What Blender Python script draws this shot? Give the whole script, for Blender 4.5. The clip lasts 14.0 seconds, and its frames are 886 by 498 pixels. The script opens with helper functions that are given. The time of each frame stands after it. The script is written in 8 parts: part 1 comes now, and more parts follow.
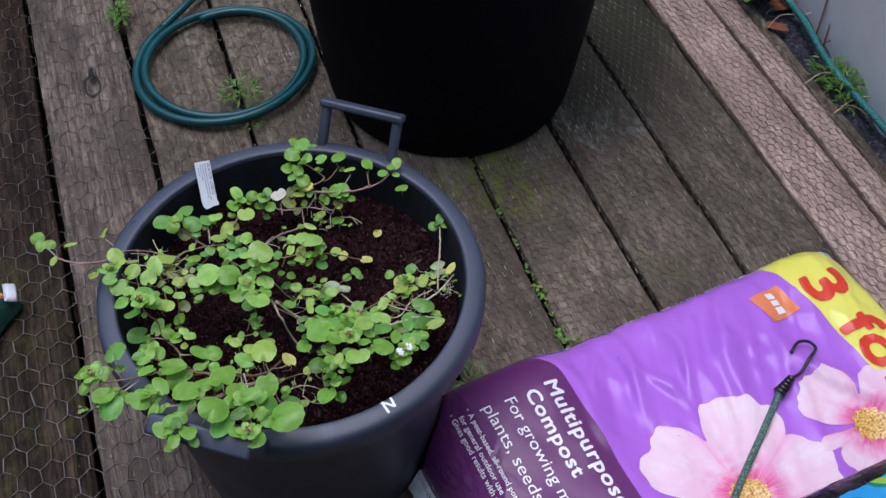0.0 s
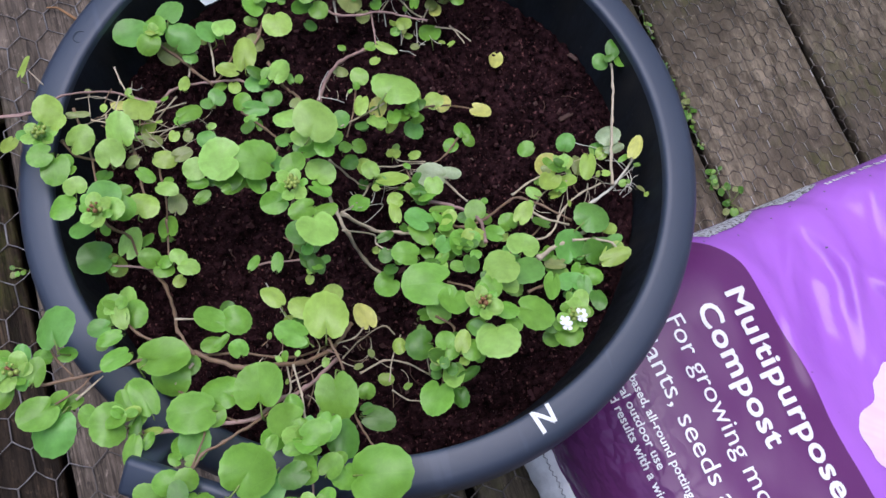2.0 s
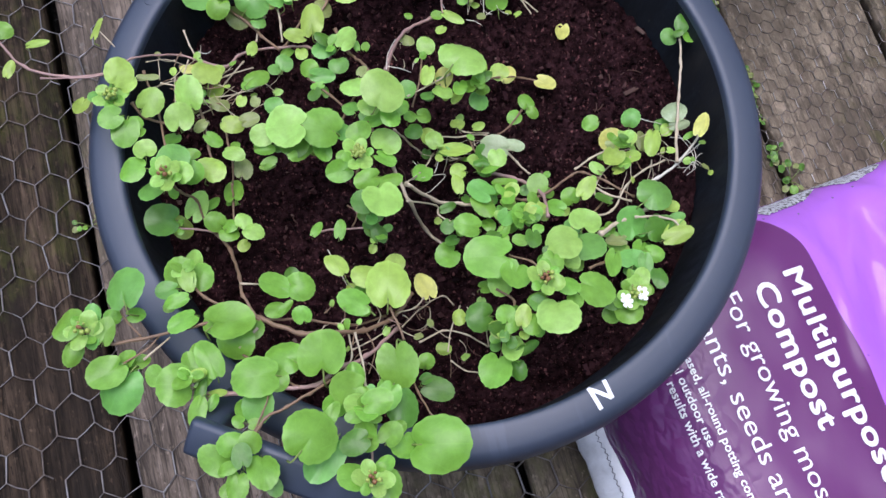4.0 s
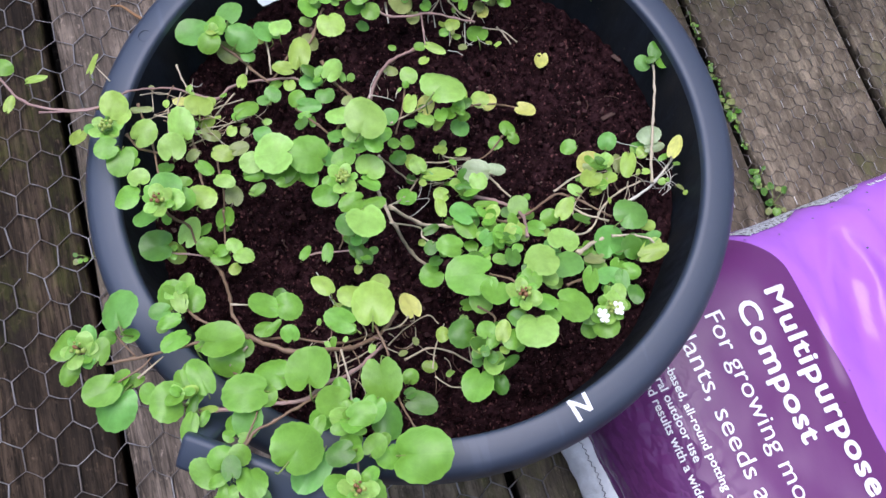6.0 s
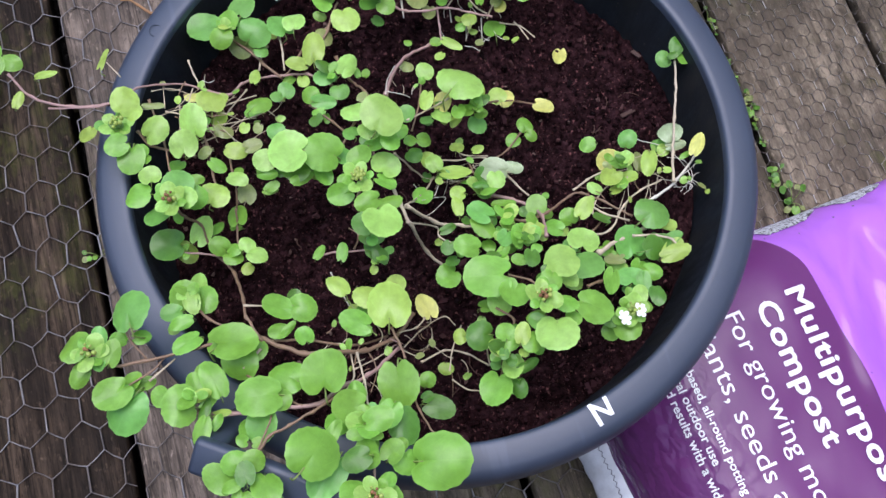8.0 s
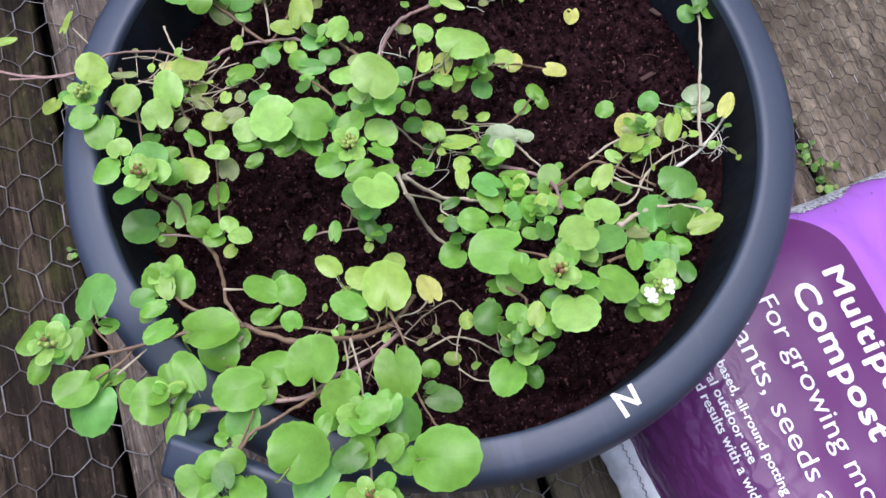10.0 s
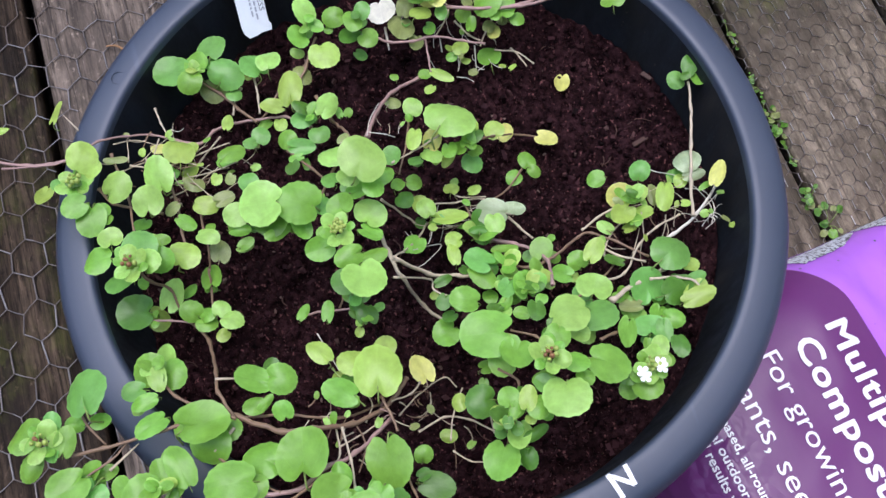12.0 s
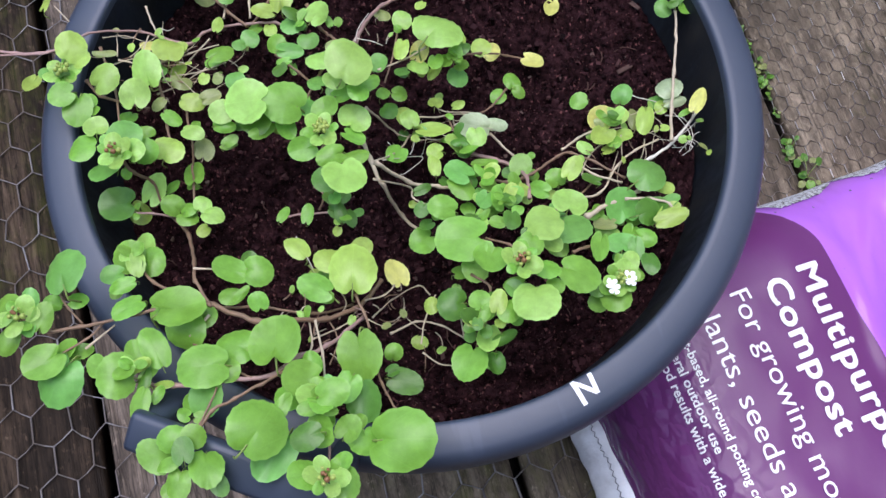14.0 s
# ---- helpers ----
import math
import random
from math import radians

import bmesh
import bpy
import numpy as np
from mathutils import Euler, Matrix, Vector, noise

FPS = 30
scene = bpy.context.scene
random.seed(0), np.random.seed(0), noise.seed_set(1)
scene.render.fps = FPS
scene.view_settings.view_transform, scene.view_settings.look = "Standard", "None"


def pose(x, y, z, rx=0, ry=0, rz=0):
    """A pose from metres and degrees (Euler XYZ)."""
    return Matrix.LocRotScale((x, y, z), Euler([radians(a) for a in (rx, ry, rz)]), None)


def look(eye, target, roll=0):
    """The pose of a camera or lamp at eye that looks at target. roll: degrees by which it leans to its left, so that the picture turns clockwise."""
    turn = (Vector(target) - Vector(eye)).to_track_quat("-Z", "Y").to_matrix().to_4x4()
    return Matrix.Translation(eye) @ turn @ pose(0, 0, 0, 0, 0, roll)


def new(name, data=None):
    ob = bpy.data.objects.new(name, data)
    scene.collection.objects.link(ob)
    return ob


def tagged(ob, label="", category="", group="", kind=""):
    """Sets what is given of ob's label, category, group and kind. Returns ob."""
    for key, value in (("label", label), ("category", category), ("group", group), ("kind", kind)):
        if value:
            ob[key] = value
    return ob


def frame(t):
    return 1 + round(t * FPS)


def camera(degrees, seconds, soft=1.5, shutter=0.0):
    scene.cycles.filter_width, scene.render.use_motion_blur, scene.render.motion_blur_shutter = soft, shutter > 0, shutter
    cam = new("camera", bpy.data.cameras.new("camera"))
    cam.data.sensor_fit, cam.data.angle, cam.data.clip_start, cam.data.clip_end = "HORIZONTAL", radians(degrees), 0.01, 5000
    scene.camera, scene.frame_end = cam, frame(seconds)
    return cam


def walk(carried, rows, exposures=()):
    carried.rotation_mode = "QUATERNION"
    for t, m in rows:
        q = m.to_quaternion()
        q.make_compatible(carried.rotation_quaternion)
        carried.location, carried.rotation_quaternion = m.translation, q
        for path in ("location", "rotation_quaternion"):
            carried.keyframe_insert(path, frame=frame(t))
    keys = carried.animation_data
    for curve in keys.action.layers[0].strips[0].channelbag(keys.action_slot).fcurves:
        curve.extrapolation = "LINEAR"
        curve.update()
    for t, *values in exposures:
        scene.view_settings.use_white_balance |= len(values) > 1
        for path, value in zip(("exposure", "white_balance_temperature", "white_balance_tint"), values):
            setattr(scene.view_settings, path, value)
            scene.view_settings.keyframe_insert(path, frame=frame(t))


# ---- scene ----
cam = camera(46.01, 14.0, soft=1.5)
PATH = [
    (0.0, (-0.0844, -0.6675, 1.1656), (0.0701, -0.2528, 0.6233), 1.38),
    (0.5, (-0.0736, -0.4229, 1.0588), (0.0425, -0.0996, 0.4489), 4.93),
    (1.0, (-0.0930, -0.3176, 0.9503), (0.0551, -0.0821, 0.3079), 12.86),
    (1.5, (-0.0995, -0.2707, 0.8839), (0.0259, -0.0450, 0.2333), 12.43),
    (2.0, (-0.0779, -0.2598, 0.8675), (0.0434, -0.0364, 0.2153), 11.29),
    (2.5, (-0.0669, -0.2458, 0.8632), (0.0476, -0.0298, 0.2073), 9.59),
    (3.0, (-0.0821, -0.2437, 0.8610), (0.0151, -0.0439, 0.1971), 9.97),
    (5.5, (-0.0884, -0.2682, 0.8906), (-0.0018, -0.0432, 0.2334), 6.32),
    (6.0, (-0.0794, -0.2703, 0.8898), (0.0101, -0.0396, 0.2350), 5.39),
    (6.5, (-0.0805, -0.2730, 0.8851), (0.0088, -0.0369, 0.2322), 5.19),
    (7.0, (-0.0845, -0.2738, 0.8807), (0.0019, -0.0426, 0.2257), 5.62),
    (7.5, (-0.0752, -0.2656, 0.8819), (0.0085, -0.0416, 0.2241), 4.14),
    (8.0, (-0.0830, -0.2619, 0.8781), (0.0015, -0.0327, 0.2221), 4.61),
    (10.5, (-0.0698, -0.2596, 0.8091), (0.0019, -0.0196, 0.1554), -0.35),
    (11.0, (-0.0645, -0.2517, 0.8153), (0.0030, -0.0102, 0.1618), -1.87),
    (11.5, (-0.0569, -0.2420, 0.8223), (0.0093, 0.0028, 0.1698), -3.03),
    (12.0, (-0.0509, -0.2352, 0.8261), (0.0156, 0.0169, 0.1765), -3.09),
    (12.5, (-0.0558, -0.2343, 0.8227), (0.0083, 0.0219, 0.1744), -2.73),
    (13.0, (-0.0549, -0.2357, 0.8313), (0.0060, 0.0208, 0.1829), -3.39),
    (13.5, (-0.0529, -0.2459, 0.8541), (0.0075, 0.0201, 0.2094), -3.60),
    (14.0, (-0.0561, -0.2666, 0.8242), (0.0136, -0.0379, 0.1663), 2.06),
]
EXPOSURES = [(0.0, 0.53), (0.5, 0.53), (1.0, 0.6), (1.5, 0.69), (3.0, 0.96), (5.5, 1.15), (8.0, 1.15), (14.0, 1.12)]
walk(cam, [(t, look(eye, target, roll)) for t, eye, target, roll in PATH], EXPOSURES)

# ---- light ----
world = bpy.data.worlds.new("overcast_sky")
scene.world = world
world.use_nodes = True
wn, wl = world.node_tree.nodes, world.node_tree.links
wn.clear()
sky = wn.new("ShaderNodeTexSky")
sky.sky_type, sky.sun_disc = "NISHITA", False
sky.sun_elevation, sky.sun_rotation, sky.air_density, sky.dust_density = radians(81), radians(-25), 1.2, 2.0
back = wn.new("ShaderNodeBackground")
back.inputs["Strength"].default_value = 0.15
wout = wn.new("ShaderNodeOutputWorld")
wl.new(sky.outputs["Color"], back.inputs["Color"])
wl.new(back.outputs["Background"], wout.inputs["Surface"])
sun = new("sun", bpy.data.lights.new("sun", "SUN"))
sun.data.energy, sun.data.angle, sun.data.color = 1.08, radians(45), (0.968, 0.95, 1.2)
sun.matrix_world = look((-0.2, 0.42, 3.0), (0, 0, 0))


# ---- materials ----
class Nodes:
    """A small builder for one material's nodes."""

    def __init__(self, name, rough=0.6, metal=0.0, spec=0.5):
        self.mat = bpy.data.materials.new(name)
        self.mat.use_nodes = True
        self.tree = self.mat.node_tree
        self.bsdf = self.tree.nodes["Principled BSDF"]
        self.set("Roughness", rough), self.set("Metallic", metal), self.set("Specular IOR Level", spec)

    def set(self, socket, value):
        if hasattr(value, "is_output"):
            self.tree.links.new(value, self.bsdf.inputs[socket])
        else:
            self.bsdf.inputs[socket].default_value = value
        return self

    def node(self, kind, **inputs):
        n = self.tree.nodes.new(kind)
        for key, value in inputs.items():
            self.feed(n.inputs[key.replace("_", " ")], value)
        return n

    def feed(self, socket, value):
        if hasattr(value, "is_output"):
            self.tree.links.new(value, socket)
        else:
            socket.default_value = value

    def coords(self, scale=(1, 1, 1), world_space=False, shift=None):
        if world_space:
            src = self.tree.nodes.new("ShaderNodeNewGeometry").outputs["Position"]
        else:
            src = self.tree.nodes.new("ShaderNodeTexCoord").outputs["Object"]
        m = self.tree.nodes.new("ShaderNodeMapping")
        self.tree.links.new(src, m.inputs["Vector"])
        m.inputs["Scale"].default_value = scale
        if shift is not None:
            self.tree.links.new(shift, m.inputs["Location"])
        return m.outputs["Vector"]

    def noise(self, vec, scale, detail=4.0, rough=0.55):
        n = self.node("ShaderNodeTexNoise", Vector=vec, Scale=scale, Detail=detail, Roughness=rough)
        return n.outputs["Fac"]

    def ramp(self, fac, *stops, constant=False):
        n = self.tree.nodes.new("ShaderNodeValToRGB")
        self.tree.links.new(fac, n.inputs["Fac"])
        els = n.color_ramp.elements
        while len(els) < len(stops):
            els.new(0.5)
        for e, (pos, col) in zip(els, stops):
            e.position = pos
            e.color = (*col, 1) if not isinstance(col, (int, float)) else (col, col, col, 1)
        if constant:
            n.color_ramp.interpolation = "CONSTANT"
        return n.outputs["Color"]

    def mix(self, fac, a, b, mode="MIX"):
        n = self.tree.nodes.new("ShaderNodeMix")
        n.data_type, n.blend_type = "RGBA", mode
        for socket, value in ((n.inputs[0], fac), (n.inputs[6], a), (n.inputs[7], b)):
            if hasattr(value, "is_output"):
                self.tree.links.new(value, socket)
            elif isinstance(value, (int, float)):
                socket.default_value = value
            else:
                socket.default_value = (*value, 1)
        return n.outputs[2]

    def calc(self, op, a, b=0.0):
        n = self.tree.nodes.new("ShaderNodeMath")
        n.operation = op
        self.feed(n.inputs[0], a), self.feed(n.inputs[1], b)
        return n.outputs[0]

    def random(self):
        return self.tree.nodes.new("ShaderNodeObjectInfo").outputs["Random"]

    def bump(self, height, strength=0.3, distance=0.002):
        n = self.node("ShaderNodeBump", Strength=strength, Distance=distance, Height=height)
        self.tree.links.new(n.outputs["Normal"], self.bsdf.inputs["Normal"])
        return self


def wood(name, dark, light, moss=0.0, wet=0.0, worn=1.0, spec=0.22, pale=0.72):
    """Weathered deck wood with grain along y, stains and moss; worn shortens the grain."""
    k = Nodes(name, 0.75, 0.0, spec)
    r = k.random()
    shift = k.node("ShaderNodeCombineXYZ", X=k.calc("MULTIPLY", r, 7.0), Y=k.calc("MULTIPLY", r, 13.0)).outputs[0]
    crack = k.noise(k.coords((190, 4.2, 60), shift=shift), 1.0, 5, 0.75)
    check = k.noise(k.coords((46, 2.0, 20), shift=shift), 1.0, 3, 0.6)
    chip = k.noise(k.coords((300, 70, 120), shift=shift), 1.0, 3, 0.75)
    ring = k.noise(k.coords((75, 1.1, 20), shift=shift), 1.0, 2, 0.5)
    grain = k.noise(k.coords((150 / worn**0.5, 16 * worn, 50), shift=shift), 1.0, 6, 0.72)
    streak = k.noise(k.coords((30, 2.8 * worn, 10), shift=shift), 1.0, 6, 0.7)
    blotch = k.noise(k.coords((9, 5, 6), shift=shift), 1.0, 7, 0.68)
    speck = k.noise(k.coords((160, 90, 90), shift=shift), 1.0, 3, 0.7)
    col = k.ramp(streak, (1.0 - pale, dark), (pale, light))
    col = k.mix(k.ramp(grain, (0.36, 0.85), (0.6, 0.0)), col, tuple(c * 0.32 for c in dark))
    col = k.mix(k.ramp(blotch, (0.46, 0.0), (0.60, 0.7)), col, tuple(c * 0.55 for c in dark))
    col = k.mix(k.ramp(speck, (0.60, 0.0), (0.72, 0.5)), col, tuple(min(1, c * 1.55) for c in light))
    col = k.mix(k.ramp(chip, (0.33, 0.75), (0.42, 0.0)), col, tuple(c * 0.3 for c in dark))
    col = k.mix(k.ramp(check, (0.487, 0.0), (0.5, 0.8), (0.513, 0.0)), col, tuple(c * 0.25 for c in dark))
    col = k.mix(k.ramp(crack, (0.34, 0.9 / worn**0.5), (0.44, 0.0)), col, tuple(c * 0.2 for c in dark))
    col = k.mix(k.ramp(ring, (0.46, 0.0), (0.5, 0.45), (0.54, 0.0)), col, tuple(c * 0.45 for c in dark))
    if moss:
        where = k.calc("SUBTRACT", k.noise(k.coords((3.1, 2.3, 3), True), 1.0, 6, 0.68), 0.05)
        fine = k.noise(k.coords((70, 30, 60), True), 1.0, 3, 0.7)
        near = k.node("ShaderNodeVectorMath", Vector=k.coords((1, 1, 1), True))
        near.operation = "DISTANCE"
        near.inputs[1].default_value = (0.395, 0.315, 0.0)
        where = k.calc("ADD", where, k.ramp(near.outputs["Value"], (0.02, 0.24), (0.13, 0.0)))
        by = k.node("ShaderNodeVectorMath", Vector=k.coords((1, 1, 1), True))
        by.operation = "DISTANCE"
        by.inputs[1].default_value = (0.535, 0.425, 0.0)
        crust = k.calc("ADD", k.calc("SUBTRACT", k.noise(k.coords((9, 6, 6), True), 1.0, 5, 0.7), 0.1), k.ramp(by.outputs["Value"], (0.03, 0.3), (0.18, 0.0)))
        pale = k.noise(k.coords((85, 38, 60), True), 1.0, 4, 0.75)
        col = k.mix(k.calc("MULTIPLY", k.ramp(crust, (0.56, 0.0), (0.68, 0.85)), k.ramp(pale, (0.51, 0.0), (0.57, 1.0))), col, (0.30, 0.35, 0.33))
        col = k.mix(k.calc("MULTIPLY", k.ramp(where, (0.5, 0.0), (0.68, moss)), k.ramp(fine, (0.42, 0.0), (0.58, 1.0))), col, (0.13, 0.15, 0.025))
    if moss:
        # Dark green algae on the boards beside the bin.
        near = k.node("ShaderNodeVectorMath", Vector=k.coords((1, 0.8, 1), True))
        near.operation = "DISTANCE"
        near.inputs[1].default_value = (0.60, 0.70 * 0.8, 0.0)
        slime = k.calc("ADD", k.ramp(near.outputs["Value"], (0.10, 0.5), (0.33, 0.0)), k.calc("MULTIPLY", k.noise(k.coords((26, 11, 20), True), 1.0, 6, 0.7), 0.5))
        col = k.mix(k.ramp(slime, (0.3, 0.0), (0.54, 0.88)), col, (0.026, 0.027, 0.014))
        # One knot with a dark rim and a split above it.
        spot = k.node("ShaderNodeVectorMath", Vector=k.coords((75, 38, 1), True))
        spot.operation = "DISTANCE"
        spot.inputs[1].default_value = (-0.183 * 75, 0.732 * 38, 0.0)
        eye = k.calc("ADD", spot.outputs["Value"], k.calc("MULTIPLY", k.noise(k.coords((90, 60, 60), True), 1.0, 3, 0.6), 0.5))
        col = k.mix(k.ramp(k.calc("MULTIPLY", eye, 0.5), (0.3, 0.25), (0.48, 0.2), (0.56, 0.95), (0.64, 0.9), (0.7, 0.0)), col, tuple(c * 0.16 for c in dark))
        slit = k.node("ShaderNodeVectorMath", Vector=k.coords((110, 30, 1), True))
        slit.operation = "DISTANCE"
        slit.inputs[1].default_value = (-0.179 * 110, 0.757 * 30, 0.0)
        col = k.mix(k.ramp(slit.outputs["Value"], (0.6, 0.95), (0.95, 0.0)), col, tuple(c * 0.12 for c in dark))
    tone = k.calc("ADD", k.calc("MULTIPLY", r, 0.3), 0.83)
    col = k.mix(1.0, col, k.node("ShaderNodeCombineColor", Red=tone, Green=tone, Blue=tone).outputs[0], "MULTIPLY")
    k.set("Base Color", col).set("Roughness", k.ramp(blotch, (0.3, 0.85 - wet), (0.7, 0.6 - wet)))
    k.bump(k.mix(0.4, k.mix(0.4, grain, streak), k.mix(0.5, crack, chip)), 1.0, 0.0035)
    return k.mat


def plastic(name, col, rough=0.4, scuff=0.3, spec=0.5):
    k = Nodes(name, rough, 0.0, spec)
    dust = k.noise(k.coords((9, 9, 9)), 1.0, 6, 0.7)
    fine = k.noise(k.coords((260, 260, 260)), 1.0, 2, 0.6)
    marks = k.noise(k.coords((60, 7, 30)), 1.0, 3, 0.6)
    c = k.mix(k.ramp(dust, (0.45, 0.0), (0.75, scuff)), col, tuple(min(1.0, v * 1.7 + 0.012) for v in col))
    c = k.mix(k.ramp(marks, (0.64, 0.0), (0.7, scuff)), c, tuple(min(1.0, v * 2.2 + 0.02) for v in col))
    k.set("Base Color", c).set("Roughness", k.ramp(dust, (0.3, rough - 0.05), (0.7, rough + 0.12)))
    return k.bump(fine, 0.12, 0.0004).mat


def shaded_smeared_plastic(name):
    """The tub's plastic darkened for the shade inside, with smears of dried compost."""
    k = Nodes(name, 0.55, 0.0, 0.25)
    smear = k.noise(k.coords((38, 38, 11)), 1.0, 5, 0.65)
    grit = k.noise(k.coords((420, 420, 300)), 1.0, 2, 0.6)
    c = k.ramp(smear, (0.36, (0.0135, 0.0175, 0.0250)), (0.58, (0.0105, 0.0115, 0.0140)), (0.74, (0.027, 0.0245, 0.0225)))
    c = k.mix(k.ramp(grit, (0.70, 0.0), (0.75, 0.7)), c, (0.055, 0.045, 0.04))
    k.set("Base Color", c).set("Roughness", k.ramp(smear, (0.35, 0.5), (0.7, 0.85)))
    return k.bump(grit, 0.2, 0.0006).mat


def plain(name, col, rough=0.6, vary=0.25, scale=60.0, metal=0.0, bump=0.2, dist=0.0006):
    k = Nodes(name, rough, metal)
    a = k.noise(k.coords((scale,) * 3), 1.0, 4, 0.6)
    b = k.noise(k.coords((scale * 0.15,) * 3), 1.0, 3, 0.6)
    c = k.mix(k.ramp(a, (0.3, 0.0), (0.7, vary)), col, tuple(v * 0.5 for v in col))
    c = k.mix(k.ramp(b, (0.4, 0.0), (0.7, vary)), c, tuple(min(1, v * 1.35) for v in col))
    k.set("Base Color", c)
    return k.bump(a, bump, dist).mat


def earth(name, dark, light, scale=1.0, fleck=(0.16, 0.07, 0.04)):
    k = Nodes(name, 0.85, 0.0, 0.03)
    big = k.noise(k.coords((45 * scale,) * 3), 1.0, 5, 0.65)
    fine = k.noise(k.coords((260 * scale,) * 3), 1.0, 4, 0.7)
    spot = k.noise(k.coords((420 * scale, 300 * scale, 300 * scale)), 1.0, 2, 0.6)
    c = k.ramp(fine, (0.36, dark), (0.66, light))
    c = k.mix(k.ramp(big, (0.35, 0.7), (0.6, 0.0)), c, tuple(v * 0.45 for v in dark))
    c = k.mix(k.ramp(spot, (0.63, 0.0), (0.70, 0.8)), c, fleck)
    k.set("Base Color", c)
    return k.bump(k.mix(0.5, big, fine), 0.9, 0.004).mat


M_BOARD = wood("weathered_deck_wood", (0.116, 0.090, 0.061), (0.345, 0.283, 0.203), moss=0.9, worn=2.6)
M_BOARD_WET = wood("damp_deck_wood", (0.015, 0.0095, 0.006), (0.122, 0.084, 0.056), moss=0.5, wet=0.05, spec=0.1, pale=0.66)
# Darker copy of the deck wood: shade on the left board put into colour.
M_BOARD_MID = wood("shade_toned_deck_wood", (0.088, 0.066, 0.050), (0.29, 0.23, 0.18), moss=0.4)
M_EDGE = wood("pinkish_new_timber", (0.47, 0.335, 0.262), (0.67, 0.505, 0.41))


def wire(name, *stops, rusty=0.75):
    """Old wire: each length is dull, rusty or bright; the bright ones paint glints."""
    k = Nodes(name, 0.55, 0.2)
    island = k.tree.nodes.new("ShaderNodeNewGeometry").outputs["Random Per Island"]
    rust = k.noise(k.coords((14, 14, 14)), 1.0, 4, 0.65)
    k.set("Base Color", k.mix(k.ramp(rust, (0.42, 0.0), (0.62, rusty)), k.ramp(island, *stops), (0.10, 0.075, 0.06)))
    return k.mat


M_WIRE = wire("galvanised_wire", (0.0, (0.10, 0.09, 0.085)), (0.6, (0.2, 0.19, 0.19)), (1.0, (0.32, 0.31, 0.31)))
M_WIRE_DULL = wire("brown_galvanised_wire", (0.0, (0.06, 0.045, 0.035)), (0.7, (0.13, 0.10, 0.085)), (1.0, (0.24, 0.21, 0.19)))
M_WIRE_FINE = wire("dull_fine_wire", (0.0, (0.12, 0.10, 0.085)), (0.5, (0.27, 0.245, 0.22)), (0.8, (0.44, 0.42, 0.39)), (1.0, (0.78, 0.76, 0.73)), rusty=0.45)
M_WIRE_SPAN = wire("brown_fine_wire", (0.0, (0.08, 0.066, 0.055)), (0.6, (0.19, 0.165, 0.14)), (1.0, (0.40, 0.37, 0.34)))
M_WIRE_RUST = wire("rusty_fine_wire", (0.0, (0.08, 0.055, 0.045)), (0.6, (0.17, 0.12, 0.1)), (1.0, (0.4, 0.33, 0.29)))
M_TUB = plastic("charcoal_tub_plastic", (0.028, 0.039, 0.064), 0.5, 0.2, 0.75)
M_BIG = plastic("black_bin_plastic", (0.0032, 0.0032, 0.0052), 0.7, 0.08, 0.08)
M_SOIL = earth("potting_compost", (0.0028, 0.0011, 0.0014), (0.043, 0.0175, 0.0200), 1.0, (0.17, 0.07, 0.068))
M_GROUND = earth("dark_ground_soil", (0.012, 0.011, 0.01), (0.05, 0.045, 0.042), 0.4, (0.1, 0.09, 0.085))
M_GRIT = earth("dark_grit", (0.02, 0.021, 0.026), (0.085, 0.088, 0.1), 0.5, (0.2, 0.2, 0.21))
M_WALL = plain("white_rendered_wall", (0.88, 0.90, 0.92), 0.8, 0.12, 30, 0, 0.3, 0.003)
M_WHITE = plain("white_paint", (0.82, 0.83, 0.84), 0.5, 0.1, 300)
M_HOSE = plain("teal_hose_rubber", (0.0015, 0.062, 0.068), 0.34, 0.3, 40)
M_HOSE.node_tree.nodes["Principled BSDF"].inputs["Specular IOR Level"].default_value = 0.4


def rope_material():
    k = Nodes("teal_braided_rope", 0.6)
    v = k.coords((500, 500, 90))
    a = k.noise(v, 1.0, 2, 0.5)
    k.set("Base Color", k.ramp(a, (0.42, (0.006, 0.09, 0.085)), (0.58, (0.03, 0.25, 0.22))))
    return k.bump(a, 0.5, 0.001).mat


M_ROPE = rope_material()


# ---- building helpers ----
def mesh_of(bm, name, smooth=True):
    me = bpy.data.meshes.new(name)
    bmesh.ops.recalc_face_normals(bm, faces=bm.faces)
    bm.to_mesh(me)
    bm.free()
    if smooth:
        me.shade_smooth()
    return me


def part(name, bm, material, parent=None, label="", smooth=True, at=None):
    me = bm if isinstance(bm, bpy.types.Mesh) else mesh_of(bm, name, smooth)
    if material is not None and not me.materials:
        me.materials.append(material)
    ob = new(name, me)
    if parent is not None:
        ob.parent = parent
    if at is not None:
        ob.matrix_basis = at
    if label:
        ob["label"] = label
    return ob


def base(name, m, label, category, group="", kind=""):
    """An Empty at a thing's base."""
    ob = new(name)
    ob.empty_display_size = 0.05
    ob.matrix_basis = m
    return tagged(ob, label, category, group, kind)


def smooth_line(points, steps=8):
    """Catmull-Rom through the given points."""
    p = [Vector(q) for q in points]
    if len(p) < 3:
        return p
    p = [2 * p[0] - p[1]] + p + [2 * p[-1] - p[-2]]
    out = []
    for i in range(1, len(p) - 2):
        a, b, c, d = p[i - 1 : i + 3]
        for s in range(steps):
            t = s / steps
            out.append(0.5 * (2 * b + (c - a) * t + (2 * a - 5 * b + 4 * c - d) * t * t + (3 * b - a - 3 * c + d) * t**3))
    return out + [p[-2]]


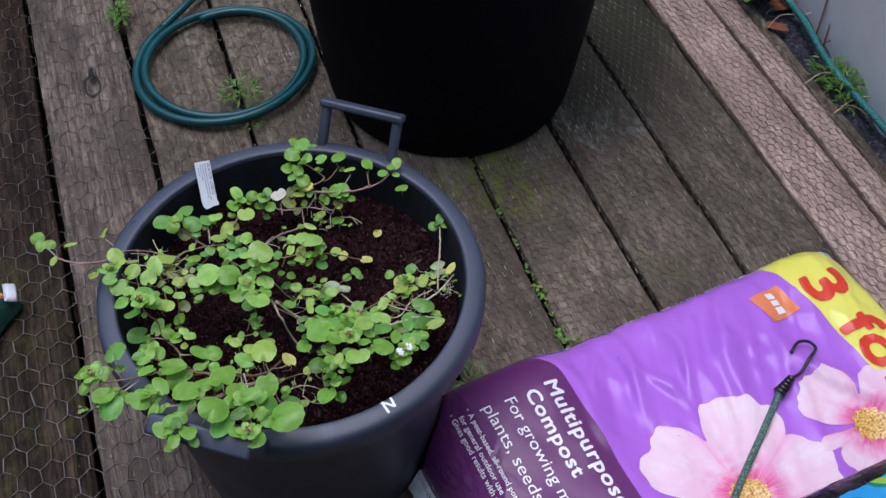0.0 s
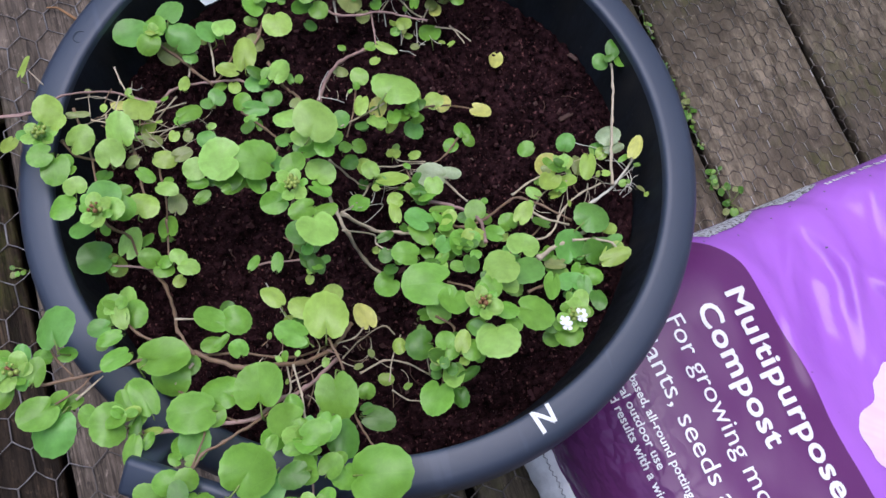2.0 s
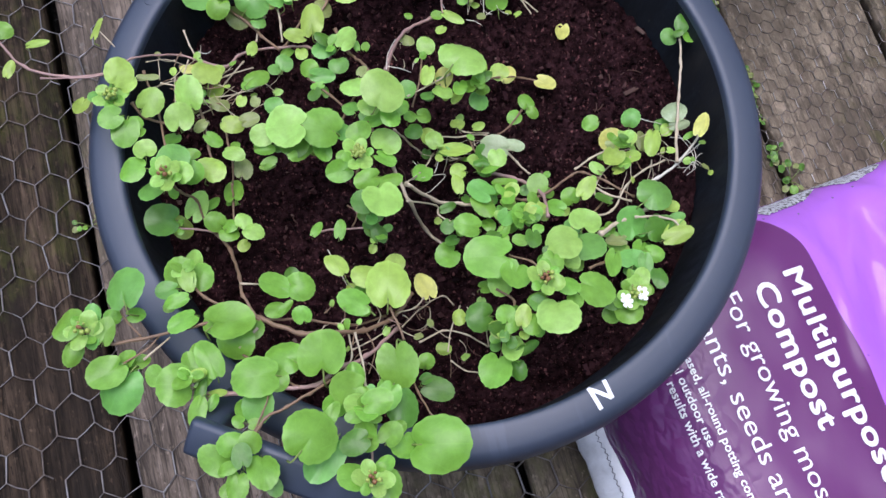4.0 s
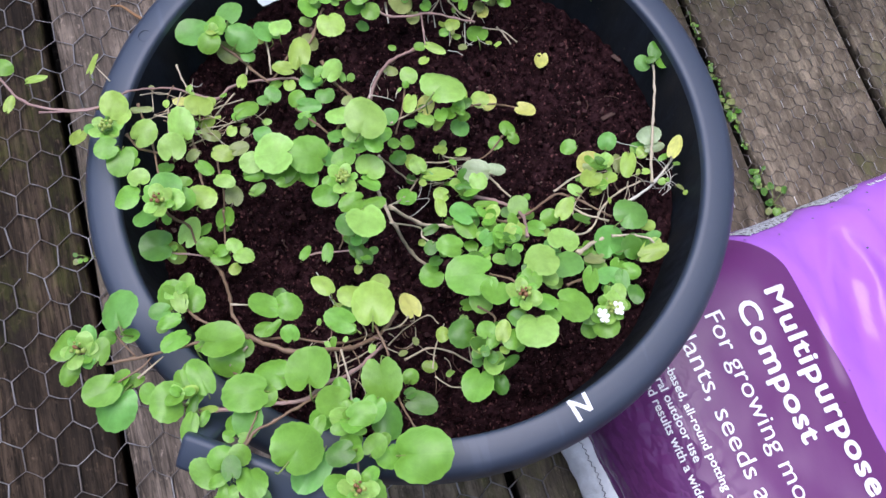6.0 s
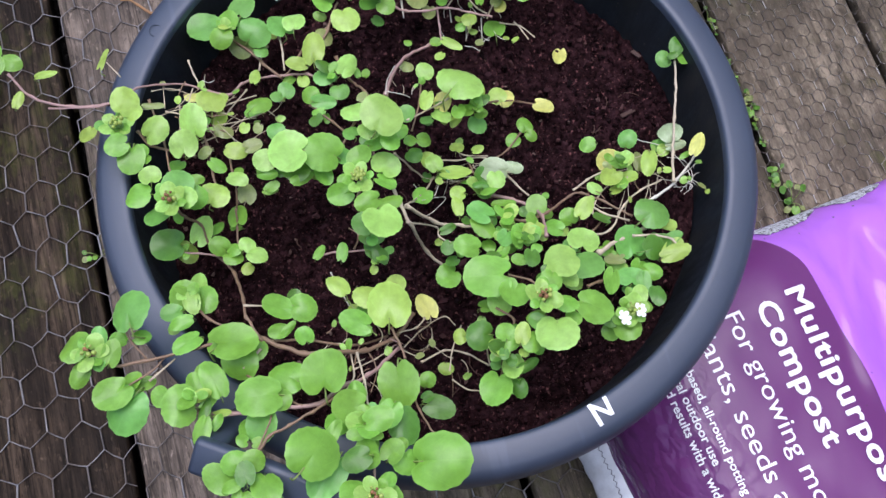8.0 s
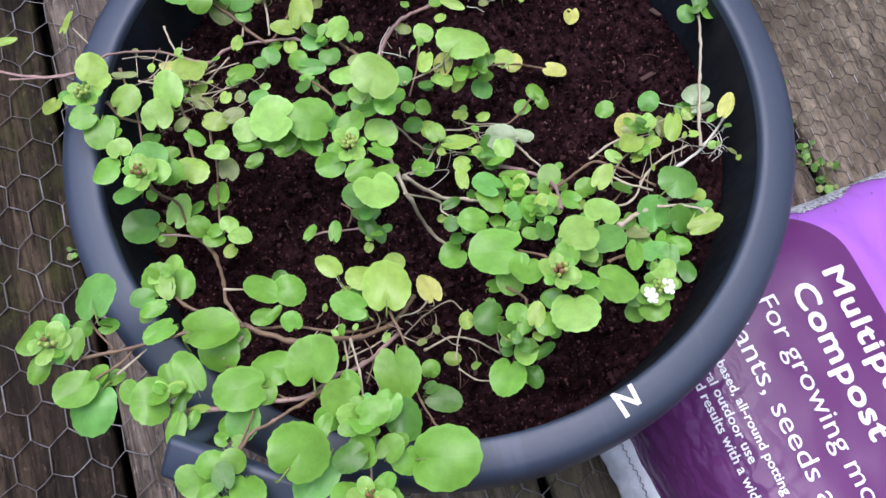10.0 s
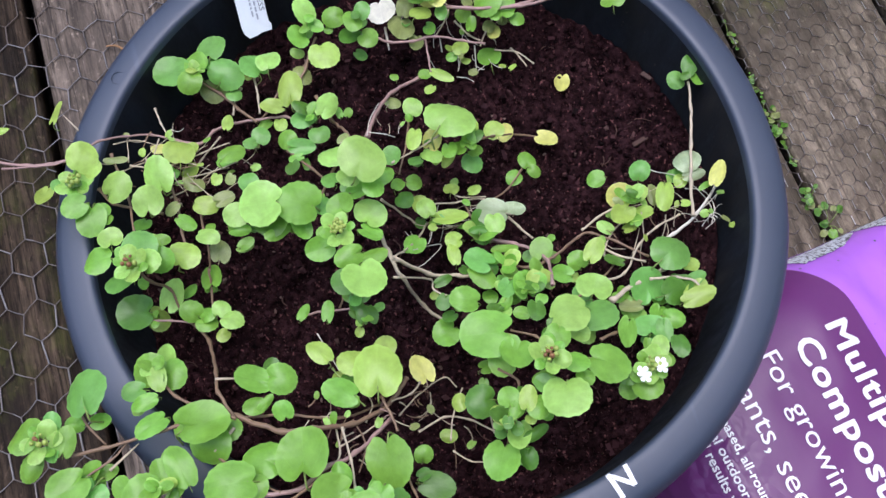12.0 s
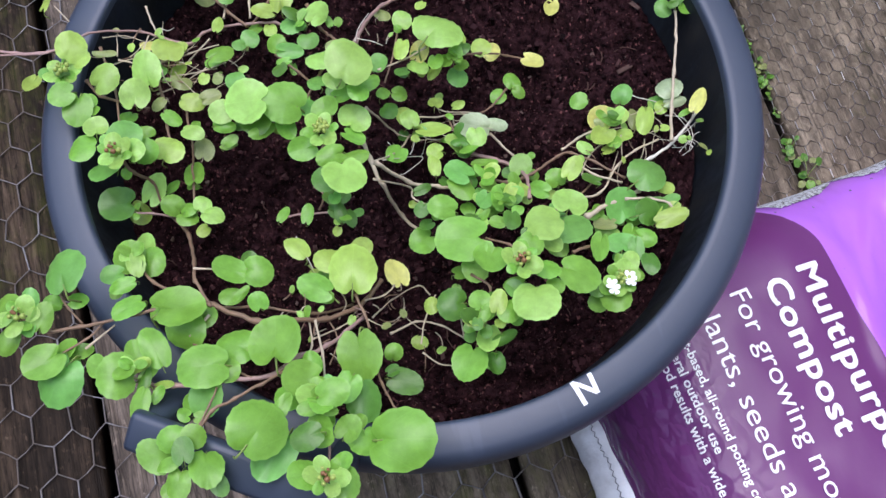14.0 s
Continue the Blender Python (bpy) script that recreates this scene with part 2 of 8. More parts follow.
def tube(bm, line, radius, sides=8, end=None, closed=False):
    """A round tube along a line, from radius to end."""
    line = [Vector(q) for q in line]
    n, end, rings, up = len(line), radius if end is None else end, [], Vector((0.31, 0.17, 0.93)).normalized()
    for i, q in enumerate(line):
        a, b = line[(i - 1) % n if closed else max(i - 1, 0)], line[(i + 1) % n if closed else min(i + 1, n - 1)]
        way = (b - a).normalized()
        side = way.cross(up)
        side = (side if side.length > 0.05 else way.cross(Vector((1, 0, 0)))).normalized()
        top = side.cross(way).normalized()
        up = top
        r = radius + (end - radius) * i / max(n - 1, 1)
        rings.append([bm.verts.new(q + r * (math.cos(k * math.tau / sides) * side + math.sin(k * math.tau / sides) * top)) for k in range(sides)])
    pairs = list(zip(rings, rings[1:])) + ([(rings[-1], rings[0])] if closed else [])
    for a, b in pairs:
        for k in range(sides):
            bm.faces.new((a[k], a[(k + 1) % sides], b[(k + 1) % sides], b[k]))
    if not closed:
        bm.faces.new(rings[0][::-1]), bm.faces.new(rings[-1])
    return bm


def lathe(bm, profile, segments=96, wobble=None):
    """Turns a profile of (radius, height) about z."""
    rings = []
    for r, z in profile:
        rings.append([])
        for k in range(segments):
            a = k * math.tau / segments
            q = r + (wobble(a, z) if wobble else 0)
            rings[-1].append(bm.verts.new((q * math.cos(a), q * math.sin(a), z)))
    for a, b in zip(rings, rings[1:]):
        for k in range(segments):
            bm.faces.new((a[k], a[(k + 1) % segments], b[(k + 1) % segments], b[k]))
    return bm


def block(x, y, z, bevel=0.003, segments=2):
    bm = bmesh.new()
    bmesh.ops.create_cube(bm, size=1, matrix=Matrix.Diagonal((x, y, z, 1)))
    if bevel:
        bmesh.ops.bevel(bm, geom=bm.edges, offset=bevel, segments=segments, affect="EDGES", profile=0.6)
    return bm


# ---- ground and wall ----
def build_ground():
    bm = bmesh.new()
    bmesh.ops.create_grid(bm, x_segments=8, y_segments=8, size=400)
    tagged(part("ground", bm, M_GROUND, at=pose(0, 0, -0.075)), "dark bare soil under and round the deck", "ground", kind="structure")
    bm = bmesh.new()
    bmesh.ops.create_grid(bm, x_segments=40, y_segments=260, size=0.5, matrix=Matrix.Diagonal((0.34, 4.2, 1, 1)))
    for v in bm.verts:
        v.co.z += 0.012 * noise.noise(v.co * 22) + 0.006 * noise.noise(v.co * 70)
    tagged(part("grit_strip", bm, M_GRIT, at=pose(1.09, 0.5, -0.012)), "dark grit and soil strip along the foot of the wall", "grit", kind="structure")
    bm = block(0.2, 4.6, 2.4, 0.004)
    tagged(part("wall_east", bm, M_WALL, at=pose(1.135, 0.45, 1.18, 0, 0, -8)), "white painted rendered garden wall", "wall", kind="structure")

    # Unseen walls round the garden, added to keep low sky light off upright surfaces.
    for name, m, w in (("wall_south", pose(-0.6, -2.2, 0.85), 5.2), ("wall_west", pose(-3.0, 0.3, 0.85, 0, 0, 90), 6.0), ("wall_north", pose(-0.6, 3.4, 0.85), 5.2)):
        tagged(part(name, block(w, 0.08, 3.4 if name == "wall_south" else 1.9, 0.004), M_BOARD_WET, at=m), "unseen plain dark wall added to block low sky light", "fence", kind="structure")


build_ground()


# ---- the big bin and the hose ----
def build_bin():
    root = base("garden_bin", pose(0.381, 0.572, 0), "large black plastic garden tub standing on the deck", "tub")
    prof = [(0.0, 0.004), (0.17, 0.004), (0.184, 0.0), (0.192, 0.004), (0.196, 0.012), (0.2, 0.03), (0.214, 0.14), (0.228, 0.28), (0.243, 0.42),
            (0.246, 0.425), (0.258, 0.428), (0.262, 0.435), (0.26, 0.446), (0.25, 0.45), (0.24, 0.446), (0.236, 0.43), (0.22, 0.27), (0.195, 0.03), (0.0, 0.02)]
    bm = lathe(bmesh.new(), prof, 96)
    part("body", bm, M_BIG, root)
    for a in (60, 240):
        bm = bmesh.new()
        c, s = math.cos(radians(a)), math.sin(radians(a))
        foot = Vector((c, s, 0)) * 0.258
        side = Vector((-s, c, 0)) * 0.06
        tube(bm, smooth_line([foot - side + Vector((0, 0, 0.43)), foot - side * 0.95 + Vector((c * 0.02, s * 0.02, 0.5)), foot + side * 0.95 + Vector((c * 0.02, s * 0.02, 0.5)), foot + side + Vector((0, 0, 0.43))], 6), 0.011, 8)
        part("handle", bm, M_BIG, root)


build_bin()


def build_hose():
    bm = bmesh.new()
    line = []
    for k in range(150):
        a = 2.2 + k / 149 * math.tau * 1.93
        r = 0.152 - 0.029 * k / 149 + 0.004 * math.sin(a * 2)
        line.append(Vector((0.038 + r * math.cos(a) * 1.0, 0.708 + r * math.sin(a) * 0.99, 0.011 + 0.008 * (0.5 + 0.5 * math.sin(a * 1.5)))))
    tail = [Vector((0.0, 0.87, 0.014)), Vector((0.06, 0.95, 0.012)), Vector((0.1, 1.1, 0.012)), Vector((0.05, 1.4, 0.012))]
    lead = smooth_line([tail[3], tail[2], tail[1], tail[0] + Vector((0.01, 0.01, 0.006)), line[0], line[6]], 10)
    root = base("garden_hose", pose(0.038, 0.708, 0), "coiled dark teal rubber garden hose lying on the deck", "hose")
    inv = root.matrix_basis.inverted()
    cut = len(lead[:-11])
    whole = [inv @ q for q in lead[:-11] + line]
    part("tail", tube(bm, whole[: cut + 1], 0.0068, 10), M_HOSE, root)
    part("coil", tube(bmesh.new(), whole[cut:], 0.0068, 12), M_HOSE, root)


build_hose()


def build_rope():
    bm = bmesh.new()
    tube(bm, smooth_line([(1.02, 1.6, 0.0), (1.01, 1.0, 0.012), (1.012, 0.56, 0.02), (0.992, 0.38, 0.014), (0.988, 0.2, 0.016), (0.99, -0.2, 0.012), (1.0, -0.8, 0.01)], 14), 0.006, 10)
    tagged(part("garden_rope", bm, M_ROPE), "teal ribbed hose running along the grit strip", "hose")


build_rope()


# ---- the planted tub ----
def tub_radius(z):
    """The tub's outer radius at a height."""
    return 0.143 + (0.178 - 0.143) * min(max(z / 0.28, 0), 1)


def build_tub():
    root = base("planter_tub", pose(0, 0, 0), "round charcoal plastic tub with loop handles, planted with watercress", "plant tub")
    prof = [(0.0, 0.006), (0.125, 0.006), (0.136, 0.0), (0.143, 0.006), (0.146, 0.02), (0.178, 0.277),
            (0.186, 0.281), (0.1955, 0.2835), (0.1985, 0.287), (0.1996, 0.294), (0.1994, 0.304), (0.1985, 0.3088), (0.1962, 0.3122), (0.193, 0.3138), (0.188, 0.3149),
            (0.183, 0.3156), (0.1802, 0.3156), (0.1788, 0.3149), (0.1781, 0.3136), (0.1776, 0.310), (0.1752, 0.292), (0.1712, 0.258), (0.152, 0.12), (0.137, 0.03), (0.0, 0.02)]
    inside = prof.index((0.1776, 0.310))
    part("body", lathe(bmesh.new(), prof[: inside + 1], 160), M_TUB, root)
    part("inner_wall", lathe(bmesh.new(), prof[inside:], 160), shaded_smeared_plastic("shaded_soil_smeared_plastic"), root, "inner wall darkened for shade, with soil smears")
    # Two loop handles: the far one stands up, the near one leans outward.
    for a, lean, gap, far, stout in ((53.3, 31, 0.041, 0.1865, 0.78), (235, 31, 0.041, 0.1895, 1.0)):
        m = Matrix.Rotation(radians(a), 4, "Z") @ Matrix.Translation((far, 0, 0.308)) @ Matrix.Rotation(radians(lean), 4, "Y")
        bm = block(0.019, 2 * gap + 0.016, 0.009, 0.003)
        bmesh.ops.translate(bm, verts=bm.verts, vec=(0, 0, 0.054))
        for v in bm.verts:
            v.co.z += 0.002 * math.cos(v.co.y / gap * 1.5)
        handle = part("handle", bm, M_TUB, root, at=m)
        for s in (-1, 1):
            bm = block(0.017 * stout, 0.013 * stout, 0.064, 0.003)
            bmesh.ops.translate(bm, verts=bm.verts, vec=(0, s * (gap + 0.001), 0.022))
            part("post", bm, M_TUB, handle)
    ring = [Vector((-0.1425 + 0.004 * math.cos(k * math.tau / 20), 0.1205 + 0.004 * math.sin(k * math.tau / 20), 0.3152)) for k in range(20)]
    part("moulding_ring", tube(bmesh.new(), ring, 0.0003, 5, closed=True), M_TUB, root)
    return root


TUB = build_tub()


def soil_height(x, y):
    v = Vector((x, y, 0))
    h = 0.2575 + 0.006 * noise.noise(v * 14) + 0.0045 * noise.noise(v * 38 + Vector((3, 1, 0))) + 0.0022 * noise.noise(v * 110)
    return h + 0.006 * max(0, x) / 0.16 - 0.006 * max(0, -y - 0.05) / 0.1 - 0.010 * min(max((0.03 - x * 0.7 - y) / 0.12, 0), 1)


def build_soil():
    """The compost's surface: lumps, pits and crumbs of three sizes."""
    verts, faces, n, rings = [(0, 0, soil_height(0, 0))], [], 420, 150
    for i in range(1, rings):
        r = 0.1705 * i / (rings - 1)
        for k in range(n):
            x, y = r * math.cos(k * math.tau / n), r * math.sin(k * math.tau / n)
            v = Vector((x, y, 0))
            lump = 0.0035 * (0.35 - abs(noise.noise(v * 75))) + 0.0030 * noise.noise(v * 150 + Vector((4, 0, 0))) + 0.0018 * noise.noise(v * 330) + 0.0022 * noise.cell(v * 210)
            verts.append((x, y, soil_height(x, y) + lump))
    faces += [(0, 1 + k, 1 + (k + 1) % n) for k in range(n)]
    for i in range(rings - 2):
        a, b = 1 + i * n, 1 + (i + 1) * n
        faces += [(a + k, b + k, b + (k + 1) % n, a + (k + 1) % n) for k in range(n)]
    me = bpy.data.meshes.new("compost_soil")
    me.from_pydata(verts, [], faces)
    me.shade_smooth()
    tagged(part("compost_soil", me, M_SOIL), "dark brown moist potting compost filling the tub", "soil", kind="stuff")


build_soil()


# ---- the compost bag ----
BAG = pose(0.412, -0.205, 0.0, 0, 0, 6.5)
BAG_INV = BAG.inverted()
# Soft folds across the film: place, slant, two flank widths, rise, middle and reach.
BAG_FOLDS = ((-0.037, 0.05, 0.007, 0.02, 0.007, 0.10, 0.05), (0.032, 0.15, 0.006, 0.022, 0.008, 0.085, 0.055), (-0.105, 0.0, 0.008, 0.018, 0.005, 0.07, 0.07), (-0.005, -0.25, 0.006, 0.014, 0.005, 0.06, 0.04),
             (0.085, 0.3, 0.01, 0.025, 0.006, 0.06, 0.06), (0.19, -0.5, 0.01, 0.03, 0.006, -0.02, 0.09), (-0.07, 0.4, 0.006, 0.012, 0.004, 0.12, 0.04), (0.12, 0.6, 0.008, 0.02, 0.005, 0.13, 0.05))
BAG_NEAR, BAG_FAR, BAG_W, BAG_H = 0.302, 0.352, 0.1965, 0.095


def bag_height(u, v):
    """The height of the bag's upper film over its own plane."""
    a, b = min(abs(u) / (BAG_FAR if u > 0 else BAG_NEAR), 1.0), min(abs(v) / BAG_W, 1.0)
    body = (1 - a ** (8 if u > 0 else 10)) ** 0.5 * (1 - b**7) ** 0.5
    w = Vector((u, v, 0))
    crease = 0.0026 * noise.noise(Vector((u * 7 + v * 3, v * 18 - u * 10, 2.0))) + 0.0026 * noise.noise(Vector((u * 34 + v * 22, v * 12, 5.0)))
    crease += 0.0018 * (0.6 - abs(2 * noise.noise(w * 13 + Vector((7, 3, 0))))) - 0.005 * max(0.0, noise.noise(w * 6 + Vector((2, 9, 1))))
    loose = min(max((u + 0.13) / 0.06, 0.1), 1.0)
    crease *= 0.35 + 0.65 * loose
    crease += loose * (0.0046 * noise.noise(Vector((u * 40 - v * 12, v * 6, 11.0))) + 0.0012 * noise.noise(Vector((u * 90 - v * 40, v * 12, 15.0))))
    crease += loose * 0.0048 * (0.4 - abs(1.6 * noise.noise(Vector((u * 19 - v * 5, v * 9 + u * 6, 3.0)))))
    far = min(max((u - 0.19) / 0.1, 0.0), 1.0)
    crease += 0.016 * far * far * (3 - 2 * far)
    # The filling is heaped up at the end by the tub.
    heap = min(max((-0.065 - u) / 0.08, 0.0), 1.0)
    crease += heap * heap * (3 - 2 * heap) * (0.018 + 0.010 * min(max(v / 0.12, 0.0), 1.0))
    crinkle = max(0.0, min(1.4, (-u - 0.262) / 0.02)) + 0.7 * max(0.0, min(1.0, (abs(v) - 0.14) / 0.04))
    crease += 0.0055 * crinkle * (0.4 - abs(noise.noise(Vector((u * 26, v * 32, 3.0))))) + 0.0034 * crinkle * (0.35 - abs(noise.noise(Vector((u * 48, v * 60, 4.0)))))
    fold = 0.003 * math.exp(-((v * 0.8 + u - 0.18) / 0.02) ** 2)
    for u0, slant, steep, soft, rise, mid, reach in BAG_FOLDS:
        d = u - u0 - slant * (v - mid) - 0.006 * math.sin(v * 45 + u0 * 90)
        fold += 1.3 * rise * math.exp(-((d / (steep if d < 0 else soft)) ** 2) - ((v - mid) / reach) ** 2)
    return 0.006 + (BAG_H + crease + fold) * body


def bag_point(u, v, lift=0.0):
    """A point of the film; the film gives way where it leans on the tub."""
    q = Vector((u, v, bag_height(u, v) + lift))
    w = BAG @ q
    far, least = math.hypot(w.x, w.y), tub_radius(w.z) + 0.004
    if far < least:
        w.x, w.y = w.x * least / far, w.y * least / far
        q = BAG_INV @ w
    return q


def film(name, rough=0.16):
    """The printed film: plum panel, bright purple body, yellow end."""
    k = Nodes(name, rough, 0.0, 0.32)
    xyz = k.node("ShaderNodeSeparateXYZ", Vector=k.coords())
    u, v = xyz.outputs[0], xyz.outputs[1]

    def inside(cu, cv, r):
        du, dv = k.calc("SUBTRACT", u, cu), k.calc("SUBTRACT", v, cv)
        return k.calc("SUBTRACT", r, k.calc("SQRT", k.calc("ADD", k.calc("MULTIPLY", du, du), k.calc("MULTIPLY", dv, dv))))

    soft = k.noise(k.coords((9, 9, 9)), 1.0, 3, 0.5)
    purple = k.mix(soft, (0.385, 0.122, 0.61), (0.465, 0.172, 0.70))
    plum = k.mix(soft, (0.118, 0.027, 0.120), (0.150, 0.039, 0.156))
    yellow = k.mix(soft, (0.78, 0.74, 0.08), (0.86, 0.83, 0.18))
    bare = k.calc("ADD", u, k.calc("MULTIPLY", k.noise(k.coords((30, 30, 30)), 1.0, 2, 0.5), 0.012))
    turn = k.calc("MAXIMUM", k.calc("SUBTRACT", v, 0.13), 0.0)
    edge = k.calc("ADD", u, k.calc("MULTIPLY", k.calc("MULTIPLY", turn, turn), 11.0))
    col = k.mix(k.calc("LESS_THAN", edge, -0.1128), purple, plum)
    col = k.mix(k.calc("LESS_THAN", inside(-0.966, 0.0, 1.2), 0.0), col, yellow)
    col = k.mix(k.calc("GREATER_THAN", bare, 0.340), col, (0.62, 0.66, 0.70))
    dirt = k.noise(k.coords((140, 140, 140)), 1.0, 2, 0.6)
    col = k.mix(k.ramp(dirt, (0.75, 0.0), (0.8, 0.5)), col, (0.05, 0.04, 0.04))
    k.set("Base Color", col)
    crumple = k.noise(k.coords((70, 24, 40)), 1.0, 4, 0.6)
    ridge = k.ramp(k.noise(k.coords((34, 24, 40)), 1.0, 3, 0.5), (0.34, 1.0), (0.5, 0.0), (0.66, 1.0))
    end = k.ramp(k.calc("ADD", u, 0.32), (0.05, 1.0), (0.1, 0.0))
    taut = k.calc("MULTIPLY", k.calc("LESS_THAN", edge, -0.1128), k.calc("SUBTRACT", 1.0, end))
    k.set("Roughness", k.calc("ADD", k.calc("MULTIPLY", taut, 0.16), rough))
    crumple = k.calc("MULTIPLY", crumple, k.calc("SUBTRACT", 1.0, k.calc("MULTIPLY", taut, 0.65)))
    return k.bump(k.calc("ADD", crumple, k.calc("MULTIPLY", k.calc("MULTIPLY", ridge, end), 7.0)), 0.14, 0.004).mat


def petal_print(name, reach, petals):
    """Pink petals that deepen towards the flower's heart, with darker edges where they overlap."""
    k = Nodes(name, 0.4, 0.0, 0.2)
    xyz = k.node("ShaderNodeSeparateXYZ", Vector=k.coords())
    u, v = xyz.outputs[0], xyz.outputs[1]
    r = k.calc("DIVIDE", k.calc("SQRT", k.calc("ADD", k.calc("MULTIPLY", u, u), k.calc("MULTIPLY", v, v))), reach)
    way = k.calc("ARCTAN2", v, u)
    ray = k.node("ShaderNodeCombineXYZ", X=k.calc("MULTIPLY", way, 14.0), Y=k.calc("MULTIPLY", r, 0.8)).outputs[0]
    vein = k.noise(ray, 1.0, 3, 0.6)
    col = k.ramp(r, (0.22, (0.74, 0.08, 0.26)), (0.34, (0.80, 0.30, 0.50)), (0.46, (0.84, 0.54, 0.66)), (0.75, (0.84, 0.60, 0.69)), (1.0, (0.85, 0.66, 0.73)))
    pale = k.noise(k.coords((38, 38, 10)), 1.0, 3, 0.6)
    col = k.mix(k.ramp(pale, (0.45, 0.0), (0.65, 0.6)), col, (0.86, 0.75, 0.80))
    col = k.mix(k.ramp(vein, (0.46, 0.0), (0.62, 0.35)), col, (0.83, 0.50, 0.63))
    for centre, half, _ in petals:
        d = k.calc("ABSOLUTE", k.calc("SUBTRACT", way, radians(centre - half * 0.86)))
        col = k.mix(k.ramp(d, (0.0, 0.65), (0.05, 0.25), (0.2, 0.0)), col, (0.78, 0.30, 0.50))
    k.set("Base Color", col)
    return k.mat


def heart_print(name):
    k = Nodes(name, 0.3)
    a = k.noise(k.coords((330, 330, 10)), 1.0, 2, 0.5)
    k.set("Base Color", k.ramp(a, (0.36, (0.42, 0.12, 0.03)), (0.5, (0.72, 0.42, 0.10)), (0.66, (0.85, 0.68, 0.2))))
    return k.mat


M_FILM = film("printed_bag_film")
M_BACKFILM = plain("grey_white_bag_film", (0.62, 0.65, 0.68), 0.4, 0.75, 60, 0, 0.7, 0.004)


def scuffed_film(name):
    k = Nodes(name, 0.4)
    wear = k.noise(k.coords((380, 260, 260)), 1.0, 3, 0.6)
    tone = k.noise(k.coords((35, 35, 35)), 1.0, 3, 0.6)
    col = k.mix(tone, (0.55, 0.58, 0.62), (0.78, 0.80, 0.84))
    k.set("Base Color", k.mix(k.ramp(wear, (0.42, 1.0), (0.5, 0.0)), col, (0.06, 0.055, 0.06)))
    return k.bump(wear, 0.6, 0.002).mat


M_SCUFFED = scuffed_film("scuffed_white_film")
M_THREAD = plain("dark_thread", (0.09, 0.10, 0.12), 0.8, 0.4, 300)
M_INK = Nodes("white_print").set("Base Color", (0.86, 0.84, 0.86, 1)).set("Roughness", 0.3).mat
M_RED = Nodes("red_print").set("Base Color", (0.72, 0.05, 0.025, 1)).set("Roughness", 0.3).mat
M_ORANGE = Nodes("orange_print").set("Base Color", (0.80, 0.235, 0.09, 1)).set("Roughness", 0.3).mat
M_PALE_INK = Nodes("pale_grey_print").set("Base Color", (0.33, 0.36, 0.40, 1)).set("Roughness", 0.4).mat
M_GREY_INK = Nodes("grey_print").set("Base Color", (0.10, 0.11, 0.13, 1)).set("Roughness", 0.4).mat


def on_film(bm, u0, v0, lift):
    """Lays a flat mesh, drawn about (u0, v0), on the film."""
    for v in bm.verts:
        q = bag_point(v.co.x + u0, v.co.y + v0, lift)
        v.co = q - Vector((u0, v0, 0))
    return bm


def printed(text, u, v, length, cap, material, parent, bold=0.0, lift=0.0011):
    """A line of print: it starts at (u, v), runs along -v, its letters' tops towards +u."""
    curve = bpy.data.curves.new("print", "FONT")
    curve.body, curve.size, curve.resolution_u = text, 1.0, 3
    curve.space_character = 1.08 if bold > 0.04 else 1.0
    ob = bpy.data.objects.new("print", curve)
    scene.collection.objects.link(ob)
    me = bpy.data.meshes.new_from_object(ob.evaluated_get(bpy.context.evaluated_depsgraph_get()))
    bpy.data.objects.remove(ob)
    bm = bmesh.new()
    bm.from_mesh(me)
    bpy.data.meshes.remove(me)
    x0, x1 = min(p.co.x for p in bm.verts), max(p.co.x for p in bm.verts)
    sx, sy = length / (x1 - x0), cap / 0.70
    for p in bm.verts:
        x, y = (p.co.x - x0) * sx, p.co.y * sy
        p.co = Vector((y, -x, 0))
    if bold:
        # Heavy strokes: the letters are laid down again a little to each side.
        flat = bm.copy()
        for du, dv in ((bold, 0), (-bold, 0), (0, bold), (0, -bold), (bold * 0.7, bold * 0.7), (-bold * 0.7, -bold * 0.7), (bold * 0.7, -bold * 0.7), (-bold * 0.7, bold * 0.7)):
            again = flat.copy()
            bmesh.ops.translate(again, verts=again.verts, vec=(du * cap, dv * cap, 0.00001))
            extra = bpy.data.meshes.new("extra")
            again.to_mesh(extra)
            again.free()
            bm.from_mesh(extra)
            bpy.data.meshes.remove(extra)
        flat.free()
        for k, p in enumerate(bm.verts):
            p.co.z = 0.0
    bmesh.ops.triangulate(bm, faces=bm.faces)
    for _ in range(2):
        long = [e for e in bm.edges if e.calc_length() > 0.006]
        if long:
            bmesh.ops.subdivide_edges(bm, edges=long, cuts=1)
            bmesh.ops.triangulate(bm, faces=bm.faces)
    on_film(bm, u, v, lift)
    return part("lettering", bm, material, parent, "printed words: " + text, False, at=pose(u, v, 0))


def patch(name, u, v, shape, material, parent, lift, rings=14, label=""):
    """A printed patch whose edge is shape(angle), laid on the film."""
    bm, n = bmesh.new(), 200
    mid, last = bm.verts.new((0, 0, 0)), None
    for i in range(1, rings + 1):
        ring = [bm.verts.new((shape(k * math.tau / n) * i / rings * math.cos(k * math.tau / n), shape(k * math.tau / n) * i / rings * math.sin(k * math.tau / n), 0)) for k in range(n)]
        for k in range(n):
            if last:
                bm.faces.new((last[k], ring[k], ring[(k + 1) % n], last[(k + 1) % n]))
            else:
                bm.faces.new((mid, ring[k], ring[(k + 1) % n]))
        last = ring
    on_film(bm, u, v, lift)
    return part(name, bm, material, parent, label, at=pose(u, v, 0))


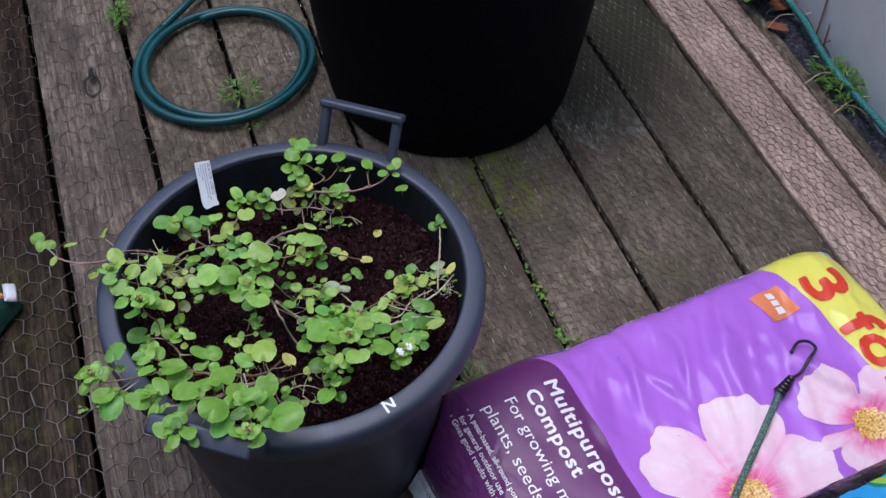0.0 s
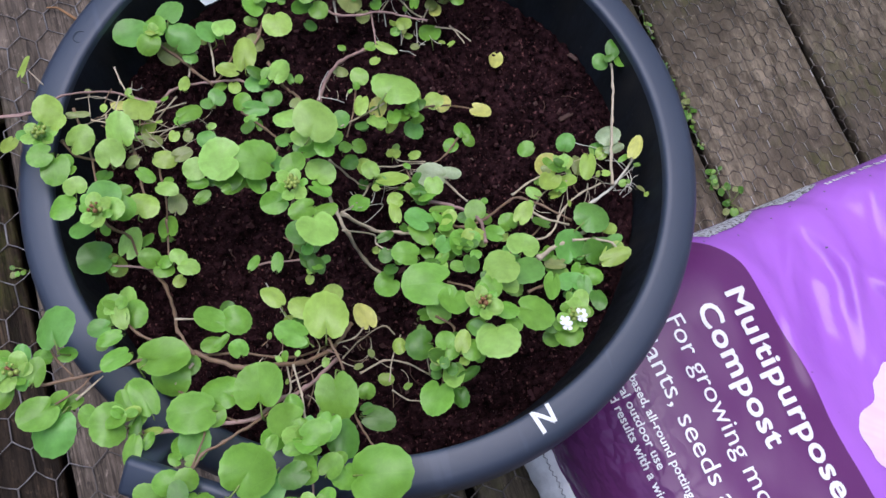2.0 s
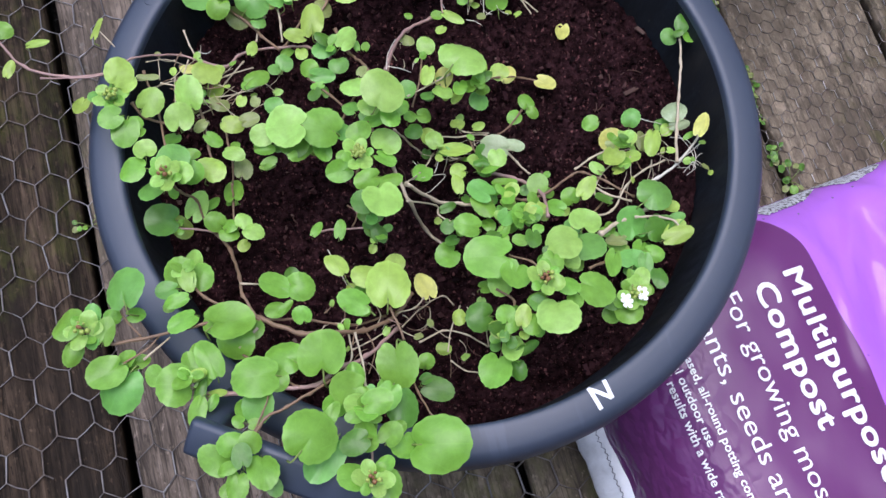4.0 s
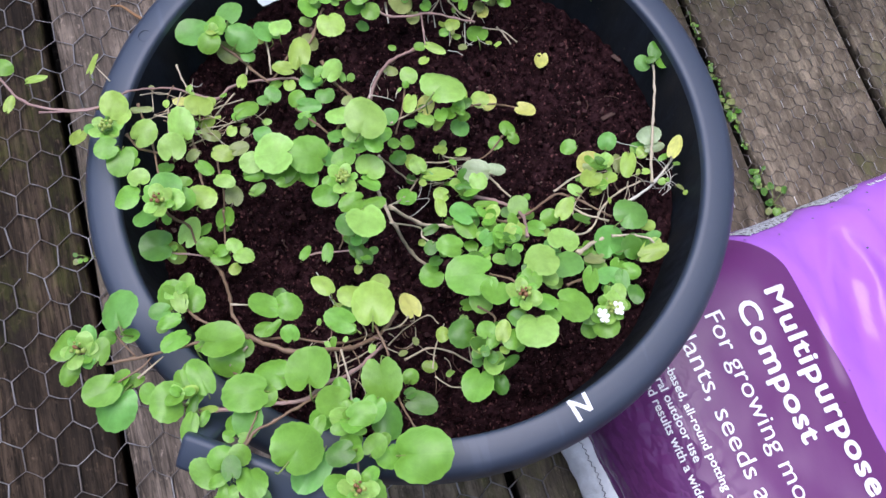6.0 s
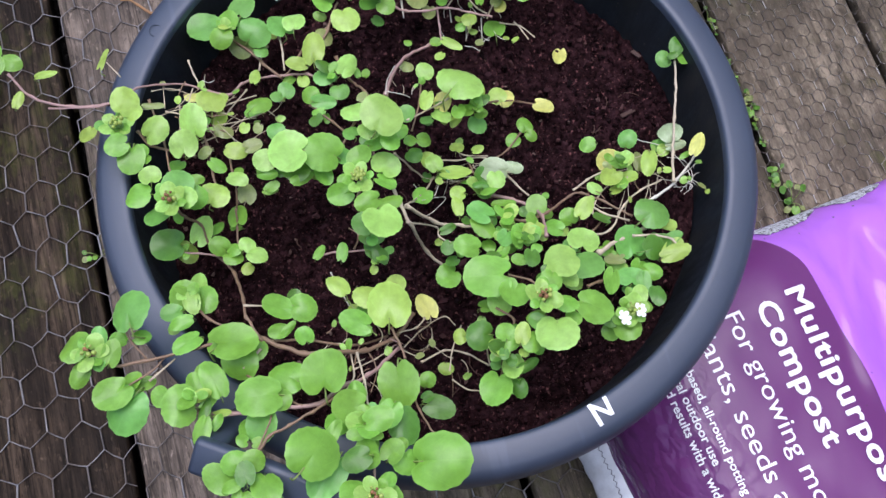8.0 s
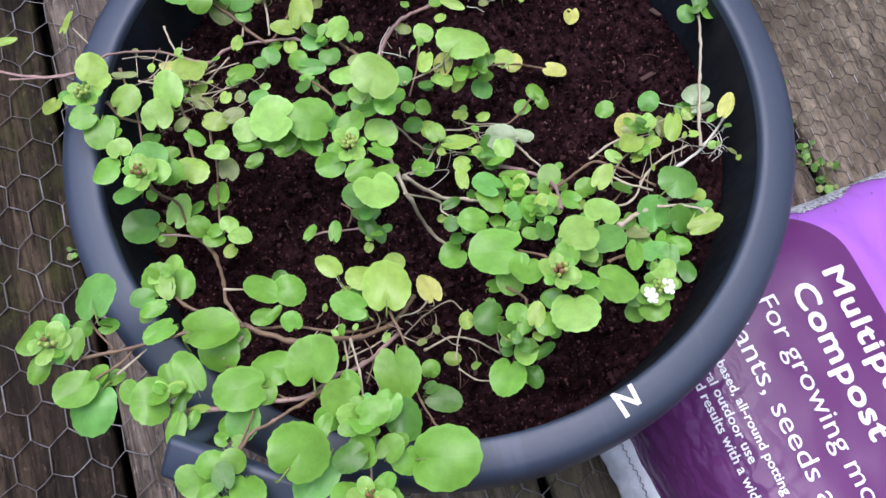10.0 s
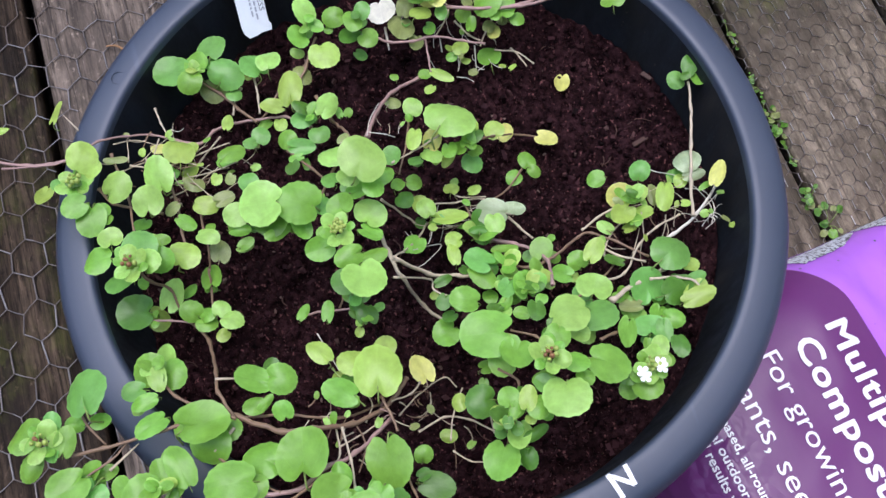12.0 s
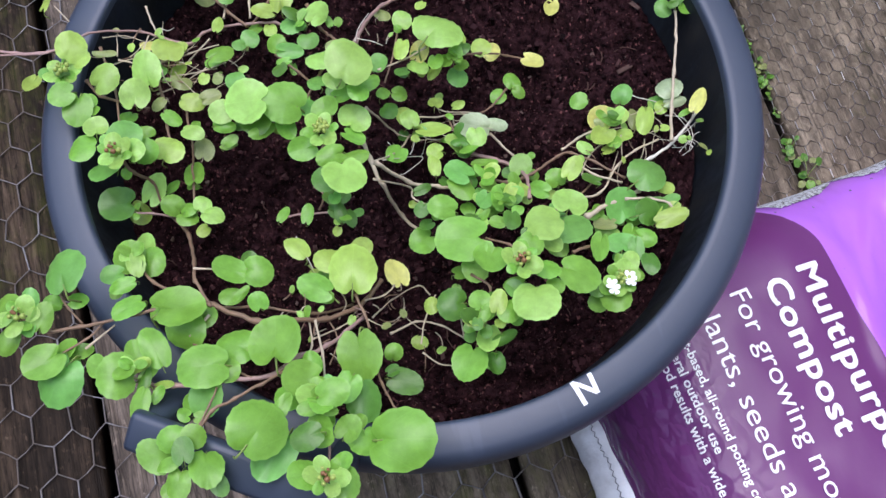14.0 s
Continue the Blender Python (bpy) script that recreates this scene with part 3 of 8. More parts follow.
def blossom(petals, ragged):
    """The outline of a printed cosmos flower, from its petals' way, half-width and reach."""

    def shape(a):
        far = 0.02
        for way, half, reach in petals:
            d = (math.degrees(a) - way + 180) % 360 - 180
            if abs(d) < half:
                tip = 1 - 0.035 * (0.5 + 0.5 * math.cos(d / half * math.pi * 3.2 + way))
                far = max(far, reach * tip * (1 - (abs(d) / half) ** 3.6) ** 0.42)
        return far * (1 + ragged * noise.noise(Vector((math.cos(a) * 9, math.sin(a) * 9, far * 20))))

    return shape


BIG_FLOWER = ((60, 37, 0.130), (126, 34, 0.128), (3, 33, 0.115), (-50, 34, 0.117), (-106, 34, 0.117), (-168, 36, 0.117))
SMALL_FLOWER = ((116, 44, 0.090), (181, 12, 0.076), (42, 32, 0.078), (-28, 33, 0.08), (-90, 34, 0.078), (-145, 28, 0.07))


def square_logo(u, v, size, turn, parent):
    def shape(a):
        b = (a - turn + math.pi / 4) % (math.pi / 2) - math.pi / 4
        return size / 2 / math.cos(b)

    patch("logo_square", u, v, shape, M_ORANGE, parent, 0.0010, 8, "plain orange printed square")
    for k, w in ((-1, 0.010), (0, 0.008), (1, 0.010)):
        bm = bmesh.new()
        bmesh.ops.create_grid(bm, x_segments=3, y_segments=3, size=0.5, matrix=Matrix.Diagonal((0.0115, w, 1, 1)))
        du, dv = 0.0 * k, -0.0115 * k
        on_film(bm, u + du, v + dv, 0.0019)
        part("logo_bar", bm, M_INK, parent, "plain white printed bar", at=pose(u + du, v + dv, 0))


HOLES = ((-0.1257, 0.1691), (-0.0928, 0.1645), (-0.0535, 0.1690), (-0.0337, 0.1716), (0.0049, 0.1734), (-0.010, 0.1560), (0.046, 0.1690), (0.083, 0.1720), (-0.035, 0.1250))


def build_bag():
    root = base("compost_bag", BAG, "full purple plastic compost bag with pink flowers on deck", "compost bag")
    bm, nu, nv = bmesh.new(), 230, 150
    grid = []
    for i in range(nu + 1):
        s = -1 + 2 * i / nu
        u = (BAG_FAR if s > 0 else BAG_NEAR) * (s * 0.75 + 0.25 * math.sin(s * math.pi / 2))
        grid.append([bm.verts.new(bag_point(u, BAG_W * (math.sin((-1 + 2 * j / nv) * math.pi / 2) * 0.4 + 0.6 * (-1 + 2 * j / nv)))) for j in range(nv + 1)])
    for a, b in zip(grid, grid[1:]):
        for j in range(nv):
            bm.faces.new((a[j], b[j], b[j + 1], a[j + 1]))
    low = [v for v in (grid[0] + [c[-1] for c in grid[1:-1]] + grid[-1][::-1] + [c[0] for c in grid[1:-1]][::-1])]
    foot = [bm.verts.new((v.co.x * 0.985, v.co.y * 0.985, 0.002)) for v in low]
    for k in range(len(low)):
        bm.faces.new((low[k], low[(k + 1) % len(low)], foot[(k + 1) % len(low)], foot[k]))
    bm.faces.new(foot[::-1])
    part("sack", bm, M_FILM, root)
    # Flat welded seams at both ends, and the pale overlap along the far side.
    for end, v0, v1 in ((-1, -0.19, 0.125), (1, -0.19, 0.19)):
        bm, last, middle = bmesh.new(), None, []
        for j in range(61):
            v = v0 + (v1 - v0) * j / 60
            z = 0.026 + 0.008 * noise.noise(Vector((v * 14, end, 0))) + (0.03 if end > 0 else 0.02) * (1 - (v / 0.22) ** 2)
            wav = 0.006 * noise.noise(Vector((v * 20, end * 3, 1))) + 0.003 * noise.noise(Vector((v * 75, end * 3, 4)))
            z += 0.004 * noise.noise(Vector((v * 60, end, 7)))
            row = [bm.verts.new((end * ((BAG_FAR if end > 0 else BAG_NEAR) - 0.012 + (0.026 if end > 0 else 0.030) * t + (wav if t else 0)), v, z * (1 - 0.45 * t) + d)) for t, d in ((0, 0.0015), (0.5, 0.003), (1, 0.0015), (1, -0.001), (0, -0.001))]
            for p in row:
                w = BAG @ p.co
                far, least = math.hypot(w.x, w.y), tub_radius(w.z) + 0.003
                if far < least:
                    p.co = BAG_INV @ Vector((w.x * least / far, w.y * least / far, w.z))
            middle.append(row[1].co.copy())
            if last:
                for q in range(5):
                    bm.faces.new((last[q], row[q], row[(q + 1) % 5], last[(q + 1) % 5]))
            last = row
        seam = part("seam", bm, M_BACKFILM, root, "pale crimped bag seam")
        bm2, way = bmesh.new(), []
        for j in range(len(middle) * 2 - 1):
            q = middle[j // 2] if j % 2 == 0 else (middle[j // 2] + middle[j // 2 + 1]) / 2
            way.append(q + Vector((0.0010 * (1 if j % 2 else -1), 0, 0.0012)))
        tube(bm2, way, 0.0004, 4)
        part("stitching", bm2, M_THREAD, seam, "dark chain stitching")
    bm, last = bmesh.new(), None
    for j in range(101):
        u = -0.13 + 0.15 * j / 100
        wide = max(0.0, min(1.0, (u + 0.128) / 0.01, (-0.052 - u) / 0.02)) + max(0.0, min(1.0, (u + 0.048) / 0.012, (0.012 - u) / 0.02))
        low = 0.1805 + 0.006 * min(max((u + 0.12) / 0.06, 0.0), 1.0)
        high = low - wide * (0.0085 + 0.004 * noise.noise(Vector((u * 60, 0, 0))) + 0.0022 * noise.noise(Vector((u * 330, 2, 0))))
        row = [bm.verts.new(bag_point(u, low + 0.004 + (high - low - 0.004) * q / 7, 0.0014)) for q in range(8)]
        if last and wide > 0:
            for q in range(7):
                bm.faces.new((last[q], row[q], row[q + 1], last[q + 1]))
        last = row
    part("overlap", bm, M_SCUFFED, root, "pale scuffed strip along the bag's side")
    # A worn line of tiny print along the far edge.
    rng, bm = random.Random(12), bmesh.new()
    for j in range(70):
        u = 0.014 + 0.0036 * j + rng.uniform(-0.0006, 0.0006)
        if rng.random() < 0.25:
            continue
        a, b, w = 0.1815 + rng.uniform(-0.001, 0.001), 0.1785, rng.uniform(0.0009, 0.0014)
        bm.faces.new([bm.verts.new(bag_point(u + du, vv, 0.0012)) for du, vv in ((-w, b), (w, b), (w, a), (-w, a))])
    part("print_bars", bm, M_INK, root, "bars of worn unreadable print", False)
    patch("flower_print", 0.0017, -0.093, blossom(BIG_FLOWER, 0.05), petal_print("large_pink_petals", 0.125, BIG_FLOWER), root, 0.0008, 18, "large printed pale pink flower")
    patch("flower_heart", 0.0017, -0.093, lambda a: 0.0225 * (1 + 0.08 * math.sin(a * 13)), heart_print("golden_flower_heart"), root, 0.0018, 8, "printed golden flower centre")
    patch("flower_print", 0.185, -0.078, blossom(SMALL_FLOWER, 0.05), petal_print("small_pink_petals", 0.105, SMALL_FLOWER), root, 0.0010, 16, "printed pink flower")
    patch("flower_heart", 0.185, -0.078, lambda a: 0.021 * (1 + 0.08 * math.sin(a * 11)), heart_print("amber_flower_heart"), root, 0.0020, 8, "printed amber flower centre")
    for u, v in HOLES:
        patch("vent_hole", u, v, lambda a: 0.0008, M_THREAD, root, 0.0009, 2, "pricked vent hole")
    square_logo(0.190, 0.111, 0.0455, 0.08, root)
    printed("Multipurpose", -0.1440, 0.1200, 0.1685, 0.0172, M_INK, root, 0.042)
    printed("Compost", -0.1702, 0.1182, 0.1145, 0.0160, M_INK, root, 0.042)
    printed("For growing most t", -0.1962, 0.1200, 0.183, 0.0140, M_INK, root)
    printed("plants, seeds and", -0.2225, 0.1225, 0.168, 0.0140, M_INK, root)
    printed("A peat-based, all-round potting compost", -0.2408, 0.1237, 0.166, 0.0060, M_INK, root, 0.03)
    printed("for general outdoor use", -0.2508, 0.1270, 0.1035, 0.0060, M_INK, root, 0.03)
    printed("Gives good results with a wide rang", -0.2592, 0.1287, 0.154, 0.0060, M_INK, root, 0.03)
    for u, v in ((-0.2378, 0.1300), (-0.2562, 0.1350)):
        patch("bullet", u, v, lambda a: 0.0014, M_INK, root, 0.0013, 2)
    printed("3", 0.237, 0.125, 0.040, 0.056, M_RED, root, 0.05)
    printed("for", 0.239, 0.0485, 0.118, 0.055, M_RED, root, 0.05)
    return root


build_bag()


# ---- the tub's label and painted mark ----
M_TAG = plain("grubby_white_plastic", (0.74, 0.79, 0.82), 0.5, 0.2, 120)


def build_label():
    low, top = Vector((-0.0603, 0.1412, 0.2915)), Vector((-0.0576, 0.1745, 0.3275))
    up = (top - low).normalized()
    side = Vector((1.0, 0.22, 0.0))
    side = (side - side.dot(up) * up).normalized()
    m = Matrix.Translation((low + top) / 2) @ Matrix((side, up, side.cross(up))).transposed().to_4x4()
    root = base("plant_label", m, "white plastic plant label with small grey print, pushed into the soil", "plant label")
    bm = bmesh.new()
    half, tall = 0.0085, 0.0262
    rim = [(-half, tall), (half, tall), (half, -tall * 0.72), (half * 1.15, -tall * 0.8), (half * 1.1, -tall * 0.93), (half * 0.3, -tall * 0.95), (0, -tall * 0.99), (-half * 0.6, -tall * 1.02), (-half * 0.9, -tall * 0.9), (-half, -tall * 0.75)]
    f = bm.faces.new([bm.verts.new((x, y, 0.0004)) for x, y in rim])
    ext = bmesh.ops.extrude_face_region(bm, geom=[f])
    for v in ext["geom"]:
        if isinstance(v, bmesh.types.BMVert):
            v.co.z -= 0.0008
    part("blade", bm, M_TAG, root, smooth=False)
    # The name, then lines too small to read; the print runs along the blade.
    curve = bpy.data.curves.new("words", "FONT")
    curve.body, curve.size, curve.resolution_u = "WATER CRESS", 1.0, 2
    ob = bpy.data.objects.new("words", curve)
    scene.collection.objects.link(ob)
    me = bpy.data.meshes.new_from_object(ob.evaluated_get(bpy.context.evaluated_depsgraph_get()))
    bpy.data.objects.remove(ob)
    wide, high = max(v.co.x for v in me.vertices), max(v.co.y for v in me.vertices)
    me.transform(Matrix(((0, 0.0031 / high, 0, 0.0046), (-0.036 / wide, 0, 0, 0.024), (0, 0, 1, 0.00062), (0, 0, 0, 1))))
    part("lettering", me, M_GREY_INK, root, "printed words: WATER CRESS", False)
    for k, (x, top, low) in enumerate(((0.0024, 0.0235, -0.0155), (-0.0002, 0.0235, -0.0150), (-0.0028, 0.0235, 0.006), (-0.0054, 0.0200, 0.012))):
        y, rng = top, random.Random(k)
        while y > low:
            n = rng.uniform(0.0015, 0.004)
            part("print_bar", block(0.0010, n, 0.0002, 0), M_PALE_INK, root, "grey bar of unreadable print", False, at=pose(x, y - n / 2, 0.0006))
            y -= n + 0.0008


build_label()


def rim_top(r):
    """The height of the tub's rim over a radius."""
    steps = [(0.1770, 0.308), (0.1781, 0.3136), (0.1788, 0.3149), (0.1802, 0.3156), (0.183, 0.3156), (0.188, 0.3149), (0.193, 0.3138), (0.1962, 0.3122), (0.1985, 0.3088), (0.1994, 0.304)]
    return float(np.interp(r, [s[0] for s in steps], [s[1] for s in steps]))


def build_mark():
    bm = bmesh.new()
    for (x0, y0), (x1, y1), w in (((0.0413, -0.1738), (0.0449, -0.1862), 0.00125), ((0.0411, -0.1742), (0.0522, -0.1818), 0.0011), ((0.0508, -0.1718), (0.0524, -0.1822), 0.0012)):
        n = Vector((y1 - y0, x0 - x1, 0)).normalized() * w
        last = None
        for k in range(13):
            t = k / 12
            row = []
            for s in (-1, -0.4, 0.4, 1):
                x, y = x0 + (x1 - x0) * t + n.x * s, y0 + (y1 - y0) * t + n.y * s
                r = math.hypot(x, y)
                out = 1 + 0.0006 / r * max(0.0, (r - 0.184) / 0.01)
                row.append(bm.verts.new((x * out, y * out, rim_top(r) + 0.0006)))
            if last:
                for q in range(3):
                    bm.faces.new((last[q], row[q], row[q + 1], last[q + 1]))
            last = row
    part("painted_mark", bm, M_WHITE, TUB, "hand-painted white angular mark")


build_mark()


# ---- leaves and stems ----
def leaf_material(name, col, veins, spec=0.42):
    k = Nodes(name, 0.33, 0.0, spec)
    r = k.random()
    xyz = k.node("ShaderNodeSeparateXYZ", Vector=k.coords())
    x, y = xyz.outputs[0], xyz.outputs[1]
    way = k.calc("ARCTAN2", y, k.calc("ADD", x, 0.12))
    rib = k.calc("ABSOLUTE", k.calc("SINE", k.calc("MULTIPLY", way, 5.5)))
    shift = k.node("ShaderNodeCombineXYZ", X=k.calc("MULTIPLY", r, 31.0), Y=k.calc("MULTIPLY", r, 17.0)).outputs[0]
    mottle = k.noise(k.coords((1.6, 1.6, 1.6), shift=shift), 1.0, 4, 0.6)
    fine = k.noise(k.coords((11, 11, 11), shift=shift), 1.0, 3, 0.6)
    dark, light = tuple(c * 0.7 for c in col), tuple(min(1, c * 1.3 + 0.015) for c in col)
    c = k.mix(k.ramp(mottle, (0.1, 0.0), (0.9, 1.0)), dark, light)
    net = k.noise(k.coords((5, 5, 5), shift=shift), 1.0, 2, 0.5)
    c = k.mix(k.ramp(net, (0.47, 0.0), (0.5, veins * 1.1), (0.53, 0.0)), c, tuple(min(1, v * 1.4 + 0.03) for v in col))
    c = k.mix(k.ramp(rib, (0.0, veins * 1.6), (0.10, 0.0)), c, tuple(min(1, v * 1.45 + 0.03) for v in col))
    c = k.mix(k.ramp(fine, (0.55, 0.0), (0.8, 0.15)), c, dark)
    du, dv = k.calc("SUBTRACT", x, 0.92), y
    edge = k.calc("SQRT", k.calc("ADD", k.calc("MULTIPLY", du, du), k.calc("MULTIPLY", dv, dv)))
    c = k.mix(k.ramp(edge, (0.84, 0.0), (1.0, 0.4)), c, tuple(min(1, v * 1.3 + 0.05) for v in col))
    c = k.mix(k.ramp(edge, (0.0, 0.3), (0.5, 0.0)), c, tuple(v * 0.75 for v in col))
    hue = k.tree.nodes.new("ShaderNodeHueSaturation")
    k.feed(hue.inputs["Color"], c)
    k.feed(hue.inputs["Hue"], k.calc("ADD", k.calc("MULTIPLY", r, 0.014), 0.493))
    k.feed(hue.inputs["Value"], k.calc("ADD", k.calc("MULTIPLY", r, 0.24), 0.88))
    k.set("Base Color", hue.outputs[0])
    k.bump(k.mix(0.25, mottle, net), 0.2, 0.0016)
    glow = k.tree.nodes.new("ShaderNodeBsdfTranslucent")
    k.tree.links.new(hue.outputs[0], glow.inputs["Color"])
    both = k.tree.nodes.new("ShaderNodeMixShader")
    both.inputs[0].default_value = 0.3
    out = k.tree.nodes["Material Output"]
    k.tree.links.new(k.bsdf.outputs[0], both.inputs[1])
    k.tree.links.new(glow.outputs[0], both.inputs[2])
    k.tree.links.new(both.outputs[0], out.inputs["Surface"])
    return k.mat


LEAF = {
    "b": leaf_material("pale_green_leaf", (0.330, 0.562, 0.112), 0.1),
    "g": leaf_material("mid_green_leaf", (0.196, 0.425, 0.051), 0.1),
    "d": leaf_material("deep_green_leaf", (0.088, 0.225, 0.023), 0.1),
    "t": leaf_material("blue_green_leaf", (0.168, 0.405, 0.076), 0.1),
    "y": leaf_material("yellow_green_leaf", (0.36, 0.52, 0.092), 0.1),
    "Y": leaf_material("yellow_leaf", (0.62, 0.61, 0.16), 0.1),
    "o": leaf_material("olive_dying_leaf", (0.27, 0.32, 0.10), 0.3),
    "p": leaf_material("pale_underside_leaf", (0.40, 0.50, 0.27), 0.3),
    "w": leaf_material("bleached_leaf", (0.72, 0.68, 0.55), 0.2),
}
STEM = {
    "n": plain("brown_stem", (0.225, 0.14, 0.085), 0.55, 0.4, 250),
    "r": plain("reddish_stem", (0.36, 0.225, 0.195), 0.5, 0.4, 250),
    "p": plain("pale_woody_stem", (0.52, 0.43, 0.30), 0.6, 0.4, 250),
    "w": plain("white_root", (0.66, 0.62, 0.52), 0.6, 0.3, 250),
    "y": plain("green_stem", (0.22, 0.30, 0.075), 0.5, 0.3, 250),
}
M_BUD = plain("yellow_green_bud", (0.33, 0.42, 0.09), 0.5, 0.3, 500)
M_BUD_RED = plain("reddish_bud", (0.25, 0.12, 0.05), 0.5, 0.3, 500)
M_PETAL = plain("white_petal", (0.85, 0.86, 0.84), 0.5, 0.05, 500)
SHAPES, MADE = 10, {}


def leaf_mesh(kind, tone):
    """A round cress leaf of unit half-length: its stalk joins at the origin, the blade runs along +x."""
    if (kind, tone) in MADE:
        return MADE[kind, tone]
    rng = random.Random(kind * 11 + 5)
    cup, fold, notch, droop = rng.uniform(-0.30, 0.16), rng.uniform(0.0, 0.07), rng.uniform(0.10, 0.27), rng.uniform(0.03, 0.14)
    lobes, wave, n, rings = rng.choice((13, 15, 17)), rng.uniform(0.010, 0.022), 68, 6
    bm = bmesh.new()

    def spot(a, s):
        far = 1 - notch * 1.7 * math.exp(-((math.pi - abs(a)) / 0.27) ** 2) + wave * math.cos(a * lobes) * s**3
        far *= 1 + 0.04 * math.sin(a * 2 + kind)
        x, y = 1 - notch * 0.5 + far * s * math.cos(a), far * s * math.sin(a)
        z = cup * (s * s) + fold * abs(y) - droop * max(0, x - 1) ** 2 + 0.07 * s * s * math.sin(a * 3 + kind * 2) + 0.05 * s * s * math.sin(a * 2 + kind) + 0.012 * s**6 * math.sin(a * lobes)
        return x, y, z - cup * 0.8

    mid = bm.verts.new(spot(0, 0))
    last = None
    for i in range(1, rings + 1):
        ring = [bm.verts.new(spot(-math.pi + k * math.tau / n, (i / rings) ** 0.8)) for k in range(n)]
        for k in range(n):
            if last:
                bm.faces.new((last[k], ring[k], ring[(k + 1) % n], last[(k + 1) % n]))
            else:
                bm.faces.new((mid, ring[k], ring[(k + 1) % n]))
        last = ring
    blade = len(bm.faces)
    x0 = spot(math.pi, 1)[0] + 0.06
    tube(bm, smooth_line([(x0 + 0.12, 0, -0.02 - cup * 0.2), (x0 - 0.06, 0, -0.1), (-0.06, 0.02, -0.34), (-0.02, 0.04, -0.7), (0.1, 0.03, -1.15)], 3), 0.036, 5, 0.042)
    bm.faces.ensure_lookup_table()
    for f in bm.faces[blade:]:
        f.material_index = 1
    me = bpy.data.meshes.new("leaf")
    bm.to_mesh(me)
    bm.free()
    me.shade_smooth()
    me.materials.append(LEAF[tone])
    me.materials.append(STEM["y" if tone in "bgdty" else "p"])
    MADE[kind, tone] = me
    return me


PICK, EXTRA = random.Random(41), random.Random(17)


def leaf(plant, x, y, z, long, wide, yaw, tone, tilt=None):
    """One leaf about (x, y, z); yaw is the way from its stalk to its tip."""
    me = leaf_mesh(PICK.randrange(SHAPES), tone)
    a, b = (PICK.uniform(-24, 16), PICK.uniform(-21, 21)) if tilt is None else tilt
    turn = Matrix.Rotation(radians(yaw), 4, "Z") @ Matrix.Rotation(radians(a), 4, "Y") @ Matrix.Rotation(radians(b), 4, "X")
    m = Matrix.Translation((x, y, z)) @ turn @ Matrix.Diagonal((long * 1.06, wide * 1.06, (long + wide) * 0.53, 1)) @ Matrix.Translation((-1, 0, 0))
    ob = new("leaf", me)
    ob.parent = plant
    ob.matrix_basis = plant.matrix_basis.inverted() @ m
    if long > 0.005 and EXTRA.random() < 0.34:
        # A younger leaf beside the stalk, a little lower.
        s, w = long * EXTRA.uniform(0.42, 0.62), radians(yaw + 180 + EXTRA.choice((-1, 1)) * EXTRA.uniform(25, 80))
        far = long * 0.9 + s * 0.5
        px, py = x - long * math.cos(radians(yaw)) * 0.3 + far * math.cos(w), y - long * math.sin(radians(yaw)) * 0.3 + far * math.sin(w)
        if math.hypot(px, py) < 0.16:
            leaf(plant, px, py, max(z - EXTRA.uniform(0.004, 0.01), 0.272), min(s, 0.0049), min(s, 0.0049) * 0.9, math.degrees(w), EXTRA.choice("gdyt"))
    return ob


def stem(plant, radius, tone, *points):
    """A stem through the points, with knuckles along it."""
    bm = bmesh.new()
    line = smooth_line(points, 6)
    radius *= 0.76
    inv = plant.matrix_basis.inverted()
    line = [inv @ (q + Vector((noise.noise(q * 190), noise.noise(q * 190 + Vector((7, 0, 0))), noise.noise(q * 190 + Vector((0, 7, 0))))) * radius * 0.9) for q in line]
    tube(bm, line, radius * 1.1, 7, radius * 0.85)
    for k, v in enumerate(bm.verts):
        ring = k // 7
        if ring % 6 == 0 and ring < len(line):
            v.co = line[ring] + (v.co - line[ring]) * 1.45
    return part("root" if tone == "w" else "stem", bm, STEM[tone], plant)


def buds(plant, x, y, z, size, count, red=0):
    """A tight head of flower buds."""
    inv = plant.matrix_basis.inverted()
    bm, bm2 = bmesh.new(), bmesh.new()
    for k in range(count):
        a, r = k * 2.4, size * math.sqrt(k / count)
        q = inv @ Vector((x + r * math.cos(a), y + r * math.sin(a), z + 0.004 - r * 0.5))
        bmesh.ops.create_icosphere(bm2 if k < red else bm, subdivisions=2, radius=0.0008 + 0.0003 * ((k * 7) % 3), matrix=Matrix.Translation(q) @ Matrix.Diagonal((1, 1, 1.3, 1)))
    for k in range(6):
        a = k * 1.05 + x * 900
        s = 0.0026 + 0.0008 * (k % 3)
        leaf(plant, x + 0.0062 * math.cos(a), y + 0.0062 * math.sin(a), z - 0.002, s * 1.15, s, math.degrees(a), "gbb"[k % 3], (-25 + 8 * (k % 2), 10 * (k % 3) - 10))
    part("bud_head", bm, M_BUD, plant)
    if red:
        part("bud_head", bm2, M_BUD_RED, plant)
    else:
        bm2.free()


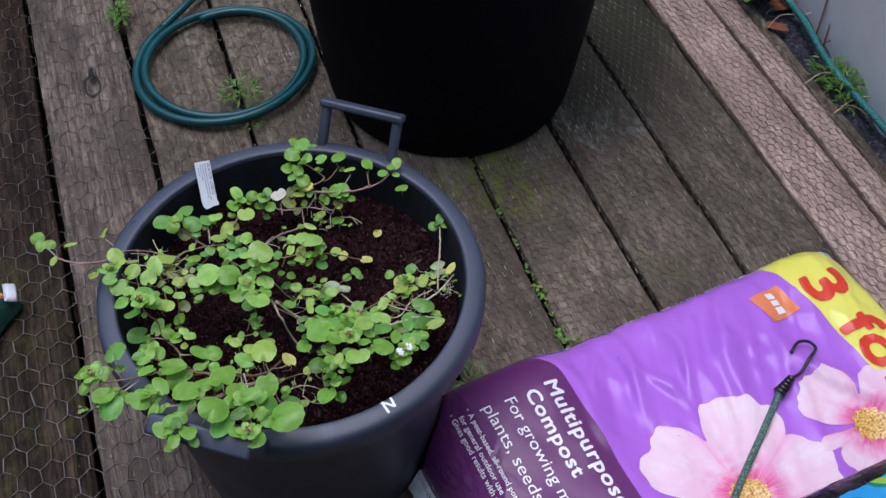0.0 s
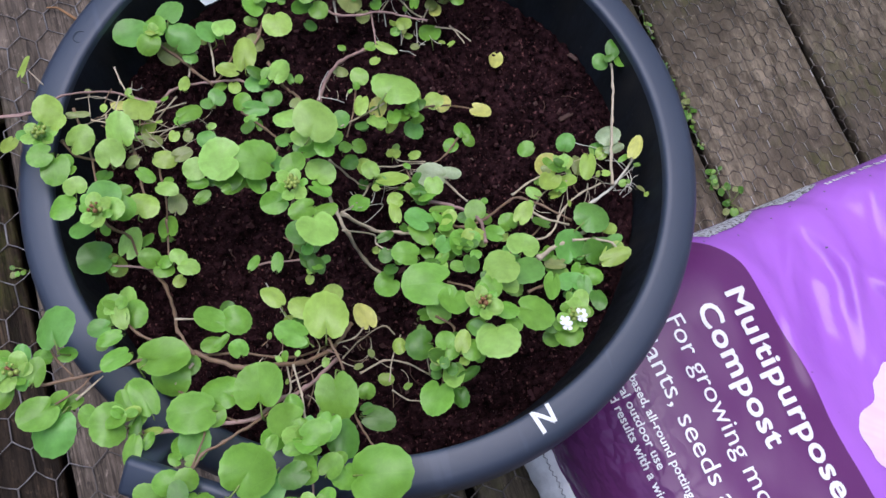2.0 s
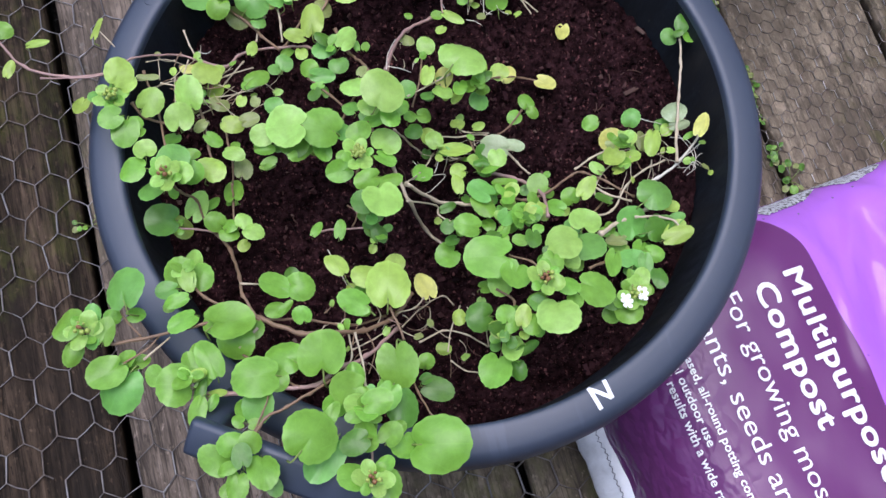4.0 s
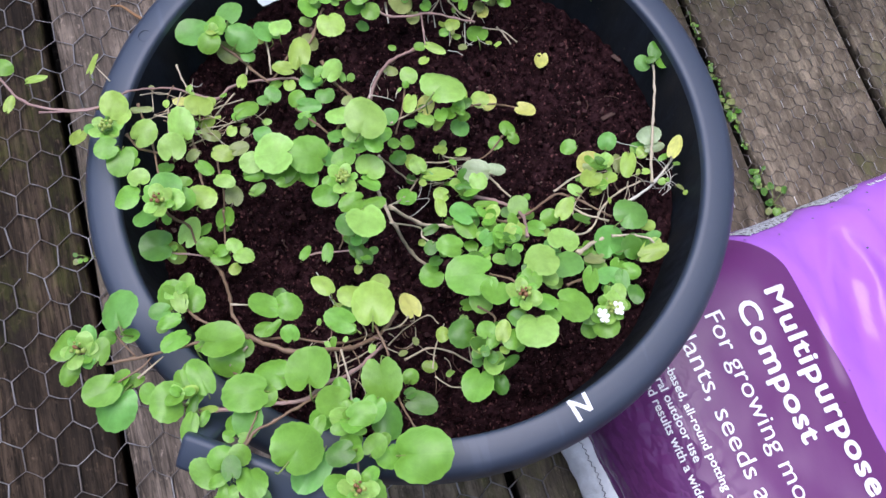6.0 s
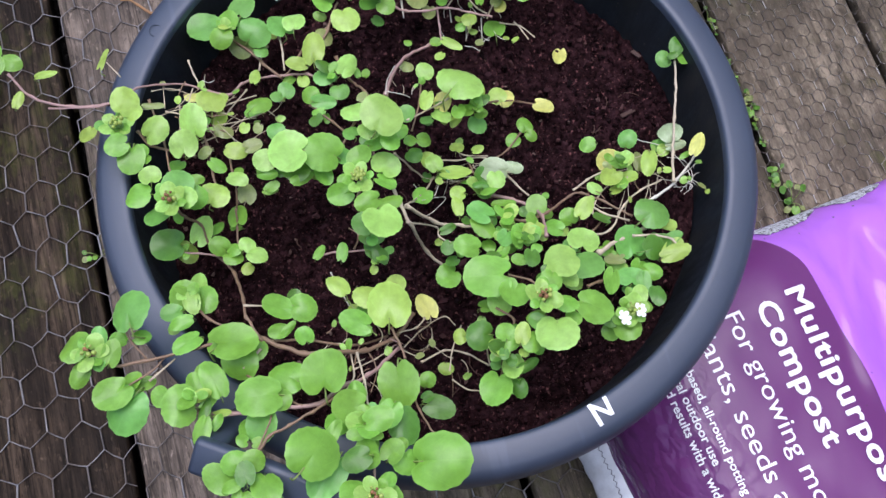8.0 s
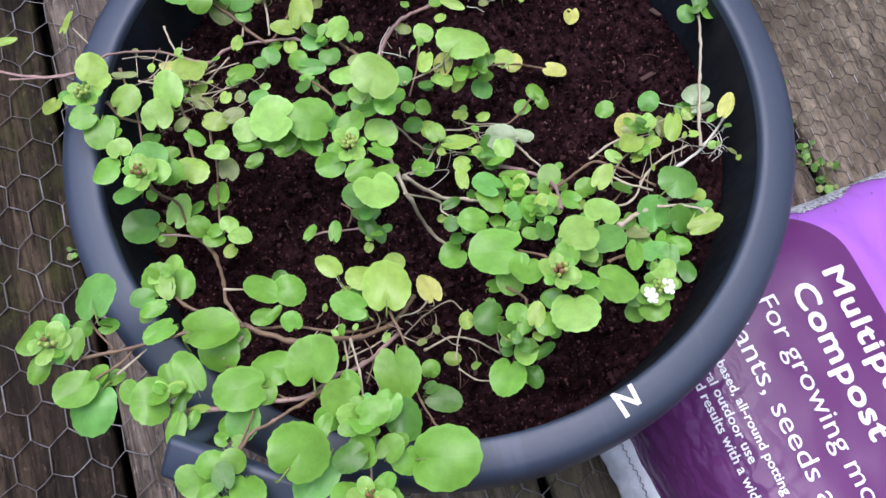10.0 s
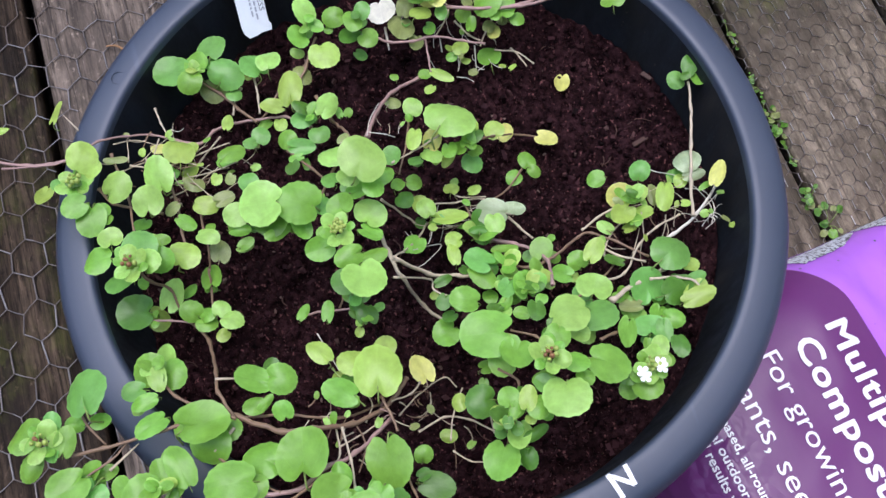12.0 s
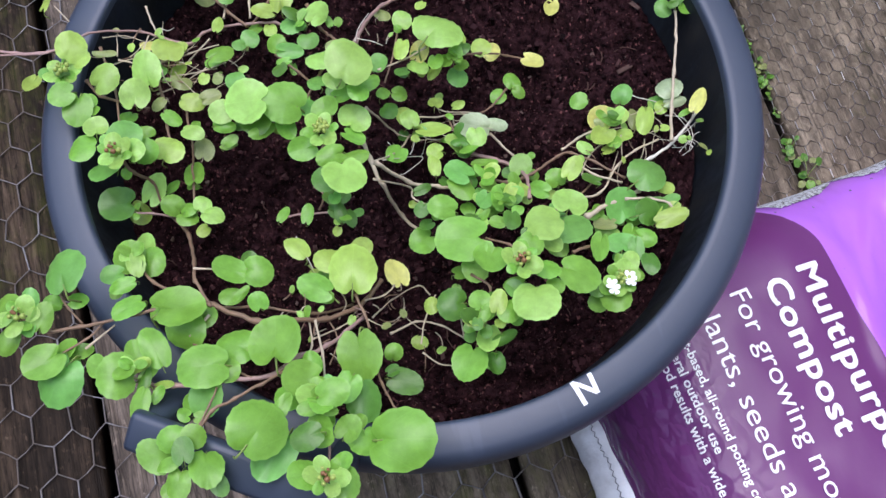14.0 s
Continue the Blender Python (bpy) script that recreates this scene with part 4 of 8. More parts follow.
def flower(plant, x, y, z, size):
    """A small open flower with four white petals."""
    bm = bmesh.new()
    q = plant.matrix_basis.inverted() @ Vector((x, y, z))
    for k in range(4):
        m = Matrix.Translation(q) @ Matrix.Rotation(k * math.pi / 2 + 0.4, 4, "Z") @ Matrix.Rotation(-0.35, 4, "Y")
        verts = [bm.verts.new(m @ Vector((size * u, size * v, 0.15 * size * (1 - abs(v) * 2)))) for u, v in ((0.05, 0), (0.35, -0.3), (0.75, -0.38), (1, -0.12), (0.95, 0.15), (0.7, 0.38), (0.35, 0.28))]
        bm.faces.new(verts)
    part("flower", bm, M_PETAL, plant, "tiny white four-petalled flower")


def tangle(plant, x, y, z, reach, count, tone, seed):
    """A loose tangle of thin dry stalks or roots."""
    rng = random.Random(seed)
    inv = plant.matrix_basis.inverted()
    for _ in range(count):
        a, r, n = rng.uniform(0, math.tau), reach * math.sqrt(rng.random()), reach * rng.uniform(0.35, 0.8)
        px, py, w = x + r * math.cos(a), y + r * math.sin(a), rng.uniform(0, math.tau)
        bend = rng.uniform(-0.9, 0.9)
        line, q = [], Vector((px, py, z + rng.uniform(-0.006, 0.006)))
        for k in range(5):
            line.append(q.copy())
            w += bend * 0.4
            q += Vector((math.cos(w), math.sin(w), rng.uniform(-0.5, 0.4))) * n / 3
        bm = bmesh.new()
        tube(bm, [inv @ p for p in smooth_line(line, 4)], rng.uniform(0.0002, 0.00052) * (0.6 if tone == "w" else 1.0), 5, 0.00015)
        part("root" if tone == "w" else "dry_stalk", bm, STEM[rng.choice((tone, tone, "n" if tone == "p" else "p"))], plant)
        if rng.random() < 0.4:
            s = rng.uniform(0.0016, 0.0034)
            leaf(plant, line[-1].x, line[-1].y, line[-1].z + 0.002, s, s * rng.uniform(0.6, 1.0), math.degrees(w), rng.choice("ygoyb"), (rng.uniform(-40, 10), rng.uniform(-30, 30)))


def rosette(plant, x, y, z, size, count, seed):
    """A growing tip: a few small narrow leaves that stand up round the middle, uneven in size and lean."""
    rng = random.Random(seed)
    for k in range(max(4, count - 3)):
        a, t = k * 2.2 + seed + rng.uniform(-0.5, 0.5), k / count
        s = size * rng.uniform(0.4, 0.95)
        far = size * rng.uniform(0.3, 0.8)
        leaf(plant, x + far * math.cos(a), y + far * math.sin(a), z + size * rng.uniform(-0.3, 0.4), s, s * rng.uniform(0.5, 0.9), math.degrees(a), rng.choice("gdgbgy"), (rng.uniform(-55, -5), rng.uniform(-25, 25)))


def cress(x, y, label):
    return base("watercress_plant", pose(x, y, soil_height(x, y)), label, "plant", "watercress plants in the tub")


# ---- the watercress, plant by plant ----
plant = cress(-0.130, 0.043, "trailing watercress plant with round leaves and pale roots")
stem(plant, 0.0008, "r", (-0.1235, 0.0773, 0.3075), (-0.1326, 0.0818, 0.3099), (-0.1450, 0.0803, 0.3178), (-0.1589, 0.0764, 0.3266), (-0.1766, 0.0698, 0.3277), (-0.1900, 0.0715, 0.3266), (-0.2113, 0.0776, 0.3244))
stem(plant, 0.0011, "r", (-0.1236, 0.0785, 0.3055), (-0.1095, 0.0709, 0.3047), (-0.0996, 0.0802, 0.2979), (-0.0903, 0.0831, 0.2956), (-0.0744, 0.0783, 0.2998), (-0.0587, 0.0755, 0.2991), (-0.0451, 0.0647, 0.2981))
stem(plant, 0.0011, "n", (-0.1648, 0.0515, 0.3217), (-0.1591, 0.0419, 0.3184), (-0.1442, 0.0340, 0.3165), (-0.1352, 0.0282, 0.3169))
stem(plant, 0.0009, "n", (-0.1549, 0.0715, 0.3193), (-0.1519, 0.0457, 0.3145), (-0.1505, 0.0169, 0.3259))
stem(plant, 0.0006, "p", (-0.1471, 0.0634, 0.3156), (-0.1364, 0.0601, 0.3125), (-0.1237, 0.0630, 0.3040), (-0.1091, 0.0654, 0.3032), (-0.0928, 0.0683, 0.3009))
stem(plant, 0.0010, "n", (-0.1347, 0.0789, 0.3031), (-0.1309, 0.0602, 0.3056), (-0.1278, 0.0369, 0.3107), (-0.1280, 0.0153, 0.3157), (-0.1271, 0.0039, 0.3152))
stem(plant, 0.0005, "p", (-0.1222, 0.0517, 0.3057), (-0.1048, 0.0505, 0.3062), (-0.0901, 0.0494, 0.3115))
stem(plant, 0.0008, "n", (-0.1163, 0.0248, 0.3127), (-0.1169, 0.0127, 0.3144), (-0.1172, 0.0025, 0.3121), (-0.1201, -0.0049, 0.3050))
stem(plant, 0.0005, "p", (-0.1308, 0.0405, 0.3091), (-0.1166, 0.0476, 0.3029), (-0.1050, 0.0527, 0.3022), (-0.0961, 0.0495, 0.3071))
stem(plant, 0.0005, "p", (-0.1394, 0.0708, 0.3053), (-0.1420, 0.0492, 0.3099))
stem(plant, 0.0004, "p", (-0.1519, 0.0753, 0.3215), (-0.1411, 0.0791, 0.3130), (-0.1309, 0.0753, 0.3075))
stem(plant, 0.0007, "p", (-0.1281, 0.1009, 0.3047), (-0.1265, 0.0887, 0.3071), (-0.1235, 0.0773, 0.3075))
stem(plant, 0.0005, "p", (-0.1529, 0.0620, 0.3140), (-0.1363, 0.0673, 0.3064), (-0.1214, 0.0602, 0.3006))
stem(plant, 0.0006, "p", (-0.0973, 0.0777, 0.2939), (-0.1102, 0.0636, 0.2997), (-0.1191, 0.0523, 0.3029))
stem(plant, 0.0004, "p", (-0.1665, 0.0844, 0.3302), (-0.1733, 0.0976, 0.3278))
leaf(plant, -0.1655, 0.0624, 0.3389, 0.0083, 0.0080, 52, "y")
leaf(plant, -0.1626, 0.0557, 0.3356, 0.0055, 0.0049, -119, "y")
leaf(plant, -0.1809, 0.0544, 0.3301, 0.0060, 0.0046, 164, "t")
leaf(plant, -0.1915, 0.0522, 0.3290, 0.0070, 0.0039, -118, "y")
leaf(plant, -0.1765, 0.0384, 0.3338, 0.0072, 0.0062, -173, "g")
leaf(plant, -0.1705, 0.0305, 0.3275, 0.0090, 0.0079, -110, "g")
leaf(plant, -0.1634, 0.0355, 0.3260, 0.0041, 0.0035, -47, "g")
leaf(plant, -0.1624, 0.0296, 0.3253, 0.0031, 0.0031, -75, "g")
leaf(plant, -0.1737, 0.0528, 0.3335, 0.0045, 0.0042, 106, "d")
leaf(plant, -0.1706, 0.0484, 0.3330, 0.0042, 0.0035, 19, "g")
leaf(plant, -0.1530, 0.0452, 0.3295, 0.0083, 0.0080, 19, "b")
leaf(plant, -0.1317, 0.0483, 0.3246, 0.0104, 0.0083, 87, "b")
leaf(plant, -0.1392, 0.0323, 0.3300, 0.0082, 0.0085, 79, "b")
leaf(plant, -0.1197, 0.0649, 0.3132, 0.0089, 0.0082, 87, "y")
leaf(plant, -0.1305, 0.0720, 0.3095, 0.0047, 0.0033, 164, "Y")
leaf(plant, -0.0915, 0.0521, 0.3169, 0.0077, 0.0060, 18, "g")
leaf(plant, -0.0810, 0.0558, 0.3157, 0.0039, 0.0035, -173, "t")
leaf(plant, -0.0740, 0.0600, 0.3133, 0.0053, 0.0050, 68, "t")
leaf(plant, -0.0905, 0.0801, 0.3030, 0.0044, 0.0040, 59, "y")
leaf(plant, -0.1170, 0.0456, 0.3069, 0.0046, 0.0060, -111, "o")
leaf(plant, -0.1041, 0.0428, 0.3104, 0.0035, 0.0035, -121, "y")
leaf(plant, -0.0963, 0.0375, 0.3163, 0.0031, 0.0035, -141, "o")
leaf(plant, -0.1116, 0.0241, 0.3207, 0.0069, 0.0051, -27, "y")
leaf(plant, -0.1011, 0.0243, 0.3220, 0.0058, 0.0044, 7, "o")
leaf(plant, -0.1240, 0.0179, 0.3196, 0.0058, 0.0041, -47, "g")
leaf(plant, -0.1144, 0.0052, 0.3226, 0.0067, 0.0044, -37, "b")
leaf(plant, -0.0969, 0.0005, 0.3299, 0.0063, 0.0033, -16, "g")
leaf(plant, -0.0958, -0.0058, 0.3251, 0.0047, 0.0030, 17, "g")
leaf(plant, -0.1529, 0.0667, 0.3198, 0.0028, 0.0061, 79, "o")
leaf(plant, -0.1297, 0.0292, 0.3178, 0.0048, 0.0035, -151, "o")
leaf(plant, -0.1131, 0.0685, 0.3070, 0.0036, 0.0043, 50, "y")
leaf(plant, -0.1177, 0.0564, 0.3024, 0.0055, 0.0051, 283, "y")
leaf(plant, -0.0973, 0.0541, 0.3073, 0.0052, 0.0040, 161, "g")
leaf(plant, -0.1126, 0.0297, 0.3099, 0.0043, 0.0032, 101, "t")
buds(plant, -0.1732, 0.0513, 0.3360, 0.004, 9, 0)
tangle(plant, -0.1357, 0.0639, 0.3124, 0.0215, 14, "p", 50)
tangle(plant, -0.1091, 0.0486, 0.3045, 0.0214, 14, "p", 14)
tangle(plant, -0.1265, 0.0454, 0.3086, 0.0142, 8, "n", 75)
tangle(plant, -0.1176, 0.0718, 0.3071, 0.0145, 6, "w", 38)
plant = cress(-0.138, -0.013, "watercress plant with glossy round green leaves")
stem(plant, 0.0010, "n", (-0.1510, -0.0059, 0.3362), (-0.1478, -0.0119, 0.3271), (-0.1412, -0.0138, 0.3139), (-0.1398, -0.0214, 0.3043), (-0.1356, -0.0308, 0.3016))
stem(plant, 0.0008, "r", (-0.1556, -0.0236, 0.3028), (-0.1455, -0.0284, 0.3078), (-0.1353, -0.0320, 0.3046))
stem(plant, 0.0012, "n", (-0.1358, -0.0300, 0.2996), (-0.1298, -0.0439, 0.3031), (-0.1260, -0.0697, 0.3290), (-0.1257, -0.0833, 0.3399), (-0.1211, -0.0982, 0.3415))
stem(plant, 0.0008, "n", (-0.1198, -0.0067, 0.3090), (-0.1223, -0.0155, 0.3003), (-0.1252, -0.0270, 0.2983))
stem(plant, 0.0006, "p", (-0.1261, -0.0754, 0.3362), (-0.1159, -0.0779, 0.3350))
leaf(plant, -0.1601, 0.0126, 0.3393, 0.0057, 0.0063, 88, "b")
leaf(plant, -0.1452, 0.0006, 0.3459, 0.0085, 0.0085, 79, "t")
leaf(plant, -0.1369, 0.0058, 0.3335, 0.0053, 0.0030, -16, "g")
leaf(plant, -0.1692, 0.0024, 0.3374, 0.0077, 0.0073, 175, "g")
leaf(plant, -0.1537, -0.0032, 0.3464, 0.0059, 0.0039, 124, "g")
leaf(plant, -0.1424, -0.0091, 0.3461, 0.0058, 0.0068, 50, "b")
leaf(plant, -0.1384, -0.0063, 0.3354, 0.0066, 0.0069, -47, "g")
leaf(plant, -0.1620, -0.0091, 0.3303, 0.0087, 0.0060, -140, "t")
leaf(plant, -0.1509, -0.0127, 0.3286, 0.0040, 0.0027, -75, "g")
leaf(plant, -0.1289, 0.0013, 0.3178, 0.0075, 0.0085, 49, "y")
leaf(plant, -0.1119, 0.0018, 0.3084, 0.0062, 0.0055, 68, "o")
leaf(plant, -0.0975, -0.0052, 0.3191, 0.0047, 0.0034, -16, "b")
leaf(plant, -0.1202, -0.0087, 0.3034, 0.0065, 0.0062, 82, "g")
leaf(plant, -0.1253, -0.0119, 0.2945, 0.0017, 0.0017, 164, "g")
leaf(plant, -0.1214, -0.0130, 0.2945, 0.0017, 0.0017, -16, "g")
leaf(plant, -0.1417, -0.0136, 0.3065, 0.0092, 0.0068, 49, "b")
leaf(plant, -0.1638, -0.0165, 0.3047, 0.0100, 0.0100, 164, "d")
leaf(plant, -0.1530, -0.0207, 0.3047, 0.0021, 0.0021, 49, "g")
leaf(plant, -0.1544, -0.0266, 0.3051, 0.0024, 0.0020, -102, "g")
leaf(plant, -0.1342, -0.0269, 0.3095, 0.0061, 0.0057, 133, "g")
leaf(plant, -0.1260, -0.0313, 0.3083, 0.0047, 0.0044, 17, "g")
leaf(plant, -0.1181, -0.0317, 0.3119, 0.0047, 0.0047, 48, "b")
leaf(plant, -0.1139, -0.0403, 0.3131, 0.0063, 0.0050, -37, "b")
leaf(plant, -0.1280, -0.0359, 0.3067, 0.0047, 0.0057, -84, "g")
leaf(plant, -0.1337, -0.0115, 0.2988, 0.0049, 0.0036, 15, "g")
leaf(plant, -0.1535, -0.0213, 0.2948, 0.0060, 0.0060, 335, "y")
buds(plant, -0.1507, -0.0104, 0.3520, 0.004, 7, 5)
plant = cress(-0.063, 0.085, "watercress plant with blue-green round leaves")
rosette(plant, -0.0449, 0.0688, 0.3100, 0.0060, 7, 11)
rosette(plant, -0.1000, 0.1150, 0.3120, 0.0050, 5, 12)
stem(plant, 0.0012, "n", (-0.1017, 0.1165, 0.2987), (-0.0909, 0.1046, 0.2956), (-0.0829, 0.0909, 0.2967), (-0.0747, 0.0757, 0.3022))
stem(plant, 0.0009, "p", (-0.0781, 0.1044, 0.2956), (-0.0832, 0.0990, 0.2942), (-0.0873, 0.0894, 0.2943))
stem(plant, 0.0008, "p", (-0.0692, 0.1080, 0.2975), (-0.0704, 0.0932, 0.2977), (-0.0718, 0.0822, 0.2990))
stem(plant, 0.0011, "n", (-0.0327, 0.1139, 0.2963), (-0.0405, 0.1057, 0.2954), (-0.0558, 0.0971, 0.2951), (-0.0661, 0.0841, 0.2967), (-0.0747, 0.0780, 0.2982))
stem(plant, 0.0011, "n", (-0.0381, 0.0860, 0.2947), (-0.0335, 0.0680, 0.2941), (-0.0285, 0.0471, 0.3132), (-0.0262, 0.0171, 0.3411))
stem(plant, 0.0009, "n", (-0.0624, 0.0474, 0.3119), (-0.0524, 0.0275, 0.3212), (-0.0455, 0.0110, 0.3306))
leaf(plant, -0.1144, 0.1210, 0.3071, 0.0105, 0.0105, 153, "t")
leaf(plant, -0.0989, 0.1204, 0.3093, 0.0082, 0.0071, 95, "g")
leaf(plant, -0.0878, 0.1289, 0.3080, 0.0091, 0.0083, 69, "t")
leaf(plant, -0.0837, 0.1098, 0.3058, 0.0089, 0.0101, 35, "t")
leaf(plant, -0.1050, 0.1080, 0.3100, 0.0074, 0.0067, -139, "g")
leaf(plant, -0.0940, 0.1087, 0.2938, 0.0076, 0.0076, -94, "o")
leaf(plant, -0.0677, 0.1121, 0.3039, 0.0082, 0.0082, 112, "t")
leaf(plant, -0.0585, 0.1098, 0.3080, 0.0078, 0.0067, 77, "b")
leaf(plant, -0.0510, 0.0883, 0.3071, 0.0110, 0.0073, 76, "y")
leaf(plant, -0.0639, 0.0808, 0.3061, 0.0073, 0.0044, 164, "y")
leaf(plant, -0.0417, 0.1004, 0.2973, 0.0052, 0.0067, 18, "o")
leaf(plant, -0.0266, 0.1019, 0.3085, 0.0085, 0.0089, -87, "y")
leaf(plant, -0.0491, 0.0675, 0.3059, 0.0072, 0.0069, -173, "t")
leaf(plant, -0.0336, 0.0711, 0.3066, 0.0087, 0.0061, 48, "b")
leaf(plant, -0.0429, 0.0519, 0.3107, 0.0057, 0.0057, -96, "t")
leaf(plant, -0.0609, 0.0527, 0.3139, 0.0060, 0.0053, 142, "g")
leaf(plant, -0.0538, 0.0447, 0.3158, 0.0077, 0.0045, -16, "t")
leaf(plant, -0.0589, 0.0371, 0.3193, 0.0042, 0.0024, -173, "g")
leaf(plant, -0.0620, 0.0288, 0.3254, 0.0044, 0.0041, -104, "d")
leaf(plant, -0.0312, 0.0392, 0.3214, 0.0042, 0.0031, 48, "o")
leaf(plant, -0.0281, 0.0690, 0.2984, 0.0033, 0.0022, 93, "g")
leaf(plant, -0.0232, 0.0657, 0.3015, 0.0029, 0.0025, 57, "g")
leaf(plant, -0.0919, 0.1248, 0.2986, 0.0043, 0.0037, 32, "t")
leaf(plant, -0.0858, 0.1191, 0.2985, 0.0059, 0.0066, 103, "b")
leaf(plant, -0.0669, 0.1197, 0.2927, 0.0054, 0.0054, 84, "b")
leaf(plant, -0.0705, 0.0760, 0.2964, 0.0050, 0.0030, 216, "g")
leaf(plant, -0.0546, 0.0381, 0.3069, 0.0037, 0.0022, 263, "g")
plant = cress(-0.048, -0.013, "watercress plant with large pale green leaves")
rosette(plant, -0.0496, -0.0690, 0.3400, 0.0060, 7, 8)
stem(plant, 0.0013, "n", (-0.0288, 0.0083, 0.3376), (-0.0370, 0.0024, 0.3279), (-0.0448, -0.0142, 0.3279), (-0.0512, -0.0330, 0.3409))
stem(plant, 0.0007, "n", (-0.0397, 0.0195, 0.3332), (-0.0593, -0.0018, 0.3262))
stem(plant, 0.0008, "p", (-0.0211, 0.0026, 0.3107), (-0.0111, 0.0023, 0.2850), (-0.0050, -0.0020, 0.2774))
stem(plant, 0.0014, "p", (-0.0268, -0.0097, 0.2946), (-0.0258, -0.0264, 0.3052), (-0.0229, -0.0408, 0.3015), (-0.0147, -0.0487, 0.2700), (-0.0023, -0.0634, 0.2620))
stem(plant, 0.0013, "p", (-0.0254, -0.0400, 0.3319), (-0.0097, -0.0440, 0.3063), (0.0070, -0.0474, 0.2967), (0.0146, -0.0486, 0.2933))
stem(plant, 0.0006, "p", (-0.0292, -0.0544, 0.3430), (-0.0093, -0.0485, 0.3078), (-0.0092, -0.0541, 0.3062), (-0.0004, -0.0619, 0.3054))
stem(plant, 0.0003, "w", (-0.0198, -0.0306, 0.3110), (0.0046, -0.0202, 0.2804), (-0.0064, -0.0324, 0.2930), (-0.0157, -0.0406, 0.3078))
stem(plant, 0.0008, "r", (-0.0812, -0.0388, 0.2861), (-0.0693, -0.0426, 0.2923), (-0.0529, -0.0488, 0.3009))
stem(plant, 0.0006, "n", (-0.0594, -0.0493, 0.3090), (-0.0554, -0.0449, 0.3163), (-0.0595, -0.0380, 0.3139))
leaf(plant, -0.0831, 0.0051, 0.3428, 0.0121, 0.0118, 164, "b")
leaf(plant, -0.0640, 0.0006, 0.3414, 0.0108, 0.0114, 153, "g")
leaf(plant, -0.0971, 0.0070, 0.3342, 0.0066, 0.0066, -174, "b")
leaf(plant, -0.0784, -0.0069, 0.3326, 0.0082, 0.0049, -152, "g")
leaf(plant, -0.0656, -0.0083, 0.3302, 0.0073, 0.0049, -77, "g")
leaf(plant, -0.0860, 0.0250, 0.3316, 0.0057, 0.0051, 104, "t")
leaf(plant, -0.0265, 0.0076, 0.3552, 0.0116, 0.0119, 57, "b")
leaf(plant, -0.0394, 0.0214, 0.3393, 0.0087, 0.0073, 153, "b")
leaf(plant, -0.0098, 0.0159, 0.3325, 0.0050, 0.0061, 6, "t")
leaf(plant, -0.0364, 0.0032, 0.3457, 0.0042, 0.0059, -132, "b")
leaf(plant, -0.0452, 0.0109, 0.3350, 0.0043, 0.0050, 132, "t")
leaf(plant, -0.0525, -0.0007, 0.3315, 0.0043, 0.0060, 142, "t")
leaf(plant, -0.0440, -0.0040, 0.3348, 0.0059, 0.0076, 93, "g")
leaf(plant, -0.0294, -0.0113, 0.3298, 0.0069, 0.0089, 47, "b")
leaf(plant, -0.0311, -0.0001, 0.3368, 0.0072, 0.0046, 6, "g")
leaf(plant, -0.0177, 0.0061, 0.3307, 0.0067, 0.0050, 27, "g")
leaf(plant, 0.0002, 0.0132, 0.2973, 0.0049, 0.0046, -16, "g")
leaf(plant, -0.0101, 0.0075, 0.3134, 0.0041, 0.0038, 47, "g")
leaf(plant, -0.0076, 0.0079, 0.2905, 0.0060, 0.0050, -59, "d")
leaf(plant, -0.0552, -0.0170, 0.3339, 0.0049, 0.0039, -174, "g")
leaf(plant, -0.0606, -0.0262, 0.3373, 0.0074, 0.0064, -174, "g")
leaf(plant, -0.0323, -0.0219, 0.3287, 0.0066, 0.0046, -38, "g")
leaf(plant, -0.0478, -0.0170, 0.3388, 0.0026, 0.0026, 75, "y")
leaf(plant, -0.0476, -0.0402, 0.3508, 0.0075, 0.0056, -174, "g")
leaf(plant, -0.0357, -0.0434, 0.3496, 0.0075, 0.0050, 6, "g")
leaf(plant, -0.0435, -0.0596, 0.3655, 0.0109, 0.0109, -91, "b")
leaf(plant, -0.0514, -0.0518, 0.3280, 0.0058, 0.0042, 132, "d")
leaf(plant, -0.0453, -0.0539, 0.3289, 0.0039, 0.0032, 26, "d")
leaf(plant, -0.0518, -0.0553, 0.3209, 0.0029, 0.0032, -124, "d")
leaf(plant, -0.0445, -0.0565, 0.3052, 0.0060, 0.0033, -86, "d")
leaf(plant, -0.0660, -0.0444, 0.2963, 0.0061, 0.0034, 66, "g")
leaf(plant, -0.0791, -0.0386, 0.2892, 0.0052, 0.0028, 47, "g")
leaf(plant, -0.0798, -0.0036, 0.3346, 0.0081, 0.0079, 291, "d")
leaf(plant, -0.0556, 0.0064, 0.3303, 0.0057, 0.0060, 35, "g")
leaf(plant, -0.0711, -0.0034, 0.3216, 0.0035, 0.0024, 138, "y")
leaf(plant, -0.0252, -0.0051, 0.3440, 0.0055, 0.0056, 276, "g")
leaf(plant, -0.0533, -0.0534, 0.3548, 0.0067, 0.0067, 148, "d")
buds(plant, -0.0489, -0.0244, 0.3520, 0.004, 14, 0)
plant = cress(0.041, 0.041, "sparse watercress plant with yellowing leaves and purple stem")
rosette(plant, 0.0335, 0.0150, 0.3240, 0.0062, 7, 13)
stem(plant, 0.0014, "r", (-0.0192, 0.0284, 0.3379), (-0.0096, 0.0517, 0.3159), (0.0056, 0.0744, 0.2948), (0.0234, 0.0840, 0.2847), (0.0351, 0.0842, 0.2855))
